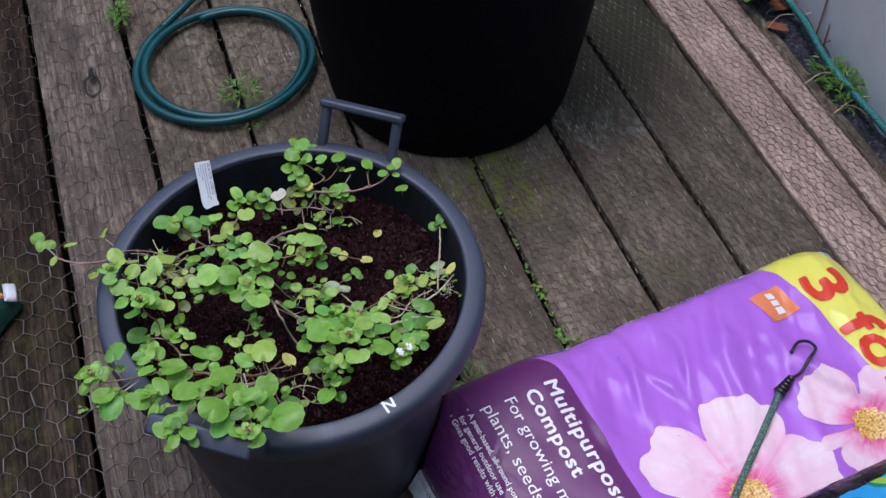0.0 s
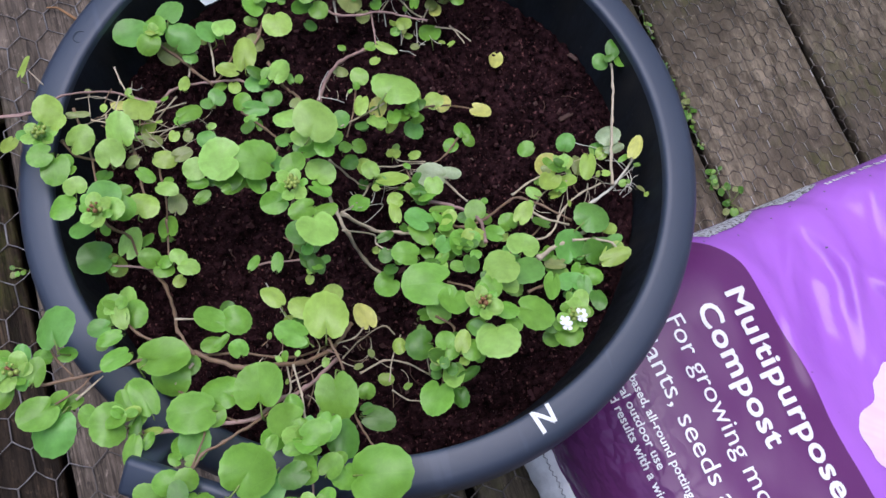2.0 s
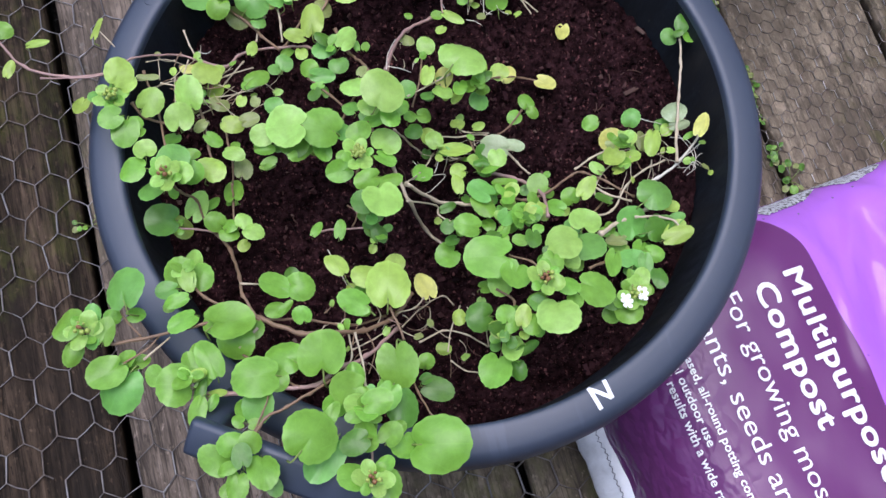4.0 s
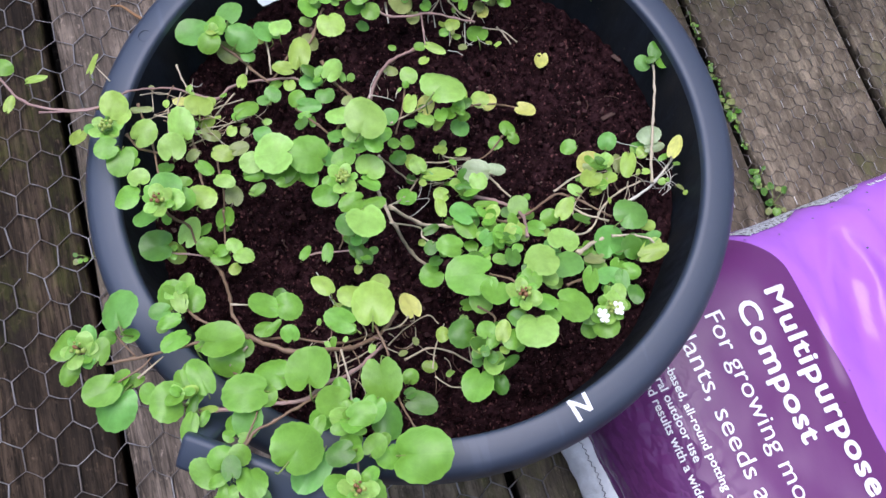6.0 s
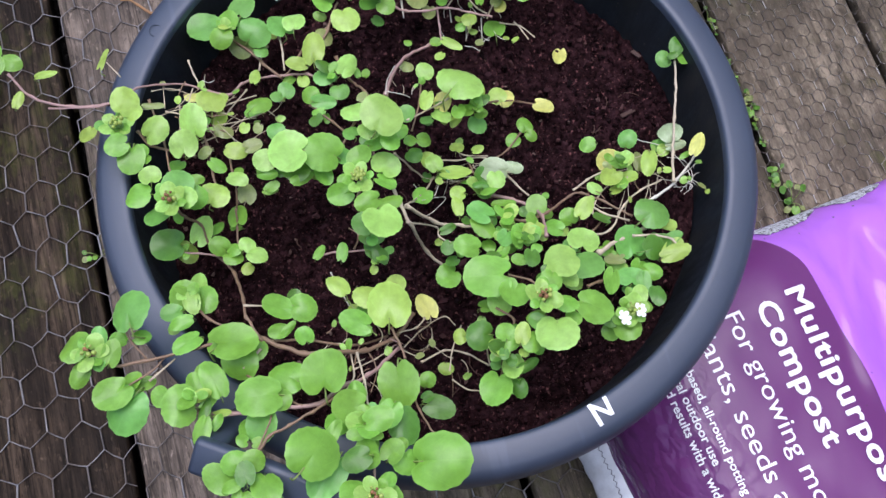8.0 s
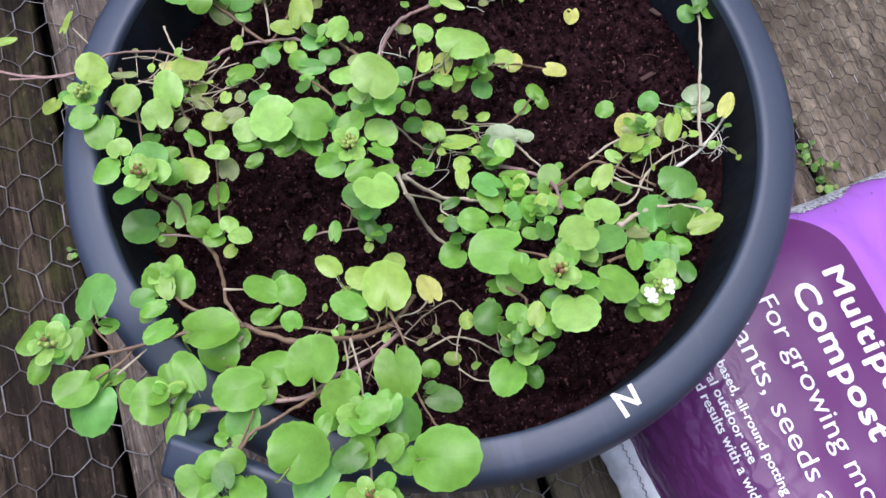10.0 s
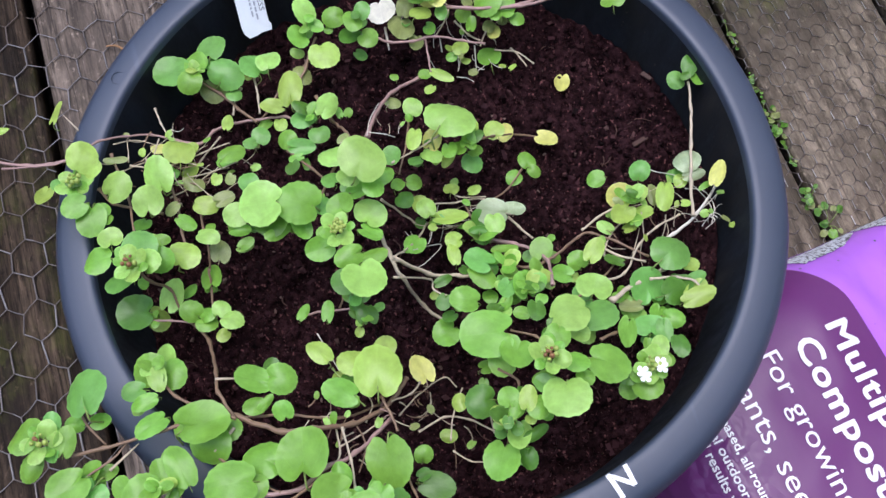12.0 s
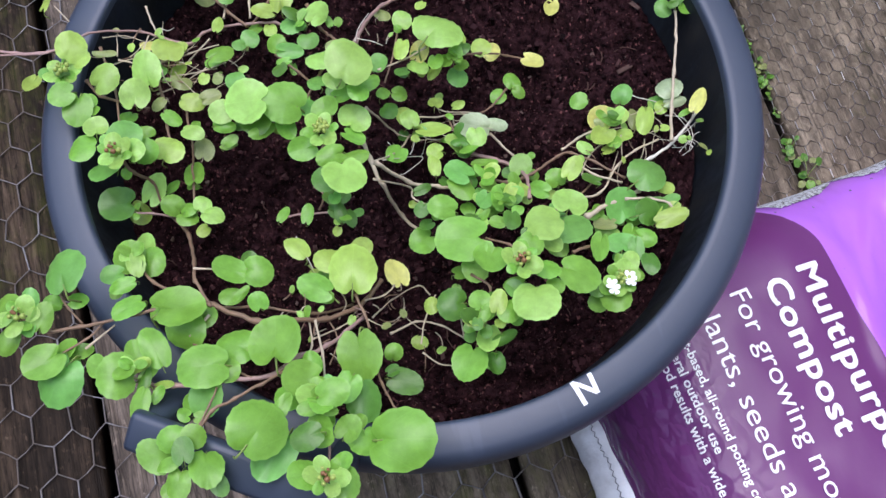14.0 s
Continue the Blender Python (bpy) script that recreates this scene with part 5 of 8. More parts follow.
stem(plant, 0.0007, "p", (0.0189, 0.0245, 0.3224), (0.0060, 0.0228, 0.3176), (-0.0112, 0.0108, 0.3341))
stem(plant, 0.0007, "n", (0.0091, 0.0531, 0.3024), (0.0012, 0.0285, 0.3170), (-0.0081, 0.0108, 0.3180))
stem(plant, 0.0008, "n", (0.0318, 0.0191, 0.3148), (0.0521, 0.0282, 0.2954), (0.0714, 0.0355, 0.2727), (0.0846, 0.0322, 0.2665))
stem(plant, 0.0008, "r", (0.0348, 0.1071, 0.2915), (0.0330, 0.0932, 0.2896), (0.0316, 0.0830, 0.2889))
stem(plant, 0.0006, "p", (0.0857, 0.0932, 0.2740), (0.0886, 0.0843, 0.2760), (0.0896, 0.0755, 0.2786))
stem(plant, 0.0003, "w", (-0.0197, 0.0262, 0.3419), (-0.0144, 0.0445, 0.3247), (-0.0059, 0.0603, 0.3115))
stem(plant, 0.0003, "w", (-0.0179, 0.0296, 0.3386), (-0.0099, 0.0277, 0.3346), (-0.0050, 0.0271, 0.3296))
stem(plant, 0.0005, "p", (0.0168, 0.0093, 0.2916), (0.0218, 0.0011, 0.2889), (0.0367, -0.0045, 0.2902))
stem(plant, 0.0007, "n", (0.0645, 0.0116, 0.2769), (0.0514, -0.0005, 0.2834), (0.0376, -0.0077, 0.2894))
leaf(plant, 0.0126, 0.0564, 0.3036, 0.0058, 0.0054, 74, "b")
leaf(plant, 0.0268, 0.0280, 0.3310, 0.0123, 0.0137, 27, "b")
leaf(plant, 0.0050, 0.0266, 0.3220, 0.0069, 0.0045, -115, "y")
leaf(plant, 0.0156, 0.0264, 0.3164, 0.0063, 0.0052, 47, "Y")
leaf(plant, 0.0124, 0.0179, 0.3146, 0.0062, 0.0045, -49, "b")
leaf(plant, 0.0030, 0.0188, 0.3118, 0.0042, 0.0031, -174, "t")
leaf(plant, 0.0380, 0.0234, 0.3182, 0.0070, 0.0028, 64, "y")
leaf(plant, 0.0266, 0.0145, 0.3206, 0.0041, 0.0045, 175, "g")
leaf(plant, 0.0367, 0.0145, 0.3117, 0.0042, 0.0035, -27, "g")
leaf(plant, 0.0314, 0.0154, 0.3238, 0.0034, 0.0031, 64, "g")
leaf(plant, 0.0332, 0.0104, 0.3055, 0.0056, 0.0060, -107, "t")
leaf(plant, 0.0206, 0.0151, 0.3095, 0.0056, 0.0028, -138, "y")
leaf(plant, 0.0535, 0.0325, 0.2946, 0.0058, 0.0058, 100, "y")
leaf(plant, 0.0627, 0.0366, 0.2781, 0.0049, 0.0056, -38, "Y")
leaf(plant, 0.0713, 0.0213, 0.2663, 0.0056, 0.0053, 81, "g")
leaf(plant, 0.0578, 0.0073, 0.2775, 0.0051, 0.0044, -154, "g")
leaf(plant, 0.0725, 0.0114, 0.2690, 0.0045, 0.0034, -49, "g")
leaf(plant, 0.0193, 0.0054, 0.2923, 0.0039, 0.0043, 64, "y")
leaf(plant, 0.0315, 0.0007, 0.2924, 0.0039, 0.0032, 6, "y")
leaf(plant, 0.0370, 0.0779, 0.2911, 0.0075, 0.0030, -39, "y")
leaf(plant, 0.0275, 0.0835, 0.2886, 0.0038, 0.0034, -173, "g")
leaf(plant, 0.0719, 0.0936, 0.2723, 0.0082, 0.0070, 81, "g")
leaf(plant, 0.0539, 0.0954, 0.2876, 0.0054, 0.0046, 82, "y")
leaf(plant, 0.0557, 0.0911, 0.2782, 0.0031, 0.0031, -107, "y")
leaf(plant, 0.0824, 0.0796, 0.2753, 0.0027, 0.0019, 17, "y")
leaf(plant, 0.0770, 0.0833, 0.2734, 0.0016, 0.0023, 73, "y")
leaf(plant, 0.0097, 0.0865, 0.2904, 0.0030, 0.0023, 101, "g")
leaf(plant, 0.0034, 0.0664, 0.2970, 0.0044, 0.0051, 18, "o")
leaf(plant, 0.1087, 0.0633, 0.2680, 0.0074, 0.0047, -117, "Y")
leaf(plant, 0.0865, 0.0287, 0.2710, 0.0076, 0.0053, -49, "Y")
tangle(plant, -0.0024, 0.0441, 0.3127, 0.0088, 4, "w", 61)
tangle(plant, 0.0507, 0.0969, 0.2799, 0.0193, 8, "w", 24)
tangle(plant, 0.0731, 0.0910, 0.2724, 0.0117, 5, "w", 83)
plant = cress(0.021, -0.047, "tangled watercress plant with pale and green leaves")
rosette(plant, 0.0381, -0.0694, 0.3130, 0.0062, 8, 3)
rosette(plant, 0.0332, -0.0508, 0.3040, 0.0070, 8, 23)
rosette(plant, 0.0465, -0.0633, 0.3060, 0.0070, 8, 24)
rosette(plant, 0.0028, -0.0616, 0.3000, 0.0060, 8, 25)
rosette(plant, 0.0224, -0.0741, 0.3050, 0.0060, 7, 26)
leaf(plant, -0.0111, -0.0235, 0.2990, 0.0065, 0.0055, -140, "g")
leaf(plant, 0.0015, -0.0040, 0.2990, 0.0060, 0.0050, 100, "b")
leaf(plant, 0.0100, -0.0270, 0.2980, 0.0050, 0.0045, 160, "y")
rosette(plant, 0.0262, -0.0261, 0.3000, 0.0085, 7, 5)
stem(plant, 0.0009, "p", (0.0447, -0.0187, 0.2870), (0.0491, -0.0251, 0.2851), (0.0540, -0.0350, 0.2864))
stem(plant, 0.0014, "r", (0.0304, -0.0306, 0.2917), (0.0430, -0.0370, 0.2908), (0.0518, -0.0456, 0.2922), (0.0548, -0.0547, 0.2986), (0.0494, -0.0740, 0.3163))
stem(plant, 0.0010, "n", (0.0295, -0.0453, 0.2900), (0.0440, -0.0548, 0.2981), (0.0597, -0.0520, 0.2944), (0.0780, -0.0431, 0.2890), (0.0846, -0.0446, 0.2917), (0.0948, -0.0553, 0.2967), (0.1086, -0.0685, 0.2958))
stem(plant, 0.0006, "p", (0.0046, 0.0056, 0.2815), (0.0180, 0.0006, 0.2839), (0.0349, -0.0045, 0.2886), (0.0431, -0.0150, 0.2845))
stem(plant, 0.0007, "p", (0.0012, -0.0063, 0.2829), (-0.0102, -0.0206, 0.2952), (-0.0256, -0.0408, 0.3339))
stem(plant, 0.0007, "n", (0.0240, -0.0038, 0.2893), (0.0254, -0.0171, 0.2911), (0.0281, -0.0261, 0.2919))
leaf(plant, 0.0346, -0.0186, 0.3014, 0.0094, 0.0069, 153, "p")
leaf(plant, 0.0336, -0.0280, 0.3061, 0.0058, 0.0055, -98, "b")
leaf(plant, 0.0488, -0.0164, 0.2916, 0.0039, 0.0064, 72, "p")
leaf(plant, 0.0001, 0.0026, 0.2903, 0.0064, 0.0050, 92, "y")
leaf(plant, 0.0137, -0.0109, 0.2928, 0.0105, 0.0049, -5, "y")
leaf(plant, 0.0246, -0.0275, 0.3038, 0.0027, 0.0055, 82, "d")
leaf(plant, 0.0295, -0.0311, 0.3036, 0.0048, 0.0034, 45, "g")
leaf(plant, -0.0085, -0.0210, 0.2950, 0.0045, 0.0031, 6, "y")
leaf(plant, -0.0158, -0.0287, 0.3083, 0.0027, 0.0020, -174, "g")
leaf(plant, 0.0078, -0.0349, 0.2984, 0.0069, 0.0034, 83, "y")
leaf(plant, -0.0029, -0.0505, 0.3057, 0.0054, 0.0027, 5, "d")
leaf(plant, -0.0068, -0.0635, 0.3093, 0.0046, 0.0043, -125, "d")
leaf(plant, 0.0188, -0.0433, 0.3016, 0.0085, 0.0075, 132, "t")
leaf(plant, 0.0187, -0.0530, 0.3001, 0.0085, 0.0061, -59, "g")
leaf(plant, 0.0034, -0.0670, 0.3156, 0.0082, 0.0066, 153, "g")
leaf(plant, 0.0277, -0.0441, 0.2974, 0.0048, 0.0034, -5, "g")
leaf(plant, 0.0348, -0.0414, 0.2999, 0.0034, 0.0075, 63, "g")
leaf(plant, -0.0101, -0.0755, 0.2947, 0.0074, 0.0074, -160, "g")
leaf(plant, 0.0035, -0.1067, 0.3223, 0.0051, 0.0038, 5, "g")
leaf(plant, 0.0547, -0.0450, 0.2951, 0.0066, 0.0062, 81, "g")
leaf(plant, 0.0633, -0.0393, 0.2900, 0.0021, 0.0021, 44, "g")
leaf(plant, 0.0275, -0.0655, 0.3072, 0.0060, 0.0050, -126, "t")
leaf(plant, 0.0368, -0.0660, 0.3074, 0.0074, 0.0064, 91, "g")
leaf(plant, 0.0429, -0.0692, 0.3137, 0.0056, 0.0050, 25, "g")
leaf(plant, 0.0271, -0.0868, 0.3279, 0.0045, 0.0038, 153, "g")
leaf(plant, 0.0341, -0.0890, 0.3310, 0.0064, 0.0045, -108, "d")
leaf(plant, 0.0281, -0.0259, 0.2948, 0.0049, 0.0037, 228, "b")
leaf(plant, -0.0022, -0.0028, 0.2766, 0.0040, 0.0031, 247, "d")
leaf(plant, 0.0245, -0.0481, 0.2943, 0.0045, 0.0040, 320, "t")
leaf(plant, 0.0199, -0.0621, 0.2909, 0.0052, 0.0038, 278, "g")
leaf(plant, -0.0057, -0.0695, 0.3019, 0.0041, 0.0033, 195, "d")
leaf(plant, 0.0483, -0.0444, 0.2855, 0.0038, 0.0036, 175, "t")
leaf(plant, 0.0254, -0.0610, 0.3010, 0.0033, 0.0027, 115, "b")
leaf(plant, 0.0311, -0.0667, 0.2937, 0.0048, 0.0042, 187, "g")
tangle(plant, 0.0097, -0.0027, 0.2788, 0.0144, 9, "w", 37)
tangle(plant, 0.0209, -0.0141, 0.2875, 0.0124, 8, "p", 97)
tangle(plant, -0.0095, -0.0181, 0.2892, 0.0122, 6, "w", 60)
plant = cress(0.109, -0.067, "watercress plant with yellowing leaves and bare roots")
stem(plant, 0.0017, "p", (0.0763, -0.0906, 0.3127), (0.0957, -0.0820, 0.3003), (0.1131, -0.0775, 0.2976))
stem(plant, 0.0009, "p", (0.1015, -0.0835, 0.3048), (0.1151, -0.0861, 0.3041), (0.1236, -0.0919, 0.3050), (0.1239, -0.0980, 0.3061))
stem(plant, 0.0011, "p", (0.1390, -0.0550, 0.3011), (0.1465, -0.0350, 0.2982), (0.1557, -0.0133, 0.2985), (0.1637, 0.0078, 0.3016), (0.1683, 0.0232, 0.3020))
stem(plant, 0.0011, "w", (0.1121, -0.0643, 0.2954), (0.1267, -0.0598, 0.2952), (0.1422, -0.0532, 0.2952), (0.1632, -0.0381, 0.2948))
stem(plant, 0.0008, "p", (0.0808, -0.0402, 0.2896), (0.0910, -0.0368, 0.2914), (0.1052, -0.0332, 0.2922))
stem(plant, 0.0008, "p", (0.0744, -0.0775, 0.3090), (0.0909, -0.0750, 0.3005), (0.1061, -0.0601, 0.2960), (0.1200, -0.0530, 0.2949), (0.1343, -0.0498, 0.2945))
stem(plant, 0.0009, "p", (0.0815, -0.0515, 0.2968), (0.0912, -0.0638, 0.3009), (0.1053, -0.0713, 0.2982))
stem(plant, 0.0006, "p", (0.0900, -0.0682, 0.2985), (0.0854, -0.0608, 0.2979), (0.0937, -0.0495, 0.2933), (0.1085, -0.0405, 0.2903))
stem(plant, 0.0003, "w", (0.1312, -0.0106, 0.2871), (0.1326, -0.0172, 0.2871), (0.1471, -0.0287, 0.2894), (0.1530, -0.0507, 0.2935), (0.1437, -0.0601, 0.2937))
stem(plant, 0.0003, "w", (0.1455, -0.0337, 0.2881), (0.1544, -0.0393, 0.2901), (0.1554, -0.0505, 0.2916), (0.1501, -0.0592, 0.2921))
stem(plant, 0.0003, "w", (0.1433, -0.0517, 0.2931), (0.1521, -0.0482, 0.2931), (0.1593, -0.0443, 0.2932))
stem(plant, 0.0003, "w", (0.1464, -0.0508, 0.2892), (0.1532, -0.0572, 0.2901), (0.1462, -0.0610, 0.2899))
stem(plant, 0.0010, "n", (0.0604, -0.1116, 0.3240), (0.0686, -0.1092, 0.3206), (0.0819, -0.1058, 0.3103))
leaf(plant, 0.0991, -0.0136, 0.2907, 0.0054, 0.0047, 175, "g")
leaf(plant, 0.1213, -0.0204, 0.3010, 0.0061, 0.0054, 61, "t")
leaf(plant, 0.1066, -0.0285, 0.2934, 0.0071, 0.0071, -175, "Y")
leaf(plant, 0.1110, -0.0341, 0.2997, 0.0057, 0.0042, -38, "g")
leaf(plant, 0.1174, -0.0311, 0.2973, 0.0050, 0.0050, 25, "y")
leaf(plant, 0.1059, -0.0293, 0.3002, 0.0032, 0.0025, 131, "g")
leaf(plant, 0.1286, -0.0392, 0.3008, 0.0096, 0.0046, -115, "y")
leaf(plant, 0.1259, -0.0333, 0.2919, 0.0065, 0.0036, 79, "o")
leaf(plant, 0.1507, -0.0205, 0.2953, 0.0077, 0.0073, 79, "p")
leaf(plant, 0.1517, -0.0296, 0.2942, 0.0066, 0.0033, -5, "p")
leaf(plant, 0.1597, -0.0373, 0.3064, 0.0092, 0.0042, 50, "Y")
leaf(plant, 0.1131, -0.0434, 0.2963, 0.0089, 0.0046, 5, "y")
leaf(plant, 0.1158, -0.0917, 0.3010, 0.0085, 0.0070, 20, "d")
leaf(plant, 0.1225, -0.0965, 0.3030, 0.0085, 0.0050, 35, "y")
leaf(plant, 0.0878, -0.0941, 0.2990, 0.0060, 0.0055, -70, "g")
leaf(plant, 0.1003, -0.1020, 0.2990, 0.0065, 0.0055, -120, "g")
leaf(plant, 0.1027, -0.0419, 0.3000, 0.0075, 0.0060, -150, "y")
leaf(plant, 0.1090, -0.0460, 0.2980, 0.0045, 0.0040, 60, "g")
rosette(plant, 0.1113, -0.0364, 0.3060, 0.0055, 8, 21)
rosette(plant, 0.0860, -0.0870, 0.3000, 0.0055, 7, 22)
leaf(plant, 0.0918, -0.0450, 0.2967, 0.0049, 0.0035, 131, "b")
leaf(plant, 0.0995, -0.0361, 0.2909, 0.0028, 0.0025, 44, "g")
leaf(plant, 0.1056, -0.0487, 0.2945, 0.0042, 0.0032, 5, "y")
leaf(plant, 0.0790, -0.0594, 0.3076, 0.0072, 0.0051, 44, "y")
leaf(plant, 0.0703, -0.0590, 0.2984, 0.0055, 0.0055, 100, "g")
leaf(plant, 0.0591, -0.0647, 0.3014, 0.0061, 0.0048, 153, "g")
leaf(plant, 0.1181, -0.0725, 0.3051, 0.0114, 0.0100, 24, "t")
leaf(plant, 0.0876, -0.0672, 0.3042, 0.0058, 0.0034, 153, "d")
leaf(plant, 0.1000, -0.0846, 0.3010, 0.0096, 0.0106, 89, "t")
leaf(plant, 0.1117, -0.0931, 0.3045, 0.0075, 0.0075, 14, "d")
leaf(plant, 0.1254, -0.0896, 0.3009, 0.0069, 0.0042, 14, "t")
leaf(plant, 0.1209, -0.1014, 0.3103, 0.0095, 0.0051, 4, "y")
leaf(plant, 0.0872, -0.0931, 0.3015, 0.0061, 0.0044, 164, "o")
leaf(plant, 0.0756, -0.1110, 0.3200, 0.0088, 0.0052, -119, "g")
leaf(plant, 0.0913, -0.1079, 0.3085, 0.0060, 0.0090, 70, "t")
leaf(plant, 0.0966, -0.1137, 0.3103, 0.0067, 0.0043, -100, "t")
leaf(plant, 0.1050, -0.1078, 0.3054, 0.0061, 0.0051, -38, "g")
leaf(plant, 0.1008, -0.1238, 0.3123, 0.0066, 0.0046, -101, "d")
leaf(plant, 0.0871, -0.1241, 0.3248, 0.0065, 0.0045, 61, "b")
leaf(plant, 0.0814, -0.1278, 0.3261, 0.0071, 0.0039, 153, "b")
leaf(plant, 0.0745, -0.1403, 0.3230, 0.0074, 0.0077, -110, "g")
leaf(plant, 0.0888, -0.1302, 0.3218, 0.0045, 0.0039, -27, "g")
leaf(plant, 0.0711, -0.1339, 0.3245, 0.0038, 0.0045, 174, "g")
leaf(plant, 0.1617, 0.0264, 0.3020, 0.0052, 0.0052, 175, "t")
leaf(plant, 0.1715, 0.0314, 0.3060, 0.0064, 0.0045, 61, "d")
leaf(plant, 0.1735, 0.0224, 0.3030, 0.0041, 0.0041, -39, "g")
leaf(plant, 0.1658, 0.0245, 0.3080, 0.0030, 0.0030, 97, "d")
leaf(plant, 0.1437, -0.0241, 0.2857, 0.0049, 0.0047, 207, "t")
leaf(plant, 0.1524, -0.0397, 0.2989, 0.0043, 0.0017, 198, "g")
leaf(plant, 0.0717, -0.0602, 0.2979, 0.0033, 0.0023, 186, "g")
leaf(plant, 0.1285, -0.0793, 0.2948, 0.0052, 0.0046, 327, "y")
leaf(plant, 0.1068, -0.0896, 0.2925, 0.0052, 0.0052, 144, "g")
leaf(plant, 0.1196, -0.0910, 0.2905, 0.0037, 0.0022, 194, "y")
leaf(plant, 0.0922, -0.0962, 0.2948, 0.0043, 0.0031, 329, "b")
leaf(plant, 0.0906, -0.1131, 0.2998, 0.0032, 0.0048, 263, "d")
leaf(plant, 0.0869, -0.1191, 0.3133, 0.0036, 0.0025, 92, "t")
leaf(plant, 0.0832, -0.1199, 0.3189, 0.0046, 0.0025, 77, "g")
leaf(plant, 0.0669, -0.1371, 0.3122, 0.0048, 0.0050, 158, "g")
buds(plant, 0.0791, -0.1321, 0.3300, 0.004, 9, 0)
flower(plant, 0.0724, -0.1346, 0.3310, 0.0036)
flower(plant, 0.0732, -0.1373, 0.3300, 0.0036)
flower(plant, 0.0817, -0.1335, 0.3330, 0.0036)
flower(plant, 0.0821, -0.1357, 0.3320, 0.0036)
tangle(plant, 0.1506, -0.0520, 0.2935, 0.0101, 9, "w", 54)
tangle(plant, 0.1113, -0.0513, 0.2948, 0.0177, 10, "p", 17)
tangle(plant, 0.1254, -0.0433, 0.2945, 0.0143, 6, "p", 78)
plant = cress(0.025, -0.121, "bushy watercress plant with flower buds")
rosette(plant, 0.0025, -0.1365, 0.3390, 0.0072, 9, 2)
stem(plant, 0.0007, "p", (-0.0391, -0.1223, 0.2986), (-0.0242, -0.1178, 0.2931), (-0.0120, -0.1229, 0.2921), (-0.0008, -0.1321, 0.2879))
stem(plant, 0.0005, "p", (-0.0036, -0.1370, 0.3099), (-0.0030, -0.1288, 0.3164), (-0.0007, -0.1238, 0.3205))
stem(plant, 0.0008, "n", (0.0067, -0.1112, 0.3280), (0.0134, -0.1207, 0.3305), (0.0082, -0.1279, 0.3256))
stem(plant, 0.0008, "n", (0.0326, -0.1108, 0.3351), (0.0293, -0.1016, 0.3313), (0.0190, -0.0936, 0.3268))
stem(plant, 0.0008, "n", (0.0455, -0.0944, 0.3273), (0.0613, -0.0830, 0.3138), (0.0759, -0.0755, 0.3030), (0.0919, -0.0649, 0.2940))
stem(plant, 0.0008, "n", (0.0064, -0.1339, 0.3250), (0.0003, -0.1454, 0.3119))
stem(plant, 0.0005, "p", (-0.0255, -0.1383, 0.3068), (-0.0190, -0.1449, 0.3023), (-0.0119, -0.1474, 0.2998))
stem(plant, 0.0005, "p", (-0.0248, -0.1311, 0.2974), (-0.0193, -0.1184, 0.2964), (-0.0104, -0.1059, 0.2931))
leaf(plant, 0.0045, -0.0951, 0.3398, 0.0131, 0.0127, 164, "g")
leaf(plant, 0.0157, -0.1101, 0.3446, 0.0086, 0.0086, -127, "g")
leaf(plant, 0.0704, -0.0800, 0.3135, 0.0067, 0.0100, 62, "b")
leaf(plant, 0.0633, -0.0987, 0.3231, 0.0097, 0.0120, -80, "t")
leaf(plant, 0.0475, -0.0974, 0.3384, 0.0098, 0.0104, -175, "b")
leaf(plant, 0.0377, -0.1079, 0.3421, 0.0062, 0.0062, -118, "g")
leaf(plant, 0.0411, -0.1236, 0.3461, 0.0067, 0.0058, -48, "g")
leaf(plant, 0.0587, -0.1262, 0.3330, 0.0107, 0.0101, -37, "g")
leaf(plant, 0.0245, -0.1246, 0.3381, 0.0062, 0.0037, -176, "g")
leaf(plant, 0.0305, -0.1388, 0.3486, 0.0103, 0.0115, -108, "b")
leaf(plant, 0.0311, -0.1105, 0.3503, 0.0043, 0.0037, 81, "g")
leaf(plant, 0.0251, -0.1171, 0.3504, 0.0036, 0.0033, 174, "g")
leaf(plant, -0.0071, -0.1240, 0.3299, 0.0075, 0.0081, 174, "d")
leaf(plant, 0.0055, -0.1281, 0.3404, 0.0055, 0.0052, 82, "g")
leaf(plant, 0.0140, -0.1319, 0.3427, 0.0061, 0.0043, 63, "y")
leaf(plant, 0.0175, -0.1375, 0.3403, 0.0061, 0.0055, -88, "g")
leaf(plant, 0.0008, -0.1358, 0.3256, 0.0056, 0.0037, -166, "g")
leaf(plant, 0.0062, -0.1445, 0.3252, 0.0078, 0.0059, -108, "b")
leaf(plant, -0.0014, -0.1392, 0.3185, 0.0032, 0.0032, 174, "t")
leaf(plant, 0.0139, -0.1461, 0.3250, 0.0031, 0.0069, -78, "d")
leaf(plant, 0.0084, -0.1545, 0.3122, 0.0057, 0.0044, -98, "d")
leaf(plant, -0.0057, -0.1528, 0.3192, 0.0103, 0.0088, -122, "g")
leaf(plant, -0.0161, -0.1184, 0.3173, 0.0038, 0.0044, 164, "y")
leaf(plant, 0.0037, -0.1349, 0.3349, 0.0028, 0.0025, 44, "d")
leaf(plant, 0.0096, -0.1090, 0.3277, 0.0068, 0.0067, 290, "b")
leaf(plant, 0.0140, -0.1007, 0.3321, 0.0044, 0.0044, 100, "t")
leaf(plant, 0.0646, -0.0800, 0.2999, 0.0044, 0.0066, 181, "t")
leaf(plant, 0.0559, -0.1011, 0.3155, 0.0063, 0.0078, 198, "b")
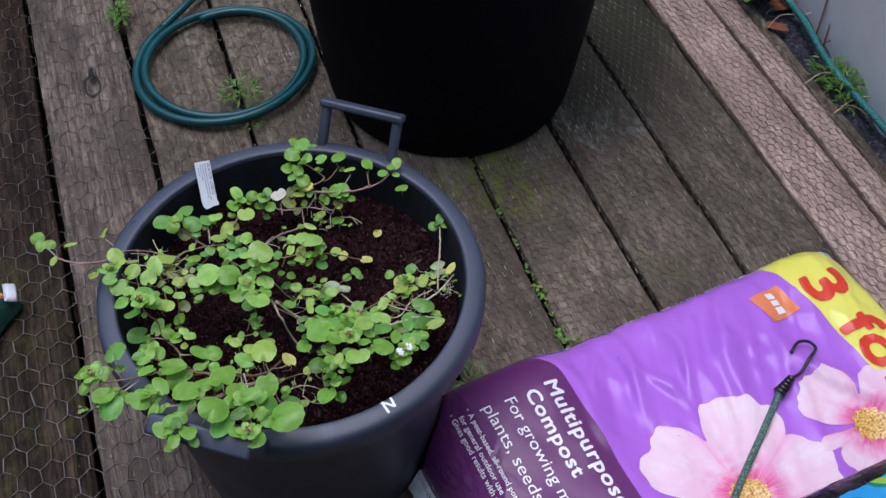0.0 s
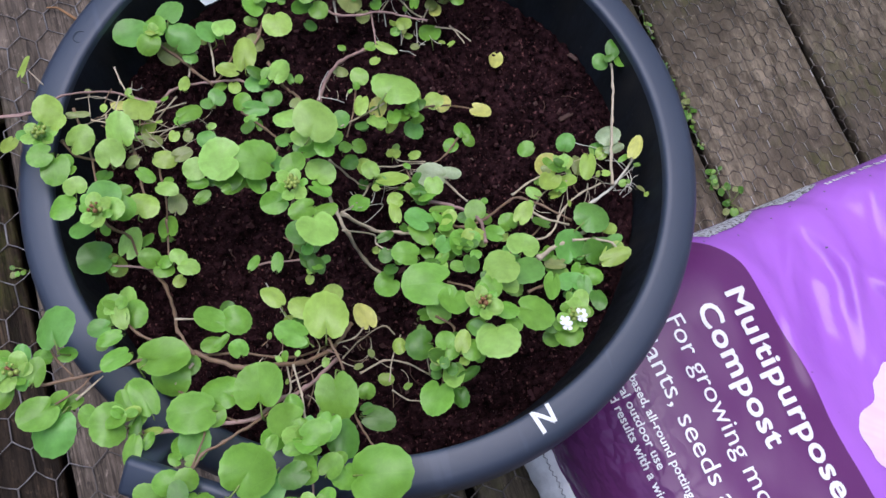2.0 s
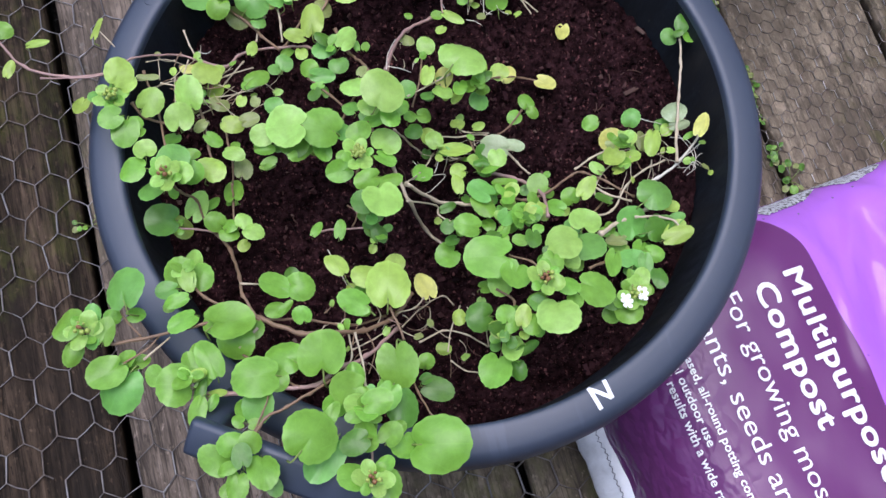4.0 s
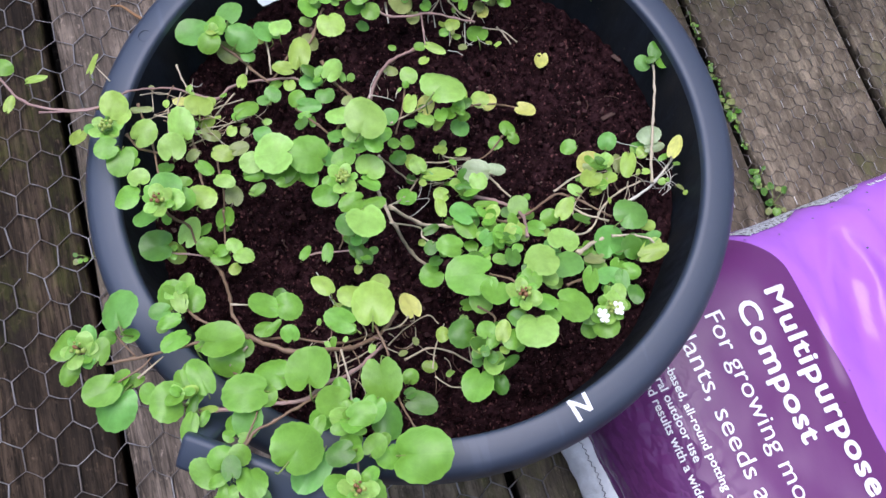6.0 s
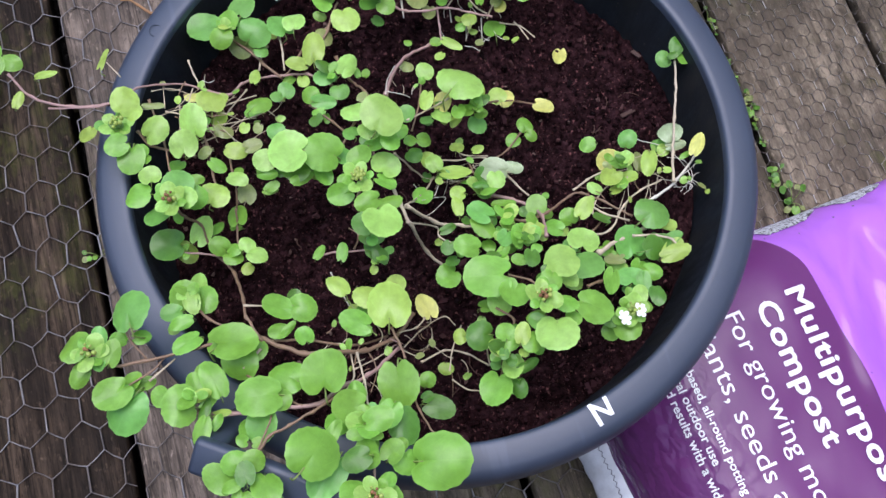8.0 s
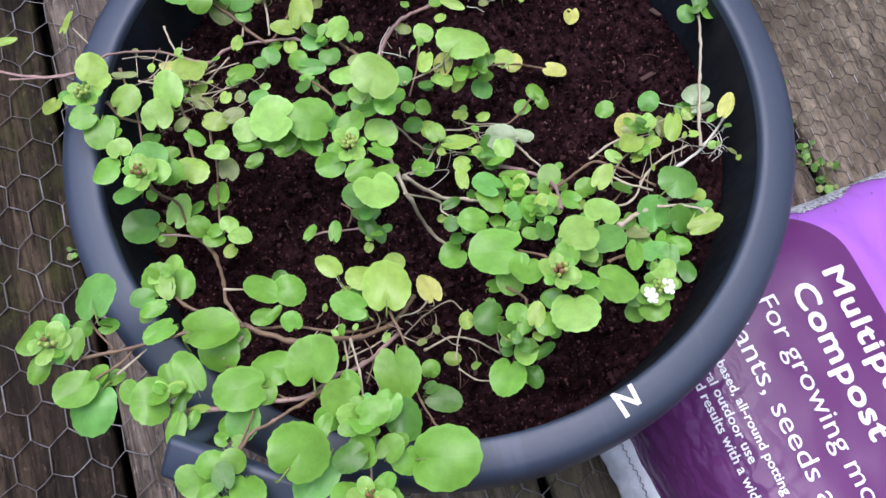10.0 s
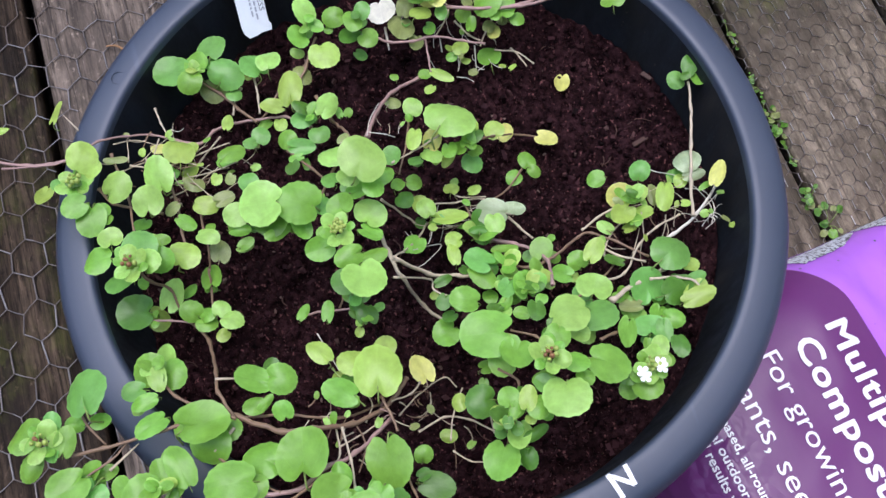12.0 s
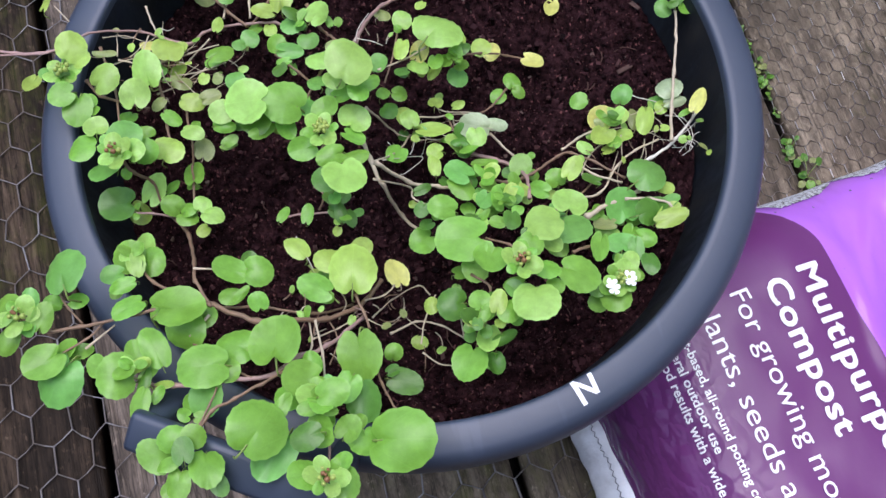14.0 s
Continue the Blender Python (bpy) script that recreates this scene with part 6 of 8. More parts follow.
leaf(plant, 0.0507, -0.1069, 0.3315, 0.0052, 0.0055, 289, "b")
leaf(plant, 0.0359, -0.1034, 0.3323, 0.0043, 0.0043, 111, "d")
leaf(plant, 0.0438, -0.1304, 0.3399, 0.0046, 0.0040, 292, "g")
leaf(plant, 0.0676, -0.1330, 0.3232, 0.0050, 0.0047, 323, "d")
leaf(plant, 0.0133, -0.1255, 0.3319, 0.0030, 0.0021, 96, "d")
leaf(plant, 0.0218, -0.1405, 0.3315, 0.0032, 0.0029, 325, "g")
buds(plant, 0.0284, -0.1187, 0.3570, 0.004, 10, 5)
tangle(plant, -0.0200, -0.1155, 0.2864, 0.0167, 7, "p", 55)
plant = cress(-0.180, -0.087, "watercress plant trailing over the rim of the tub")
stem(plant, 0.0011, "n", (-0.2058, -0.0862, 0.3550), (-0.1942, -0.0950, 0.3532), (-0.1803, -0.0964, 0.3515), (-0.1604, -0.0953, 0.3469), (-0.1469, -0.0954, 0.3467), (-0.1327, -0.0934, 0.3479), (-0.1192, -0.1004, 0.3474))
stem(plant, 0.0007, "n", (-0.1861, -0.0786, 0.3556), (-0.1839, -0.0863, 0.3528), (-0.1790, -0.0947, 0.3495))
stem(plant, 0.0007, "n", (-0.1993, -0.1089, 0.3491), (-0.1791, -0.1023, 0.3488), (-0.1693, -0.0953, 0.3472))
stem(plant, 0.0010, "n", (-0.1520, -0.0670, 0.3336), (-0.1445, -0.0804, 0.3429), (-0.1322, -0.0913, 0.3477))
stem(plant, 0.0006, "p", (-0.1804, -0.1061, 0.3468), (-0.1659, -0.0972, 0.3443))
leaf(plant, -0.1799, -0.0715, 0.3627, 0.0113, 0.0107, 79, "t")
leaf(plant, -0.2112, -0.0826, 0.3589, 0.0077, 0.0090, 164, "g")
leaf(plant, -0.1986, -0.0800, 0.3589, 0.0055, 0.0043, 70, "t")
leaf(plant, -0.1936, -0.0903, 0.3604, 0.0073, 0.0049, 65, "g")
leaf(plant, -0.2121, -0.0963, 0.3544, 0.0074, 0.0046, -125, "g")
leaf(plant, -0.2011, -0.0938, 0.3586, 0.0046, 0.0040, -81, "t")
leaf(plant, -0.1911, -0.0808, 0.3497, 0.0047, 0.0037, 154, "g")
leaf(plant, -0.1788, -0.0835, 0.3511, 0.0049, 0.0040, -6, "g")
leaf(plant, -0.1985, -0.1105, 0.3551, 0.0098, 0.0085, -159, "g")
leaf(plant, -0.1945, -0.1190, 0.3470, 0.0123, 0.0111, -131, "t")
leaf(plant, -0.1887, -0.1038, 0.3471, 0.0062, 0.0046, 27, "g")
leaf(plant, -0.1830, -0.1054, 0.3429, 0.0056, 0.0040, 5, "g")
leaf(plant, -0.1561, -0.0598, 0.3337, 0.0080, 0.0090, 97, "g")
leaf(plant, -0.1483, -0.0556, 0.3296, 0.0077, 0.0048, 64, "b")
leaf(plant, -0.1447, -0.0661, 0.3347, 0.0064, 0.0079, 5, "g")
leaf(plant, -0.1626, -0.0736, 0.3483, 0.0062, 0.0050, 174, "t")
leaf(plant, -0.1507, -0.0690, 0.3416, 0.0031, 0.0028, 49, "d")
leaf(plant, -0.1584, -0.0805, 0.3491, 0.0068, 0.0037, -175, "g")
leaf(plant, -0.1577, -0.0925, 0.3498, 0.0086, 0.0052, -159, "g")
leaf(plant, -0.1936, -0.1071, 0.3348, 0.0081, 0.0073, 86, "b")
leaf(plant, -0.1938, -0.1066, 0.3369, 0.0037, 0.0028, 209, "g")
leaf(plant, -0.1637, -0.0793, 0.3392, 0.0042, 0.0034, 259, "b")
buds(plant, -0.2037, -0.0880, 0.3630, 0.004, 7, 2)
plant = cress(-0.101, -0.142, "large bushy watercress plant leaning over the tub handle")
rosette(plant, -0.0780, -0.1617, 0.3690, 0.0085, 9, 4)
rosette(plant, -0.1588, -0.1230, 0.3570, 0.0072, 8, 6)
rosette(plant, -0.1520, -0.0624, 0.3400, 0.0085, 7, 9)
stem(plant, 0.0016, "n", (-0.1360, -0.0862, 0.3375), (-0.1200, -0.0973, 0.3374), (-0.1010, -0.1119, 0.3444), (-0.0865, -0.1156, 0.3446), (-0.0689, -0.1157, 0.3310), (-0.0537, -0.1113, 0.3213), (-0.0429, -0.1038, 0.3175), (-0.0369, -0.0972, 0.3127))
stem(plant, 0.0009, "n", (-0.1211, -0.0943, 0.3254), (-0.0970, -0.1020, 0.3304), (-0.0741, -0.1091, 0.3225), (-0.0541, -0.1050, 0.3092))
stem(plant, 0.0015, "r", (-0.1605, -0.1282, 0.3433), (-0.1451, -0.1326, 0.3432), (-0.1305, -0.1365, 0.3472), (-0.1157, -0.1394, 0.3515), (-0.0986, -0.1417, 0.3505), (-0.0851, -0.1349, 0.3468), (-0.0710, -0.1315, 0.3392), (-0.0503, -0.1168, 0.3228))
stem(plant, 0.0010, "n", (-0.1334, -0.1608, 0.3637), (-0.1264, -0.1538, 0.3619), (-0.1155, -0.1516, 0.3643), (-0.1032, -0.1472, 0.3612), (-0.0859, -0.1398, 0.3531))
stem(plant, 0.0007, "n", (-0.1426, -0.1695, 0.3630), (-0.1350, -0.1618, 0.3638), (-0.1274, -0.1509, 0.3605), (-0.1230, -0.1426, 0.3572))
stem(plant, 0.0009, "n", (-0.1324, -0.1140, 0.3410), (-0.1201, -0.1299, 0.3468), (-0.1071, -0.1411, 0.3522))
stem(plant, 0.0007, "p", (-0.1219, -0.1034, 0.3437), (-0.1328, -0.1116, 0.3443))
stem(plant, 0.0007, "p", (-0.0736, -0.1181, 0.3402), (-0.0738, -0.1349, 0.3435), (-0.0749, -0.1475, 0.3455), (-0.0762, -0.1586, 0.3488))
stem(plant, 0.0006, "p", (-0.0768, -0.1123, 0.3319), (-0.0782, -0.1286, 0.3363), (-0.0848, -0.1368, 0.3387))
stem(plant, 0.0005, "n", (-0.0683, -0.1128, 0.3274), (-0.0657, -0.1276, 0.3306), (-0.0719, -0.1402, 0.3369))
stem(plant, 0.0004, "p", (-0.0627, -0.1153, 0.3244), (-0.0575, -0.1071, 0.3198), (-0.0588, -0.0997, 0.3192))
stem(plant, 0.0005, "p", (-0.0774, -0.1255, 0.3358), (-0.0640, -0.1196, 0.3233), (-0.0530, -0.1141, 0.3159))
stem(plant, 0.0009, "n", (-0.0521, -0.1062, 0.3285), (-0.0501, -0.1167, 0.3284), (-0.0494, -0.1256, 0.3296))
stem(plant, 0.0007, "n", (-0.0500, -0.1394, 0.3334), (-0.0502, -0.1570, 0.3417), (-0.0469, -0.1721, 0.3512))
stem(plant, 0.0006, "y", (-0.0707, -0.0855, 0.3284), (-0.0679, -0.0930, 0.3279), (-0.0650, -0.1006, 0.3280), (-0.0608, -0.1087, 0.3285))
stem(plant, 0.0006, "p", (-0.0311, -0.1003, 0.3086), (-0.0378, -0.1065, 0.3157), (-0.0481, -0.1086, 0.3214))
stem(plant, 0.0009, "r", (-0.0762, -0.1582, 0.3468), (-0.0789, -0.1745, 0.3498), (-0.0825, -0.1909, 0.3487))
stem(plant, 0.0005, "p", (-0.0459, -0.1099, 0.2936), (-0.0331, -0.1008, 0.2861), (-0.0166, -0.0927, 0.2740), (-0.0123, -0.1017, 0.2811))
stem(plant, 0.0003, "w", (-0.0757, -0.0487, 0.2778), (-0.0688, -0.0764, 0.2763))
leaf(plant, -0.1325, -0.0990, 0.3539, 0.0121, 0.0112, 5, "g")
leaf(plant, -0.1432, -0.0966, 0.3473, 0.0055, 0.0061, 174, "g")
leaf(plant, -0.1336, -0.1081, 0.3440, 0.0098, 0.0092, -84, "g")
leaf(plant, -0.1081, -0.0826, 0.3423, 0.0090, 0.0068, 153, "g")
leaf(plant, -0.0953, -0.0861, 0.3388, 0.0081, 0.0071, -27, "g")
leaf(plant, -0.0745, -0.0782, 0.3373, 0.0075, 0.0050, 118, "y")
leaf(plant, -0.0605, -0.0866, 0.3310, 0.0082, 0.0069, 143, "y")
leaf(plant, -0.0499, -0.0946, 0.3348, 0.0131, 0.0118, 75, "y")
leaf(plant, -0.0283, -0.0929, 0.3069, 0.0082, 0.0059, 98, "Y")
leaf(plant, -0.0707, -0.1000, 0.3358, 0.0093, 0.0065, 153, "g")
leaf(plant, -0.0685, -0.1024, 0.3316, 0.0081, 0.0044, -47, "g")
leaf(plant, -0.0982, -0.1012, 0.3401, 0.0049, 0.0052, 95, "g")
leaf(plant, -0.1117, -0.0945, 0.3362, 0.0056, 0.0043, -175, "g")
leaf(plant, -0.1058, -0.0946, 0.3363, 0.0056, 0.0022, 31, "g")
leaf(plant, -0.0926, -0.1284, 0.3619, 0.0131, 0.0119, 81, "g")
leaf(plant, -0.1122, -0.1236, 0.3498, 0.0099, 0.0093, 144, "g")
leaf(plant, -0.1669, -0.1248, 0.3548, 0.0093, 0.0102, 164, "g")
leaf(plant, -0.1764, -0.1155, 0.3487, 0.0055, 0.0049, 107, "g")
leaf(plant, -0.1575, -0.1155, 0.3518, 0.0075, 0.0045, 97, "g")
leaf(plant, -0.1475, -0.1162, 0.3554, 0.0108, 0.0060, 102, "g")
leaf(plant, -0.1555, -0.1307, 0.3513, 0.0078, 0.0030, 68, "d")
leaf(plant, -0.1525, -0.1261, 0.3511, 0.0054, 0.0027, 26, "g")
leaf(plant, -0.1587, -0.1414, 0.3539, 0.0089, 0.0045, -117, "g")
leaf(plant, -0.1508, -0.1368, 0.3491, 0.0048, 0.0024, 47, "g")
leaf(plant, -0.1276, -0.1321, 0.3592, 0.0123, 0.0100, 174, "g")
leaf(plant, -0.1296, -0.1464, 0.3540, 0.0097, 0.0082, -113, "t")
leaf(plant, -0.1173, -0.1356, 0.3547, 0.0059, 0.0059, -46, "g")
leaf(plant, -0.0568, -0.1424, 0.3451, 0.0125, 0.0107, -96, "g")
leaf(plant, -0.0661, -0.1581, 0.3573, 0.0073, 0.0064, -125, "g")
leaf(plant, -0.0844, -0.1511, 0.3648, 0.0098, 0.0092, -176, "g")
leaf(plant, -0.0603, -0.1643, 0.3497, 0.0103, 0.0082, -96, "d")
leaf(plant, -0.0788, -0.1417, 0.3546, 0.0059, 0.0041, 104, "g")
leaf(plant, -0.0405, -0.1392, 0.3267, 0.0046, 0.0043, 64, "g")
leaf(plant, -0.0431, -0.1493, 0.3319, 0.0037, 0.0034, 14, "d")
leaf(plant, -0.0385, -0.1563, 0.3313, 0.0091, 0.0064, -26, "d")
leaf(plant, -0.0761, -0.1618, 0.3648, 0.0040, 0.0034, 65, "d")
leaf(plant, -0.0734, -0.1529, 0.3610, 0.0026, 0.0023, 75, "t")
leaf(plant, -0.0843, -0.1654, 0.3704, 0.0056, 0.0034, 174, "g")
leaf(plant, -0.0762, -0.1682, 0.3679, 0.0026, 0.0045, -105, "g")
leaf(plant, -0.0236, -0.1228, 0.2681, 0.0038, 0.0045, -106, "y")
leaf(plant, -0.0125, -0.1081, 0.2846, 0.0020, 0.0017, 4, "y")
leaf(plant, -0.1061, -0.1700, 0.3788, 0.0131, 0.0125, 46, "g")
leaf(plant, -0.1035, -0.1814, 0.3661, 0.0128, 0.0085, -135, "t")
leaf(plant, -0.0877, -0.1781, 0.3732, 0.0073, 0.0062, -176, "d")
leaf(plant, -0.0817, -0.1738, 0.3645, 0.0074, 0.0057, 85, "g")
leaf(plant, -0.0692, -0.1764, 0.3614, 0.0066, 0.0057, 44, "g")
leaf(plant, -0.0637, -0.1832, 0.3544, 0.0064, 0.0078, -96, "g")
leaf(plant, -0.0469, -0.1880, 0.3619, 0.0151, 0.0140, -16, "g")
leaf(plant, -0.0927, -0.1928, 0.3680, 0.0076, 0.0076, 173, "g")
leaf(plant, -0.0760, -0.1905, 0.3607, 0.0063, 0.0043, 44, "g")
leaf(plant, -0.0791, -0.1995, 0.3582, 0.0097, 0.0086, -75, "g")
leaf(plant, -0.0825, -0.1931, 0.3648, 0.0023, 0.0023, 75, "y")
leaf(plant, -0.1544, -0.1671, 0.3645, 0.0087, 0.0063, 130, "g")
leaf(plant, -0.1444, -0.1626, 0.3679, 0.0057, 0.0069, 97, "g")
leaf(plant, -0.1349, -0.1643, 0.3698, 0.0051, 0.0057, 57, "g")
leaf(plant, -0.1400, -0.1698, 0.3733, 0.0062, 0.0048, 87, "d")
leaf(plant, -0.1480, -0.1738, 0.3690, 0.0051, 0.0034, -176, "g")
leaf(plant, -0.1458, -0.1830, 0.3663, 0.0068, 0.0057, -113, "g")
leaf(plant, -0.1322, -0.1796, 0.3689, 0.0096, 0.0071, -93, "g")
leaf(plant, -0.1404, -0.1503, 0.3536, 0.0035, 0.0032, 154, "g")
leaf(plant, -0.1322, -0.1544, 0.3584, 0.0032, 0.0029, -6, "g")
leaf(plant, -0.0961, -0.1629, 0.3705, 0.0085, 0.0034, 45, "g")
leaf(plant, -0.1240, -0.1029, 0.3407, 0.0061, 0.0057, 336, "g")
leaf(plant, -0.1381, -0.0988, 0.3316, 0.0062, 0.0058, 116, "g")
leaf(plant, -0.0652, -0.0920, 0.3243, 0.0038, 0.0032, 229, "d")
leaf(plant, -0.0429, -0.0818, 0.3261, 0.0061, 0.0055, 61, "y")
leaf(plant, -0.0660, -0.0936, 0.3272, 0.0051, 0.0035, 54, "d")
leaf(plant, -0.1556, -0.1075, 0.3423, 0.0050, 0.0030, 77, "g")
leaf(plant, -0.1478, -0.1321, 0.3452, 0.0052, 0.0020, 350, "y")
leaf(plant, -0.1625, -0.1489, 0.3458, 0.0050, 0.0025, 243, "g")
leaf(plant, -0.1365, -0.1423, 0.3421, 0.0065, 0.0055, 149, "g")
leaf(plant, -0.0643, -0.1508, 0.3376, 0.0071, 0.0061, 228, "g")
leaf(plant, -0.0932, -0.1562, 0.3581, 0.0064, 0.0060, 210, "g")
leaf(plant, -0.0809, -0.1791, 0.3657, 0.0050, 0.0042, 352, "g")
leaf(plant, -0.0775, -0.1695, 0.3516, 0.0036, 0.0028, 46, "g")
leaf(plant, -0.0643, -0.1734, 0.3533, 0.0040, 0.0035, 32, "g")
leaf(plant, -0.0799, -0.1956, 0.3498, 0.0033, 0.0022, 233, "g")
leaf(plant, -0.1518, -0.1822, 0.3564, 0.0044, 0.0037, 172, "g")
leaf(plant, -0.1294, -0.1867, 0.3617, 0.0056, 0.0041, 291, "t")
leaf(plant, -0.0983, -0.1722, 0.3608, 0.0053, 0.0021, 257, "g")
buds(plant, -0.0830, -0.1962, 0.3720, 0.004, 8, 4)
tangle(plant, -0.0700, -0.1192, 0.3281, 0.0140, 7, "n", 68)
tangle(plant, -0.0593, -0.1140, 0.3221, 0.0126, 5, "r", 32)
tangle(plant, -0.0413, -0.1063, 0.3008, 0.0098, 5, "p", 93)
tangle(plant, -0.0859, -0.1105, 0.3373, 0.0123, 5, "n", 57)
plant = cress(0.042, 0.120, "watercress plant with thin stems and a white leaf")
stem(plant, 0.0010, "n", (-0.0465, 0.0928, 0.3000), (-0.0390, 0.1024, 0.3000), (-0.0325, 0.1145, 0.3000), (-0.0274, 0.1211, 0.3000))
stem(plant, 0.0010, "r", (0.0050, 0.1139, 0.2960), (0.0135, 0.1067, 0.2960), (0.0265, 0.1035, 0.2960), (0.0402, 0.1025, 0.2960), (0.0552, 0.0941, 0.2960), (0.0671, 0.0876, 0.2960))
stem(plant, 0.0007, "w", (0.0145, 0.1214, 0.2900), (0.0121, 0.1054, 0.2900))
stem(plant, 0.0011, "r", (0.1161, 0.1078, 0.3000), (0.0974, 0.1052, 0.3000), (0.0774, 0.1089, 0.3000), (0.0519, 0.1177, 0.3000), (0.0400, 0.1252, 0.3000))
stem(plant, 0.0006, "p", (0.0757, 0.0950, 0.2750), (0.0882, 0.0886, 0.2750), (0.0955, 0.0779, 0.2750))
stem(plant, 0.0006, "p", (0.0405, 0.1035, 0.2920), (0.0544, 0.1202, 0.2920), (0.0519, 0.1296, 0.2920))
stem(plant, 0.0007, "p", (0.0566, 0.1154, 0.2860), (0.0617, 0.1032, 0.2860), (0.0670, 0.0973, 0.2860))
stem(plant, 0.0007, "p", (0.0807, 0.1115, 0.2840), (0.0726, 0.1033, 0.2840), (0.0663, 0.0948, 0.2840))
stem(plant, 0.0004, "w", (0.0551, 0.1043, 0.2720), (0.0515, 0.0905, 0.2720))
stem(plant, 0.0004, "w", (0.0657, 0.1031, 0.2720), (0.0614, 0.0875, 0.2720))
stem(plant, 0.0004, "w", (0.0444, 0.1027, 0.2760), (0.0460, 0.1129, 0.2760))
stem(plant, 0.0013, "r", (0.0461, 0.1143, 0.3080), (0.0623, 0.1072, 0.3080), (0.0887, 0.0995, 0.3080), (0.1117, 0.0983, 0.3080), (0.1290, 0.1037, 0.3080), (0.1424, 0.1134, 0.3080))
stem(plant, 0.0012, "n", (0.0370, 0.1293, 0.3120), (0.0469, 0.1174, 0.3120), (0.0661, 0.1223, 0.3120), (0.0635, 0.1325, 0.3120), (0.0526, 0.1515, 0.3120))
stem(plant, 0.0010, "n", (0.1155, 0.1180, 0.3120), (0.1108, 0.0955, 0.3120))
stem(plant, 0.0009, "n", (0.0884, 0.1379, 0.3100), (0.0746, 0.1250, 0.3100), (0.0657, 0.1207, 0.3100))
stem(plant, 0.0007, "p", (0.0971, 0.1246, 0.3060), (0.0870, 0.1122, 0.3060))
leaf(plant, -0.0303, 0.1336, 0.3120, 0.0085, 0.0061, 101, "b")
leaf(plant, -0.0384, 0.1198, 0.3080, 0.0061, 0.0078, 175, "g")
leaf(plant, -0.0261, 0.1205, 0.3120, 0.0047, 0.0040, -51, "g")
leaf(plant, -0.0287, 0.1245, 0.3160, 0.0034, 0.0030, 49, "g")
leaf(plant, -0.0327, 0.1220, 0.3110, 0.0041, 0.0034, -162, "g")
leaf(plant, -0.0195, 0.1198, 0.3060, 0.0027, 0.0027, -51, "g")
leaf(plant, -0.0152, 0.1239, 0.3110, 0.0068, 0.0058, 175, "g")
leaf(plant, -0.0050, 0.1164, 0.3130, 0.0067, 0.0057, -105, "g")
leaf(plant, 0.0019, 0.1198, 0.3160, 0.0054, 0.0047, 48, "t")
leaf(plant, -0.0089, 0.1138, 0.3040, 0.0075, 0.0051, -152, "d")
leaf(plant, 0.0016, 0.1081, 0.3040, 0.0061, 0.0057, -51, "g")
leaf(plant, -0.0027, 0.1177, 0.3170, 0.0030, 0.0027, 75, "d")
leaf(plant, 0.0139, 0.1262, 0.3000, 0.0104, 0.0086, -97, "w")
leaf(plant, 0.0222, 0.1125, 0.2980, 0.0076, 0.0082, -115, "o")
leaf(plant, 0.0282, 0.1229, 0.3040, 0.0069, 0.0048, 57, "o")
leaf(plant, 0.0351, 0.1129, 0.3080, 0.0061, 0.0065, 28, "y")
leaf(plant, 0.0286, 0.1039, 0.2920, 0.0052, 0.0045, -115, "o")
leaf(plant, 0.0747, 0.1071, 0.3070, 0.0092, 0.0082, -134, "g")
leaf(plant, 0.0758, 0.0973, 0.2900, 0.0049, 0.0042, -91, "Y")
leaf(plant, 0.0742, 0.1014, 0.2920, 0.0049, 0.0035, 46, "o")
leaf(plant, 0.0834, 0.1042, 0.2900, 0.0035, 0.0035, 6, "o")
leaf(plant, 0.0537, 0.1001, 0.2800, 0.0042, 0.0035, 81, "y")
leaf(plant, 0.0453, 0.1188, 0.3080, 0.0082, 0.0041, -5, "Y")
leaf(plant, 0.0618, 0.1151, 0.2900, 0.0049, 0.0049, -124, "g")
leaf(plant, 0.0635, 0.1040, 0.2960, 0.0055, 0.0031, 64, "g")
leaf(plant, 0.0451, 0.1678, 0.3340, 0.0061, 0.0051, 110, "g")
leaf(plant, 0.0529, 0.1573, 0.3380, 0.0086, 0.0086, 52, "g")
leaf(plant, 0.0634, 0.1566, 0.3320, 0.0056, 0.0046, -1, "g")
leaf(plant, 0.0387, 0.1492, 0.3340, 0.0091, 0.0081, 166, "g")
leaf(plant, 0.0528, 0.1403, 0.3320, 0.0070, 0.0060, -50, "g")
leaf(plant, 0.0691, 0.1384, 0.3280, 0.0066, 0.0051, -1, "g")
leaf(plant, 0.0284, 0.1360, 0.3280, 0.0060, 0.0075, -169, "g")
leaf(plant, 0.0395, 0.1273, 0.3300, 0.0070, 0.0060, -95, "g")
leaf(plant, 0.0322, 0.1250, 0.3240, 0.0060, 0.0045, -147, "g")
leaf(plant, 0.0459, 0.1324, 0.3360, 0.0045, 0.0045, 52, "d")
leaf(plant, 0.0424, 0.1190, 0.3220, 0.0085, 0.0070, -120, "g")
leaf(plant, 0.0459, 0.1152, 0.3160, 0.0080, 0.0060, -87, "Y")
leaf(plant, 0.0890, 0.1411, 0.3220, 0.0082, 0.0082, 59, "g")
leaf(plant, 0.0966, 0.1240, 0.3160, 0.0030, 0.0066, 75, "y")
leaf(plant, 0.1170, 0.1246, 0.3180, 0.0087, 0.0061, 91, "g")
leaf(plant, 0.1467, 0.1078, 0.3260, 0.0076, 0.0050, 49, "b")
leaf(plant, 0.1383, 0.1041, 0.3260, 0.0045, 0.0040, 99, "g")
leaf(plant, 0.1285, 0.1029, 0.3200, 0.0055, 0.0055, -170, "g")
leaf(plant, 0.1422, 0.0964, 0.3200, 0.0045, 0.0030, -50, "g")
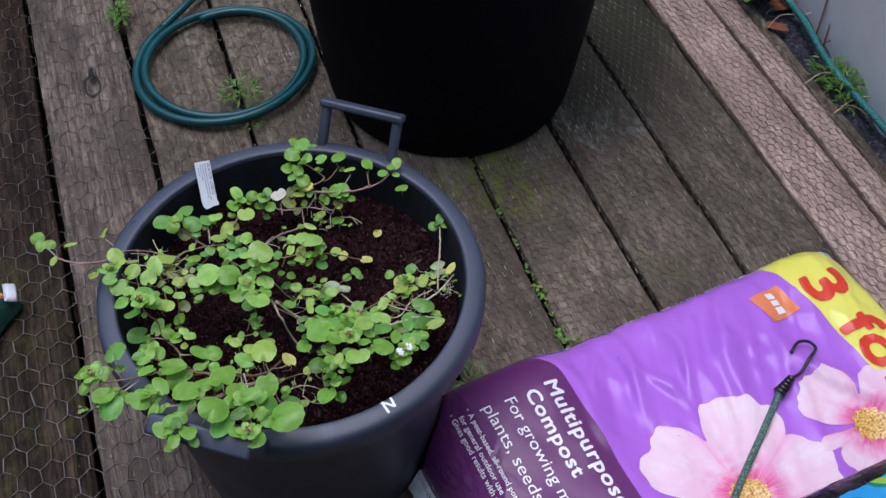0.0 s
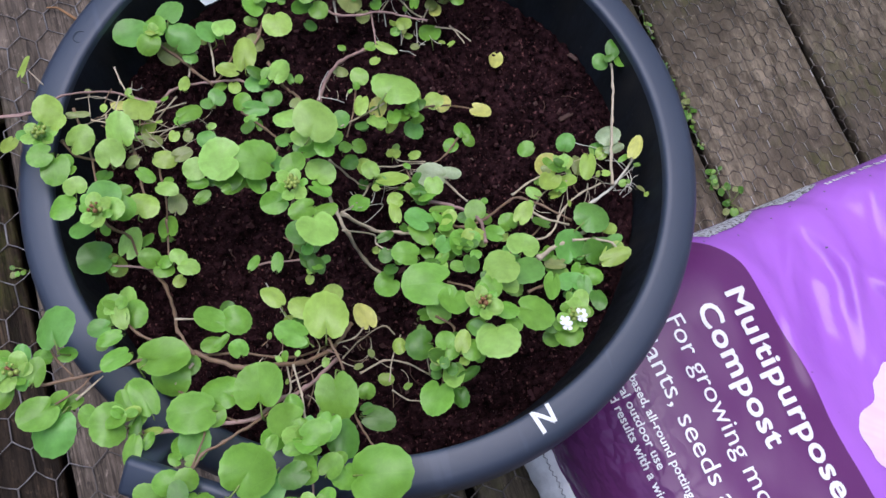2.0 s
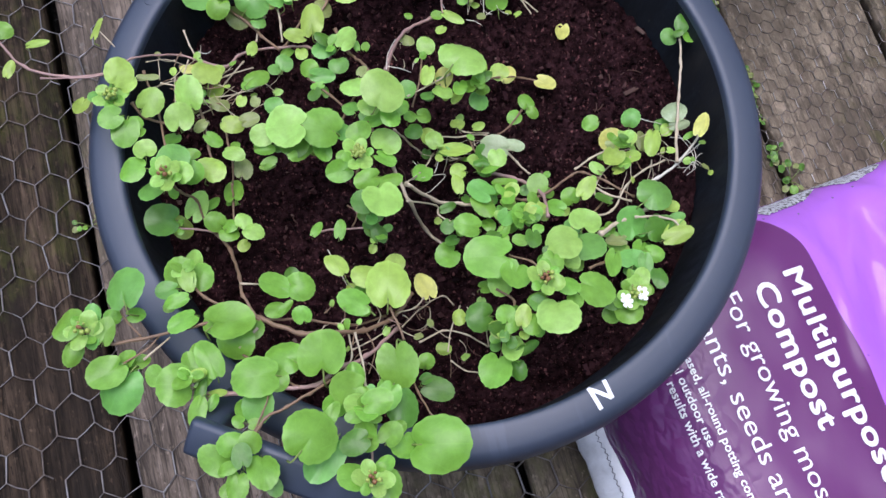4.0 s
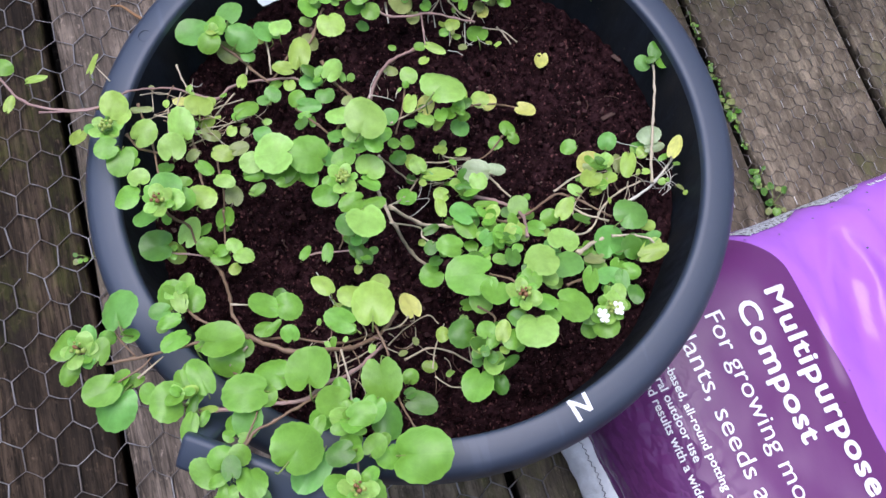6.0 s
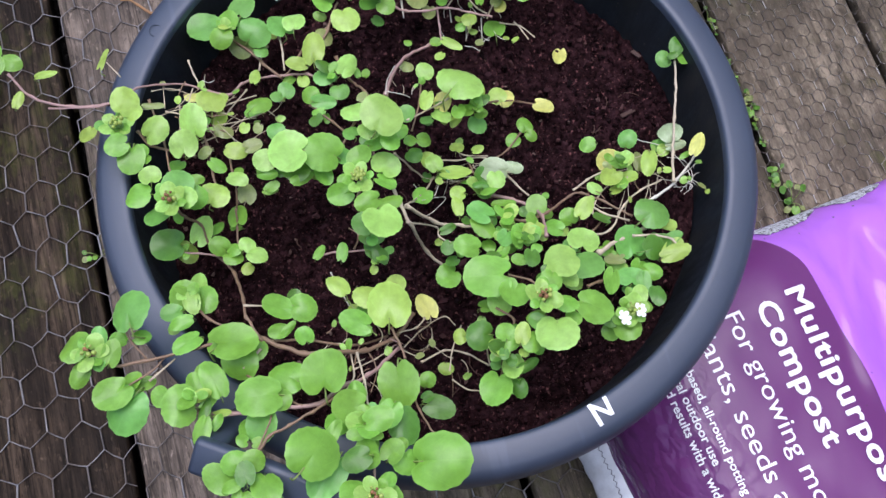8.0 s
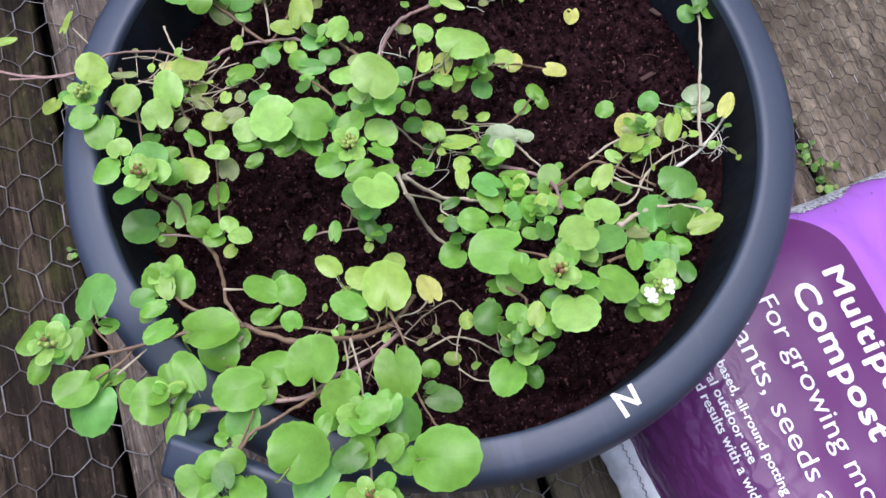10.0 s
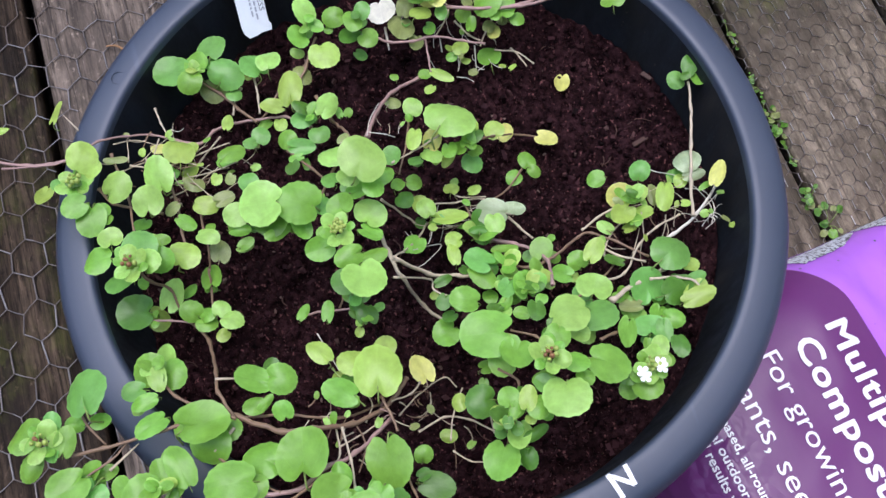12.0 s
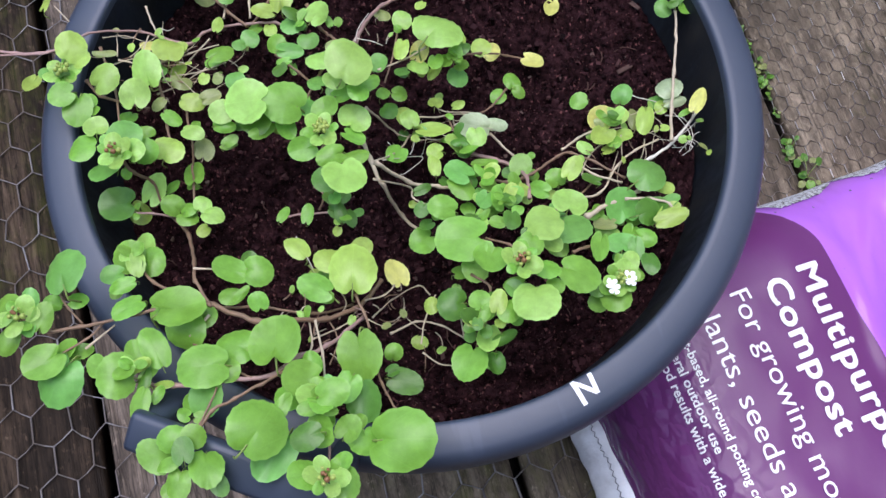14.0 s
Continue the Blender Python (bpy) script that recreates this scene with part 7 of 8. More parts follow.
leaf(plant, 0.1449, 0.0850, 0.3090, 0.0050, 0.0071, 73, "g")
leaf(plant, 0.0813, 0.1046, 0.3070, 0.0091, 0.0091, 83, "g")
leaf(plant, 0.0650, 0.1176, 0.3000, 0.0041, 0.0036, 101, "o")
leaf(plant, 0.0729, 0.1157, 0.3000, 0.0041, 0.0036, 51, "o")
leaf(plant, -0.0411, 0.1160, 0.2971, 0.0032, 0.0041, 234, "b")
leaf(plant, 0.0001, 0.1173, 0.3067, 0.0037, 0.0032, 9, "b")
leaf(plant, -0.0048, 0.1069, 0.2907, 0.0048, 0.0032, 301, "d")
leaf(plant, 0.0296, 0.1091, 0.2844, 0.0034, 0.0037, 336, "y")
leaf(plant, 0.0261, 0.1161, 0.2969, 0.0040, 0.0028, 253, "t")
leaf(plant, 0.0387, 0.1074, 0.2972, 0.0037, 0.0039, 303, "g")
leaf(plant, 0.0329, 0.1426, 0.3237, 0.0053, 0.0047, 229, "g")
leaf(plant, 0.0625, 0.1353, 0.3171, 0.0037, 0.0028, 205, "y")
leaf(plant, 0.0321, 0.1331, 0.3156, 0.0030, 0.0038, 322, "g")
leaf(plant, 0.0350, 0.1224, 0.3104, 0.0051, 0.0042, 155, "g")
leaf(plant, 0.0462, 0.1076, 0.3100, 0.0050, 0.0037, 272, "t")
plant = cress(-0.219, 0.105, "long bare watercress runner hanging over the tub")
stem(plant, 0.0011, "r", (-0.1760, 0.0714, 0.3240), (-0.1982, 0.0758, 0.3240), (-0.2195, 0.0876, 0.3240), (-0.2315, 0.1075, 0.3240))
leaf(plant, -0.2417, 0.1306, 0.3180, 0.0070, 0.0070, 112, "g")
leaf(plant, -0.2307, 0.1197, 0.3160, 0.0070, 0.0051, -31, "g")
leaf(plant, -0.2399, 0.1196, 0.3160, 0.0063, 0.0051, -111, "g")
leaf(plant, -0.2065, 0.0908, 0.3400, 0.0073, 0.0024, -5, "y")
leaf(plant, -0.2275, 0.0871, 0.3260, 0.0055, 0.0031, 59, "y")
leaf(plant, -0.1706, 0.0846, 0.3520, 0.0078, 0.0024, 66, "y")


# ---- soil crumbs ----
def build_crumbs():
    rng = random.Random(8)
    verts, faces = [], []
    corners = [Vector(c).normalized() for c in ((1, 1, 1), (1, -1, -1), (-1, 1, -1), (-1, -1, 1), (1, 1, -1), (-1, 1, 1), (1, -1, 1), (-1, -1, -1))]
    quads = ((0, 4, 2, 5), (0, 6, 1, 4), (3, 5, 2, 7), (3, 7, 1, 6), (0, 5, 3, 6), (4, 1, 7, 2))
    for _ in range(15000):
        r, a = 0.166 * math.sqrt(rng.random()), rng.uniform(0, math.tau)
        x, y = r * math.cos(a), r * math.sin(a)
        size = 0.00045 + 0.0024 * rng.random() ** 6
        turn = Euler((rng.uniform(0, 6), rng.uniform(0, 6), rng.uniform(0, 6))).to_matrix()
        mid, n = Vector((x, y, soil_height(x, y) + size * 0.5)), len(verts)
        stretch = Vector((rng.uniform(0.6, 2.2), rng.uniform(0.5, 1.2), rng.uniform(0.4, 0.9)))
        verts += [tuple(mid + turn @ Vector((c.x * stretch.x, c.y * stretch.y, c.z * stretch.z)) * size * rng.uniform(0.5, 1.35)) for c in corners]
        faces += [tuple(n + i for i in q) for q in quads]
    me = bpy.data.meshes.new("crumbs")
    me.from_pydata(verts, [], faces)
    k = Nodes("compost_crumb", 0.7, 0.0, 0.06)
    island = k.tree.nodes.new("ShaderNodeNewGeometry").outputs["Random Per Island"]
    k.set("Base Color", k.ramp(island, (0.0, (0.004, 0.0014, 0.0016)), (0.5, (0.013, 0.0044, 0.0056)), (0.85, (0.043, 0.0170, 0.0195)), (0.965, (0.065, 0.031, 0.029)), (1.0, (0.15, 0.10, 0.085))))
    tagged(part("soil_crumbs", me, k.mat), "loose dark brown crumbs and fibres of compost", "soil", kind="stuff")


build_crumbs()


def build_fibres():
    rng = random.Random(5)
    bm = bmesh.new()
    for _ in range(45):
        r, a = 0.155 * math.sqrt(rng.random()), rng.uniform(0, math.tau)
        x, y, w, n = r * math.cos(a), r * math.sin(a), rng.uniform(0, math.tau), rng.uniform(0.003, 0.009)
        line = [Vector((x + n * t * math.cos(w + t * 0.4), y + n * t * math.sin(w + t * 0.4), soil_height(x, y) + 0.0014 + 0.0008 * math.sin(t * 3))) for t in (-1, -0.3, 0.3, 1)]
        tube(bm, line, rng.uniform(0.00018, 0.0004), 4)
    tagged(part("bark_fibres", bm, plain("reddish_bark_fibre", (0.07, 0.03, 0.02), 0.8, 0.5, 200)), "short reddish bark fibres scattered on the compost", "soil", kind="stuff")


build_fibres()


def build_bark():
    for x, y, a, n, col in ((0.146, 0.102, -30, 0.014, (0.13, 0.075, 0.055)), (0.160, 0.052, -70, 0.011, (0.08, 0.045, 0.036)), (0.140, 0.012, 10, 0.012, (0.06, 0.028, 0.02))):
        bm = block(n * 0.75, 0.0026, 0.0015, 0.0005)
        for v in bm.verts:
            v.co.z += 0.002 * math.sin(v.co.x * 260)
            v.co.y += 0.001 * noise.noise(v.co * 300)
        tagged(part("bark_chip", bm, plain("bark_chip_brown", col, 0.85, 0.5, 300), at=pose(x, y, soil_height(x, y) + 0.0025, 0, 0, a)), "curled brown bark chip lying on the compost", "bark chip", "bark chips on the compost")


build_bark()


# ---- the bungee cord on the bag ----
def build_bungee():
    def over(u, v, lift):
        return BAG @ bag_point(u, v, lift)

    root = base("bungee_cord", pose(0.515, -0.208, 0.105), "green speckled elastic cord with black metal hook on the bag", "bungee cord")
    inv = root.matrix_basis.inverted()
    k = Nodes("green_speckled_cord", 0.6)
    fleck = k.noise(k.coords((420, 420, 420)), 1.0, 1, 0.5)
    k.set("Base Color", k.ramp(fleck, (0.44, (0.018, 0.085, 0.06)), (0.62, (0.16, 0.24, 0.19))))
    k.bump(fleck, 0.5, 0.0008)
    bm = bmesh.new()
    line = smooth_line([over(0.116, 0.003, 0.007), over(0.09, -0.0145, 0.006), over(0.0565, -0.0371, 0.006), over(0.02, -0.0615, 0.006), over(-0.0142, -0.0853, 0.006), over(-0.05, -0.115, 0.006), over(-0.075, -0.15, 0.006), over(-0.09, -0.18, 0.006)], 10)
    tube(bm, [inv @ q for q in line], 0.0041, 12)
    part("elastic", bm, k.mat, root)
    black = plain("black_coated_steel", (0.012, 0.012, 0.016), 0.35, 0.3, 120)
    a, b = over(0.112, 0.0005, 0.008), over(0.131, 0.0075, 0.008)
    bm = bmesh.new()
    for t in range(5):
        c = a.lerp(b, t / 4)
        d = (b - a).normalized()
        tube(bm, [inv @ (c - d * 0.0018), inv @ (c - d * 0.0008), inv @ (c + d * 0.0008), inv @ (c + d * 0.0018)], 0.0078 - 0.0007 * t, 14)
    part("collar", bm, black, root, "wound black collar")
    bm = bmesh.new()
    line = smooth_line([b, over(0.148, 0.0095, 0.008), over(0.1659, 0.0185, 0.009), over(0.182, 0.0265, 0.010), over(0.1877, 0.0345, 0.010), over(0.1835, 0.0425, 0.010), over(0.1689, 0.0443, 0.009), over(0.1529, 0.036, 0.005)], 8)
    tube(bm, [inv @ q for q in line], 0.0020, 10)
    part("hook", bm, black, root, "bent black hook")


build_bungee()


# ---- two more bags, only their corners in view ----
def pillow(a, b, h, seed, low=0.16):
    bm = bmesh.new()
    for side in (1, -1):
        rows = []
        for i in range(41):
            row = []
            for j in range(41):
                u, v = -1 + i / 20, -1 + j / 20
                s, t = math.sin(u * math.pi / 2) * 0.35 + 0.65 * u, math.sin(v * math.pi / 2) * 0.35 + 0.65 * v
                z = (max(0, 1 - abs(s) ** 4) * max(0, 1 - abs(t) ** 4)) ** 0.5
                q = Vector((s * a, t * b, 0))
                z = z * (h * (1 if side > 0 else low)) * (1 + 0.16 * noise.noise(q * 9 + Vector((seed, 0, 0)))) + 0.004 * noise.noise(q * 40)
                row.append(bm.verts.new((q.x, q.y, side * z + h * low)))
            rows.append(row)
        for p, q in zip(rows, rows[1:]):
            for j in range(40):
                bm.faces.new((p[j], q[j], q[j + 1], p[j + 1]))
    bmesh.ops.remove_doubles(bm, verts=bm.verts, dist=0.0006)
    return bm


def banded(name, edge, stops, scale, rough, border=0.88):
    """Film with a plain border and large printed colour fields inside it."""
    k = Nodes(name, rough)
    xyz = k.node("ShaderNodeSeparateXYZ", Vector=k.coords(scale))
    far = k.calc("MAXIMUM", k.calc("ABSOLUTE", xyz.outputs[0]), k.calc("ABSOLUTE", xyz.outputs[1]))
    field = k.noise(k.coords((17, 17, 1)), 1.0, 1, 0.4)
    crumple = k.noise(k.coords((60, 60, 60)), 1.0, 4, 0.65)
    col = k.ramp(field, *stops, constant=True)
    k.set("Base Color", k.mix(k.calc("GREATER_THAN", k.calc("ADD", far, k.calc("MULTIPLY", crumple, 0.06)), border), col, edge))
    return k.bump(crumple, 0.7, 0.006).mat


def build_other_bags():
    root = base("growbag", pose(0.59, -0.505, 0.115, 4, 0, 5), "black-edged plastic bag with blue and green print", "compost bag")
    part("sack", pillow(0.2, 0.175, 0.075, 3, 1.0), banded("blue_green_print", (0.008, 0.007, 0.009), ((0.0, (0.02, 0.30, 0.62)), (0.46, (0.01, 0.20, 0.12)), (0.5, (0.28, 0.5, 0.05)), (0.58, (0.02, 0.34, 0.6))), (5.26, 5.9, 1), 0.16, 0.93), root)
    root = base("growbag", pose(-0.467, 0.300, 0.0, 0, 0, 48), "green plastic bag with red and yellow print and white corner", "compost bag")
    part("sack", pillow(0.1, 0.1, 0.06, 9), banded("green_red_print", (0.012, 0.07, 0.05), ((0.0, (0.03, 0.22, 0.05)), (0.45, (0.62, 0.05, 0.03)), (0.53, (0.75, 0.6, 0.08)), (0.62, (0.02, 0.14, 0.06))), (10, 10, 1), 0.3, 0.9), root)
    bm = pillow(0.008, 0.015, 0.007, 2)
    part("seam", bm, M_BACKFILM, root, "white crimped corner", at=pose(0.093, -0.089, 0.036, 0, 35, -45))


build_other_bags()


# ---- weeds in the gaps and along the wall ----
M_WEED = leaf_material("weed_green", (0.10, 0.22, 0.03), 0.2)
M_GRASS = leaf_material("grass_green", (0.12, 0.24, 0.035), 0.1)


def blade_mesh():
    """A narrow pointed leaf of unit length along +x."""
    bm, last = bmesh.new(), None
    for i in range(7):
        t = i / 6
        w, z = 0.13 * math.sin(math.pi * min(1, 0.12 + t * 0.88)) ** 0.8, 0.25 * t - 0.3 * t * t
        row = [bm.verts.new((t, -w, z + 0.03)), bm.verts.new((t, 0, z)), bm.verts.new((t, w, z + 0.03))]
        if last:
            for q in range(2):
                bm.faces.new((last[q], row[q], row[q + 1], last[q + 1]))
        last = row
    return mesh_of(bm, "blade")


BLADE, BLADE_LONG = blade_mesh(), blade_mesh()
BLADE.materials.append(M_WEED)
BLADE_LONG.materials.append(M_GRASS)
WEED_ROUND = {}


def weed(x, y, z, size, count, round_leaf, label, seed, spread=1.0, along=0.0):
    """A small weed: thin stalks with small leaves, rooted at (x, y, z)."""
    rng = random.Random(seed)
    root = base("weed", pose(x, y, z), label, "weed", "weeds in the deck")
    for k in range(count):
        a, r = rng.uniform(0, math.tau), size * rng.random() ** 0.6 * spread
        px, py, pz = r * math.cos(a) * (1 - along), r * math.sin(a) * (1 + along), size * rng.uniform(0.15, 0.6)
        if k < 5:
            bm = bmesh.new()
            tube(bm, smooth_line([(0, 0, -0.004), (px * 0.4, py * 0.4, pz * 0.7), (px, py, pz)], 4), 0.0005, 5, 0.0003)
            part("stalk", bm, STEM["y"], root)
        if round_leaf:
            s = size * rng.uniform(0.14, 0.25)
            ob = leaf(root, x + px, y + py, z + pz, s, s * rng.uniform(0.8, 1), math.degrees(a), rng.choice("ddgo"))
        else:
            me, s = BLADE, size * rng.uniform(0.16, 0.36)
            ob = new("leaf", me)
            ob.parent = root
            ob.matrix_basis = pose(px * 0.7, py * 0.7, pz, rng.uniform(-20, 20), rng.uniform(-35, 15), math.degrees(a) + rng.uniform(-60, 60)) @ Matrix.Diagonal((s, s, s, 1))
    return root


weed(-0.1145, 0.89, 0.0, 0.045, 120, False, "leafy green weed growing out of a deck gap", 1, 0.8, 0.5)
weed(-0.112, 0.985, 0.0, 0.04, 60, False, "leafy green weed growing out of a deck gap", 2)
weed(0.041, 0.63, 0.0, 0.045, 80, False, "feathery green weed growing through the hose coil", 3)
weed(0.046, 0.56, 0.0, 0.026, 40, False, "small feathery weed in a deck gap", 4)
weed(0.351, 0.152, -0.004, 0.010, 8, True, "tiny round-leaved weed in a deck gap", 5, 1.0, 0.5)
weed(0.351, 0.112, -0.004, 0.015, 14, True, "tiny round-leaved weed in a deck gap", 6, 1.0, 0.5)
weed(0.352, 0.068, -0.004, 0.008, 5, True, "tiny round-leaved weed in a deck gap", 12, 1.0, 0.5)
weed(0.351, 0.033, -0.003, 0.015, 12, True, "tiny round-leaved weed in a deck gap", 7, 1.0, 0.3)
weed(0.353, 0.004, 0.002, 0.017, 10, True, "round-leaved weed between deck and bag", 8)
weed(0.205, -0.005, 0.0, 0.04, 60, False, "grassy green weed between tub and bag", 9)
weed(-0.266, 0.12, 0.0, 0.014, 7, True, "tiny round-leaved weed in a deck gap", 10)
weed(0.351, 0.21, -0.004, 0.009, 7, True, "tiny round-leaved weed in a deck gap", 13, 1.0, 0.6)
for k in range(9):
    weed(0.351 + 0.002 * math.sin(k * 2.1), 0.03 + 0.045 * k + 0.012 * math.sin(k * 1.3), -0.006, 0.006 + 0.003 * (k % 3), 5 + k % 4, True, "tiny round-leaved weed in a deck gap", 40 + k, 1.0, 0.6)
for wx, wy, ws, wc, wsd in ((0.985, 0.375, 0.045, 90, 21), (0.992, 0.335, 0.052, 150, 22), (0.978, 0.30, 0.03, 40, 23), (0.99, 0.64, 0.05, 50, 25), (0.99, 0.15, 0.035, 40, 26)):
    weed(wx, wy, -0.008, ws, wc, False, "feathery green weed growing in the grit strip", wsd)


def build_strip_litter():
    rng = random.Random(3)
    for k in range(9):
        x, y, a, n = rng.uniform(0.97, 1.03), 0.26 + 0.06 * k + rng.uniform(-0.03, 0.03), rng.uniform(0, math.tau), rng.uniform(0.03, 0.07)
        bm = bmesh.new()
        tube(bm, smooth_line([(-n, 0, 0), (-n * 0.3, 0.008, 0.008), (n * 0.4, -0.006, 0.012), (n, 0.004, 0.004)], 6), 0.0013, 6, 0.0006)
        tagged(part("twig", bm, STEM["p" if k % 3 else "n"], at=pose(x, y, 0.001, 0, 0, math.degrees(a))), "thin dry twig lying on the grit", "twig", "twigs on the grit")
    for k, (x, y, s) in enumerate(((0.985, 0.56, 0.03), (1.0, 0.6, 0.028), (0.985, 0.5, 0.02))):
        root = base("dead_leaf", pose(x, y, 0.004), "curled rust-brown dead leaf on the grit", "dead leaf", "dead leaves on the grit")
        ob = part("blade", leaf_mesh(k, "w").copy(), None, root, at=Matrix.Rotation(k * 1.3, 4, "Z") @ Matrix.Diagonal((s, s * 0.6, s, 1)))
        ob.data.materials[0] = plain("rust_dead_leaf", (0.22, 0.075, 0.03), 0.8, 0.5, 30)
    root = base("broad_weed", pose(0.972, 0.60, -0.005), "broad-leaved green plant at the deck's edge", "plant")
    for k in range(5):
        leaf(root, 0.965 + 0.02 * math.cos(k * 1.3), 0.6 + 0.03 * math.sin(k * 1.3), 0.02 + 0.006 * k, 0.036, 0.017, 75 * k, "d")
    for k, (x, y) in enumerate(((1.03, 0.45), (1.025, 0.47))):
        bm = bmesh.new()
        tube(bm, smooth_line([(0, 0, -0.01), (0.012, 0.02, 0.08), (0.004, 0.05, 0.2 + 0.05 * k), (0.02, 0.09, 0.34)], 8), 0.002, 6, 0.001)
        tagged(part("dry_stalk", bm, STEM["n"], at=pose(x, y, 0)), "thin dry stalk standing against the wall", "stalk", "dry stalks by the wall")


build_strip_litter()


def build_curl():
    root = base("dead_leaf", pose(-0.185, 0.359, 0.004, 0, 0, -35), "small curled orange-brown dead leaf on the deck", "dead leaf")
    bm = bmesh.new()
    tube(bm, smooth_line([(-0.022, 0.002, 0.001), (-0.012, 0.004, 0.003), (0.0, 0.0, 0.006), (0.012, -0.002, 0.003), (0.02, 0.0, 0.001)], 5), 0.0008, 6, 0.002)
    part("blade", bm, plain("orange_brown_husk", (0.3, 0.16, 0.07), 0.7, 0.4, 200), root)


build_curl()


# ---- deck boards, wire and edge boards ----
def board_mesh(width, length, seed, worn):
    """A long plank with rounded, uneven edges and shallow cupping."""
    bm, last = bmesh.new(), None
    prof = [(-0.5, -0.027), (-0.5, -0.006), (-0.496, -0.002), (-0.485, -0.0003), (-0.3, 0), (-0.1, 0.0), (0.1, 0.0), (0.3, 0), (0.485, -0.0003), (0.496, -0.002), (0.5, -0.006), (0.5, -0.027)]
    n = 90
    for j in range(n + 1):
        y = -length / 2 + length * j / n
        row = []
        for i, (s, z) in enumerate(prof):
            edge = abs(s) > 0.48
            wob = 0.0022 * worn * noise.noise(Vector((s * 3, y * 9, seed))) + (0.0012 * noise.noise(Vector((s, y * 40, seed + 3))) if edge else 0)
            dz = worn * (0.0012 * noise.noise(Vector((s * 7, y * 6, seed + 9))) + 0.0006 * noise.noise(Vector((s * 30, y * 14, seed)))) - (0.003 * max(0, noise.noise(Vector((y * 6, s, seed + 5)))) if edge else 0)
            row.append(bm.verts.new((s * width + wob * (1 if s > 0 else -1) * edge, y, z + (dz if z > -0.02 else 0))))
        if last:
            for i in range(len(prof)):
                bm.faces.new((last[i], last[(i + 1) % len(prof)], row[(i + 1) % len(prof)], row[i]))
        else:
            bm.faces.new(row[::-1])
        last = row
    bm.faces.new(last)
    return mesh_of(bm, "board")


def build_deck():
    root = base("deck_floor", pose(0, 0, 0), "weathered grey-brown timber decking boards with dark gaps", "deck", kind="structure")
    gaps = [-1.133, -0.988, -0.843, -0.698, -0.553, -0.41, -0.267, -0.1155, 0.04, 0.195, 0.3505, 0.496, 0.6425, 0.785]
    for i, (a, b) in enumerate(zip(gaps, gaps[1:])):
        width = b - a - 0.008
        me = board_mesh(width, 3.6, i * 3.7, 1.0)
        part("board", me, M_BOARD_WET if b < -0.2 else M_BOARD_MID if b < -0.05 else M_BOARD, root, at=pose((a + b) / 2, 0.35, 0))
    for x, w in ((0.8355, 0.094), (0.9140, 0.046)):
        part("edge_board", board_mesh(w, 3.6, x * 50, 0.5), M_EDGE, root, "pinkish sawn edge board", at=pose(x, 0.35, 0.001, 0, 0, -0.6))
    part("edge_strip", board_mesh(0.022, 3.6, 71.0, 0.6), M_BOARD, root, "grey weathered edging strip", at=pose(0.952, 0.35, -0.004, 0, 0, -0.6))
    for y in (-1.2, -0.6, 0.0, 0.6, 1.2, 1.8):
        part("joist", block(2.1, 0.05, 0.04, 0.003), M_BOARD_WET, root, at=pose(-0.1, y + 0.31, -0.05))


build_deck()


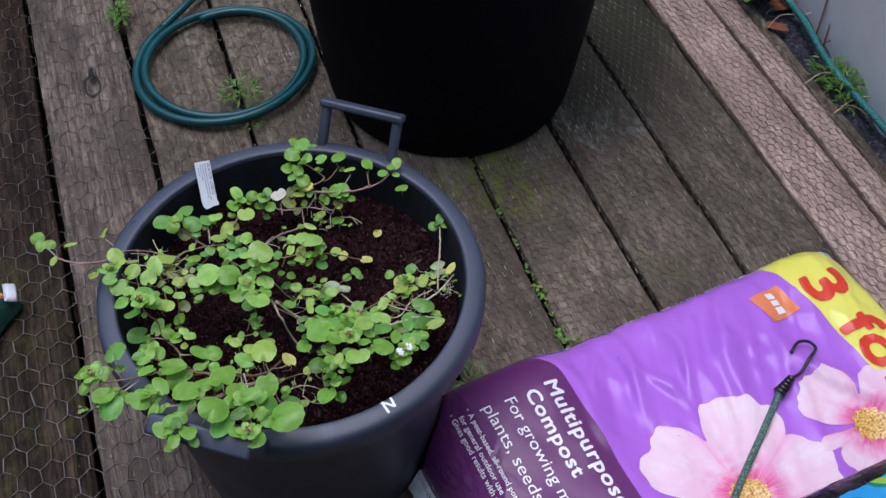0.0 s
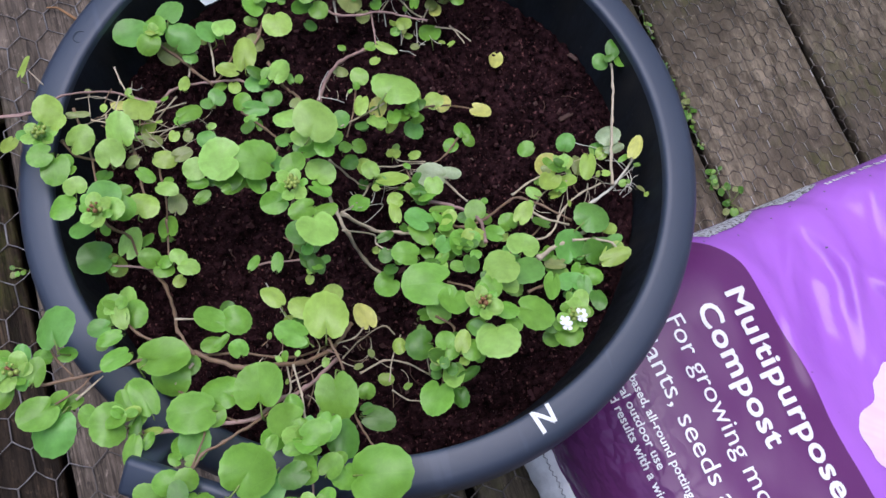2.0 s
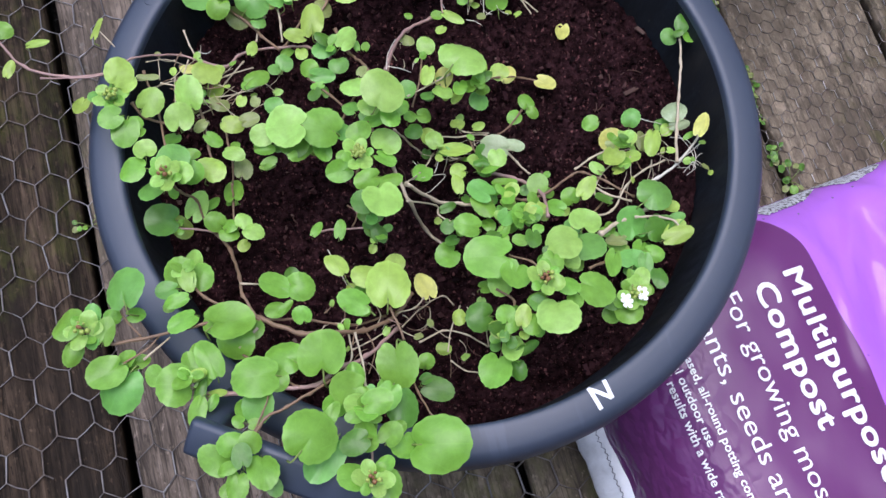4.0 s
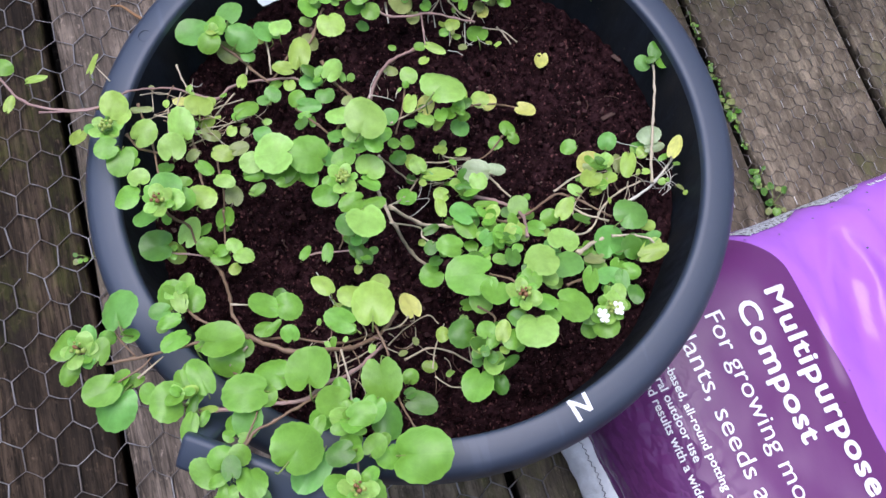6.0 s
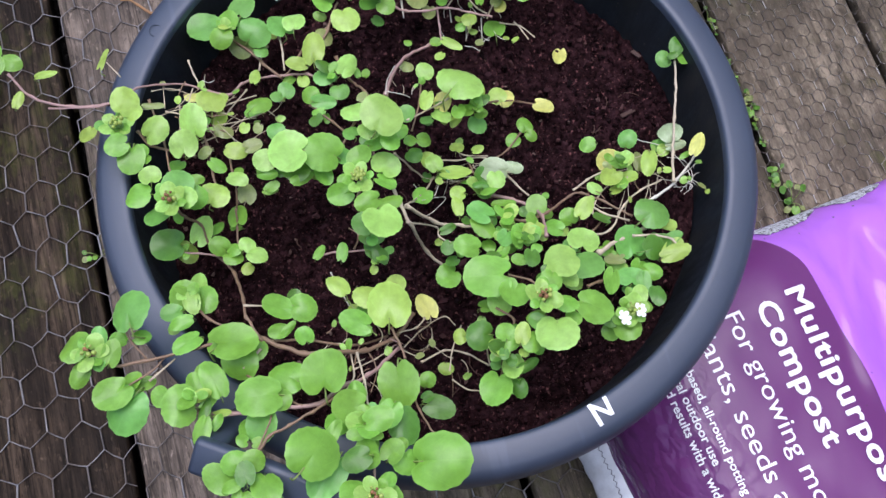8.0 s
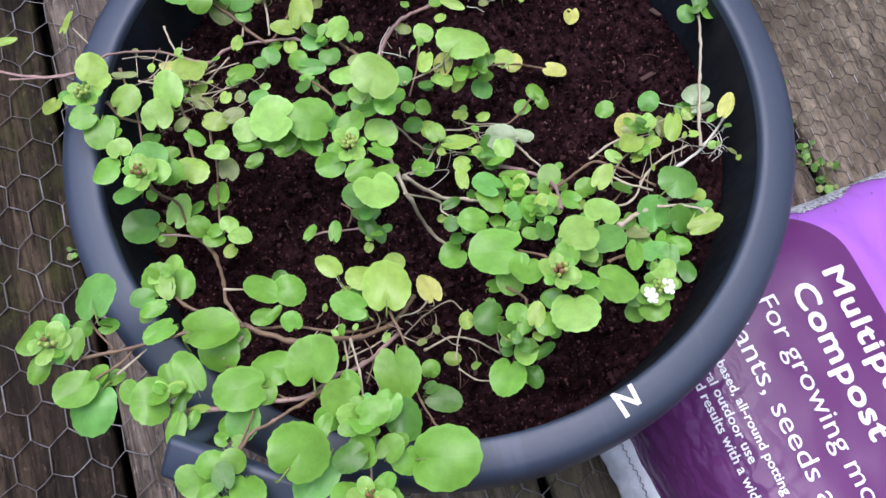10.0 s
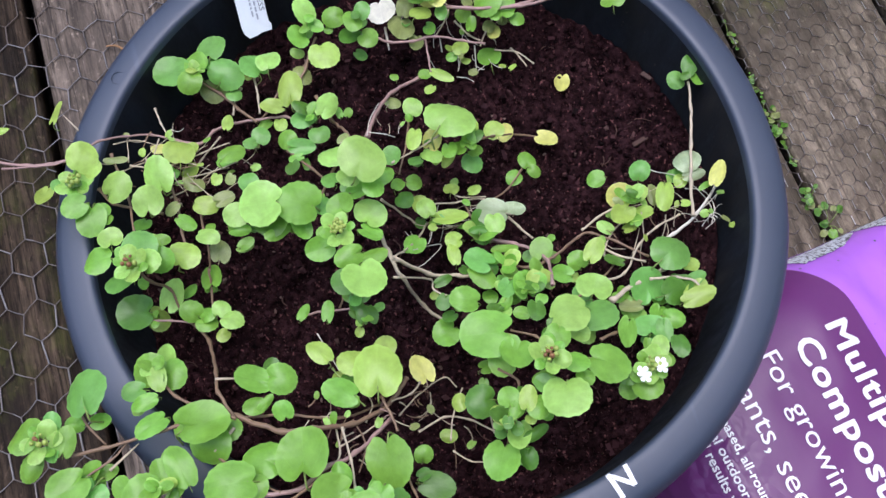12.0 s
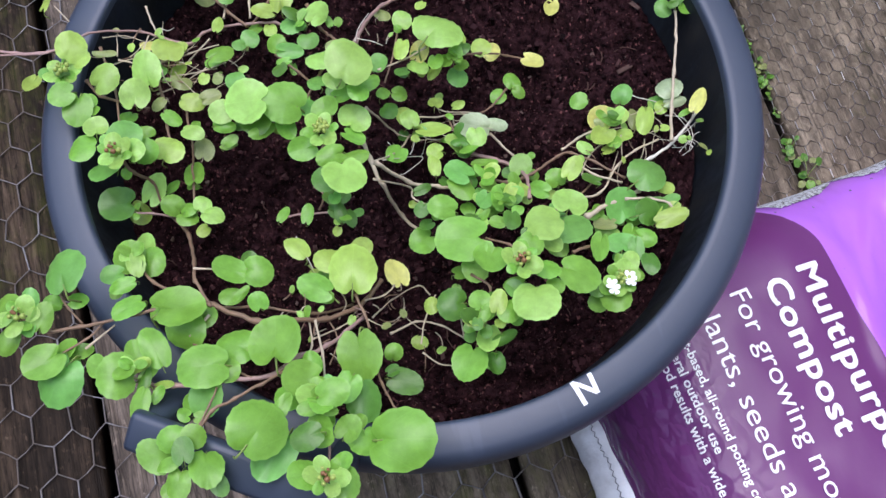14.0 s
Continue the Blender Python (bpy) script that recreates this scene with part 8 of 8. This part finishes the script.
def wire_netting(x0, x1, y0, y1, cell, step, gauge, lift, seed, sides, worn=0.0, sag=0.5):
    """Hexagonal netting in rows a step apart: twisted legs along y (first material), single wires between them (second)."""
    verts, faces, kinds, rng = [], [], [], random.Random(seed)

    def bend(x, y):
        q = Vector((x * 5, y * 5, seed))
        r = Vector((x * 31, y * 31, seed + 2))
        k = cell * 0.13
        return Vector((x + k * noise.noise(r) + cell * sag * noise.noise(q), y + k * noise.noise(r + Vector((5, 5, 0))) + cell * sag * noise.noise(q + Vector((9, 2, 0))),
                       lift + gauge + lift * 0.8 * noise.noise(Vector((x * 9, y * 7, seed + 4)))))

    def rod(a, b, r, kind):
        if rng.random() < worn:
            return
        r *= rng.uniform(0.75, 1.2)
        way = (b - a).normalized()
        s = way.cross(Vector((0, 0, 1))).normalized()
        t = s.cross(way)
        n = len(verts)
        for q in (a, b):
            for k in range(sides):
                c = k * math.tau / sides
                verts.append(tuple(q + r * (math.cos(c) * s + math.sin(c) * t)))
        for k in range(sides):
            faces.append((n + k, n + (k + 1) % sides, n + sides + (k + 1) % sides, n + sides + k))
            kinds.append(kind)

    half_leg = step * 0.335
    for j in range(int((y1 - y0) / step) + 1):
        for i in range(int((x1 - x0) / cell) + 1):
            x, y = x0 + cell * (i + 0.5 * (j % 2)), y0 + step * j
            low, top = bend(x, y - half_leg), bend(x, y + half_leg)
            rod(low, top, gauge * 1.5, 0)
            for end in (-0.5, 0.5):
                far = bend(x + cell * end, y + step - half_leg)
                half = (top + far) / 2 + Vector((noise.noise(far * 90), noise.noise(far * 90 + Vector((3, 0, 0))), 0)) * cell * 0.07
                rod(top, half, gauge, 1), rod(half, far, gauge, 1)
    me = bpy.data.meshes.new("netting")
    me.from_pydata(verts, [], faces)
    me.polygons.foreach_set("material_index", kinds)
    me.shade_smooth()
    return me


def build_wire():
    def net(me, legs, spans, label):
        me.materials.append(legs)
        me.materials.append(spans)
        tagged(part("wire_netting", me, None), label, "chicken wire", kind="stuff")

    net(wire_netting(-0.7755, 0.115, -0.8538, 0.40, 0.0285, 0.0289, 0.00052, 0.0020, 1.0, 4, 0.02, 0.12), M_WIRE, M_WIRE, "large-mesh galvanised chicken wire stapled over the deck boards")
    net(wire_netting(-0.7755, 0.115, -0.8538 + 44 * 0.0289, 1.6, 0.0285, 0.0289, 0.00045, 0.0016, 1.0, 4, 0.12, 0.12), M_WIRE_DULL, M_WIRE_DULL, "large-mesh browned chicken wire pressed into the deck boards")
    net(wire_netting(0.12, 0.782, -0.45, 1.25, 0.0131, 0.0122, 0.00035, 0.0011, 7.0, 3, 0.1), M_WIRE_FINE, M_WIRE_SPAN, "fine-mesh dull chicken wire lying over the deck boards")
    net(wire_netting(0.79, 0.955, -0.45, 1.25, 0.0142, 0.0128, 0.00052, 0.0014, 17.0, 3, 0.12), M_WIRE_RUST, M_WIRE_RUST, "fine rusty chicken wire lying over the pinkish edge boards")


build_wire()
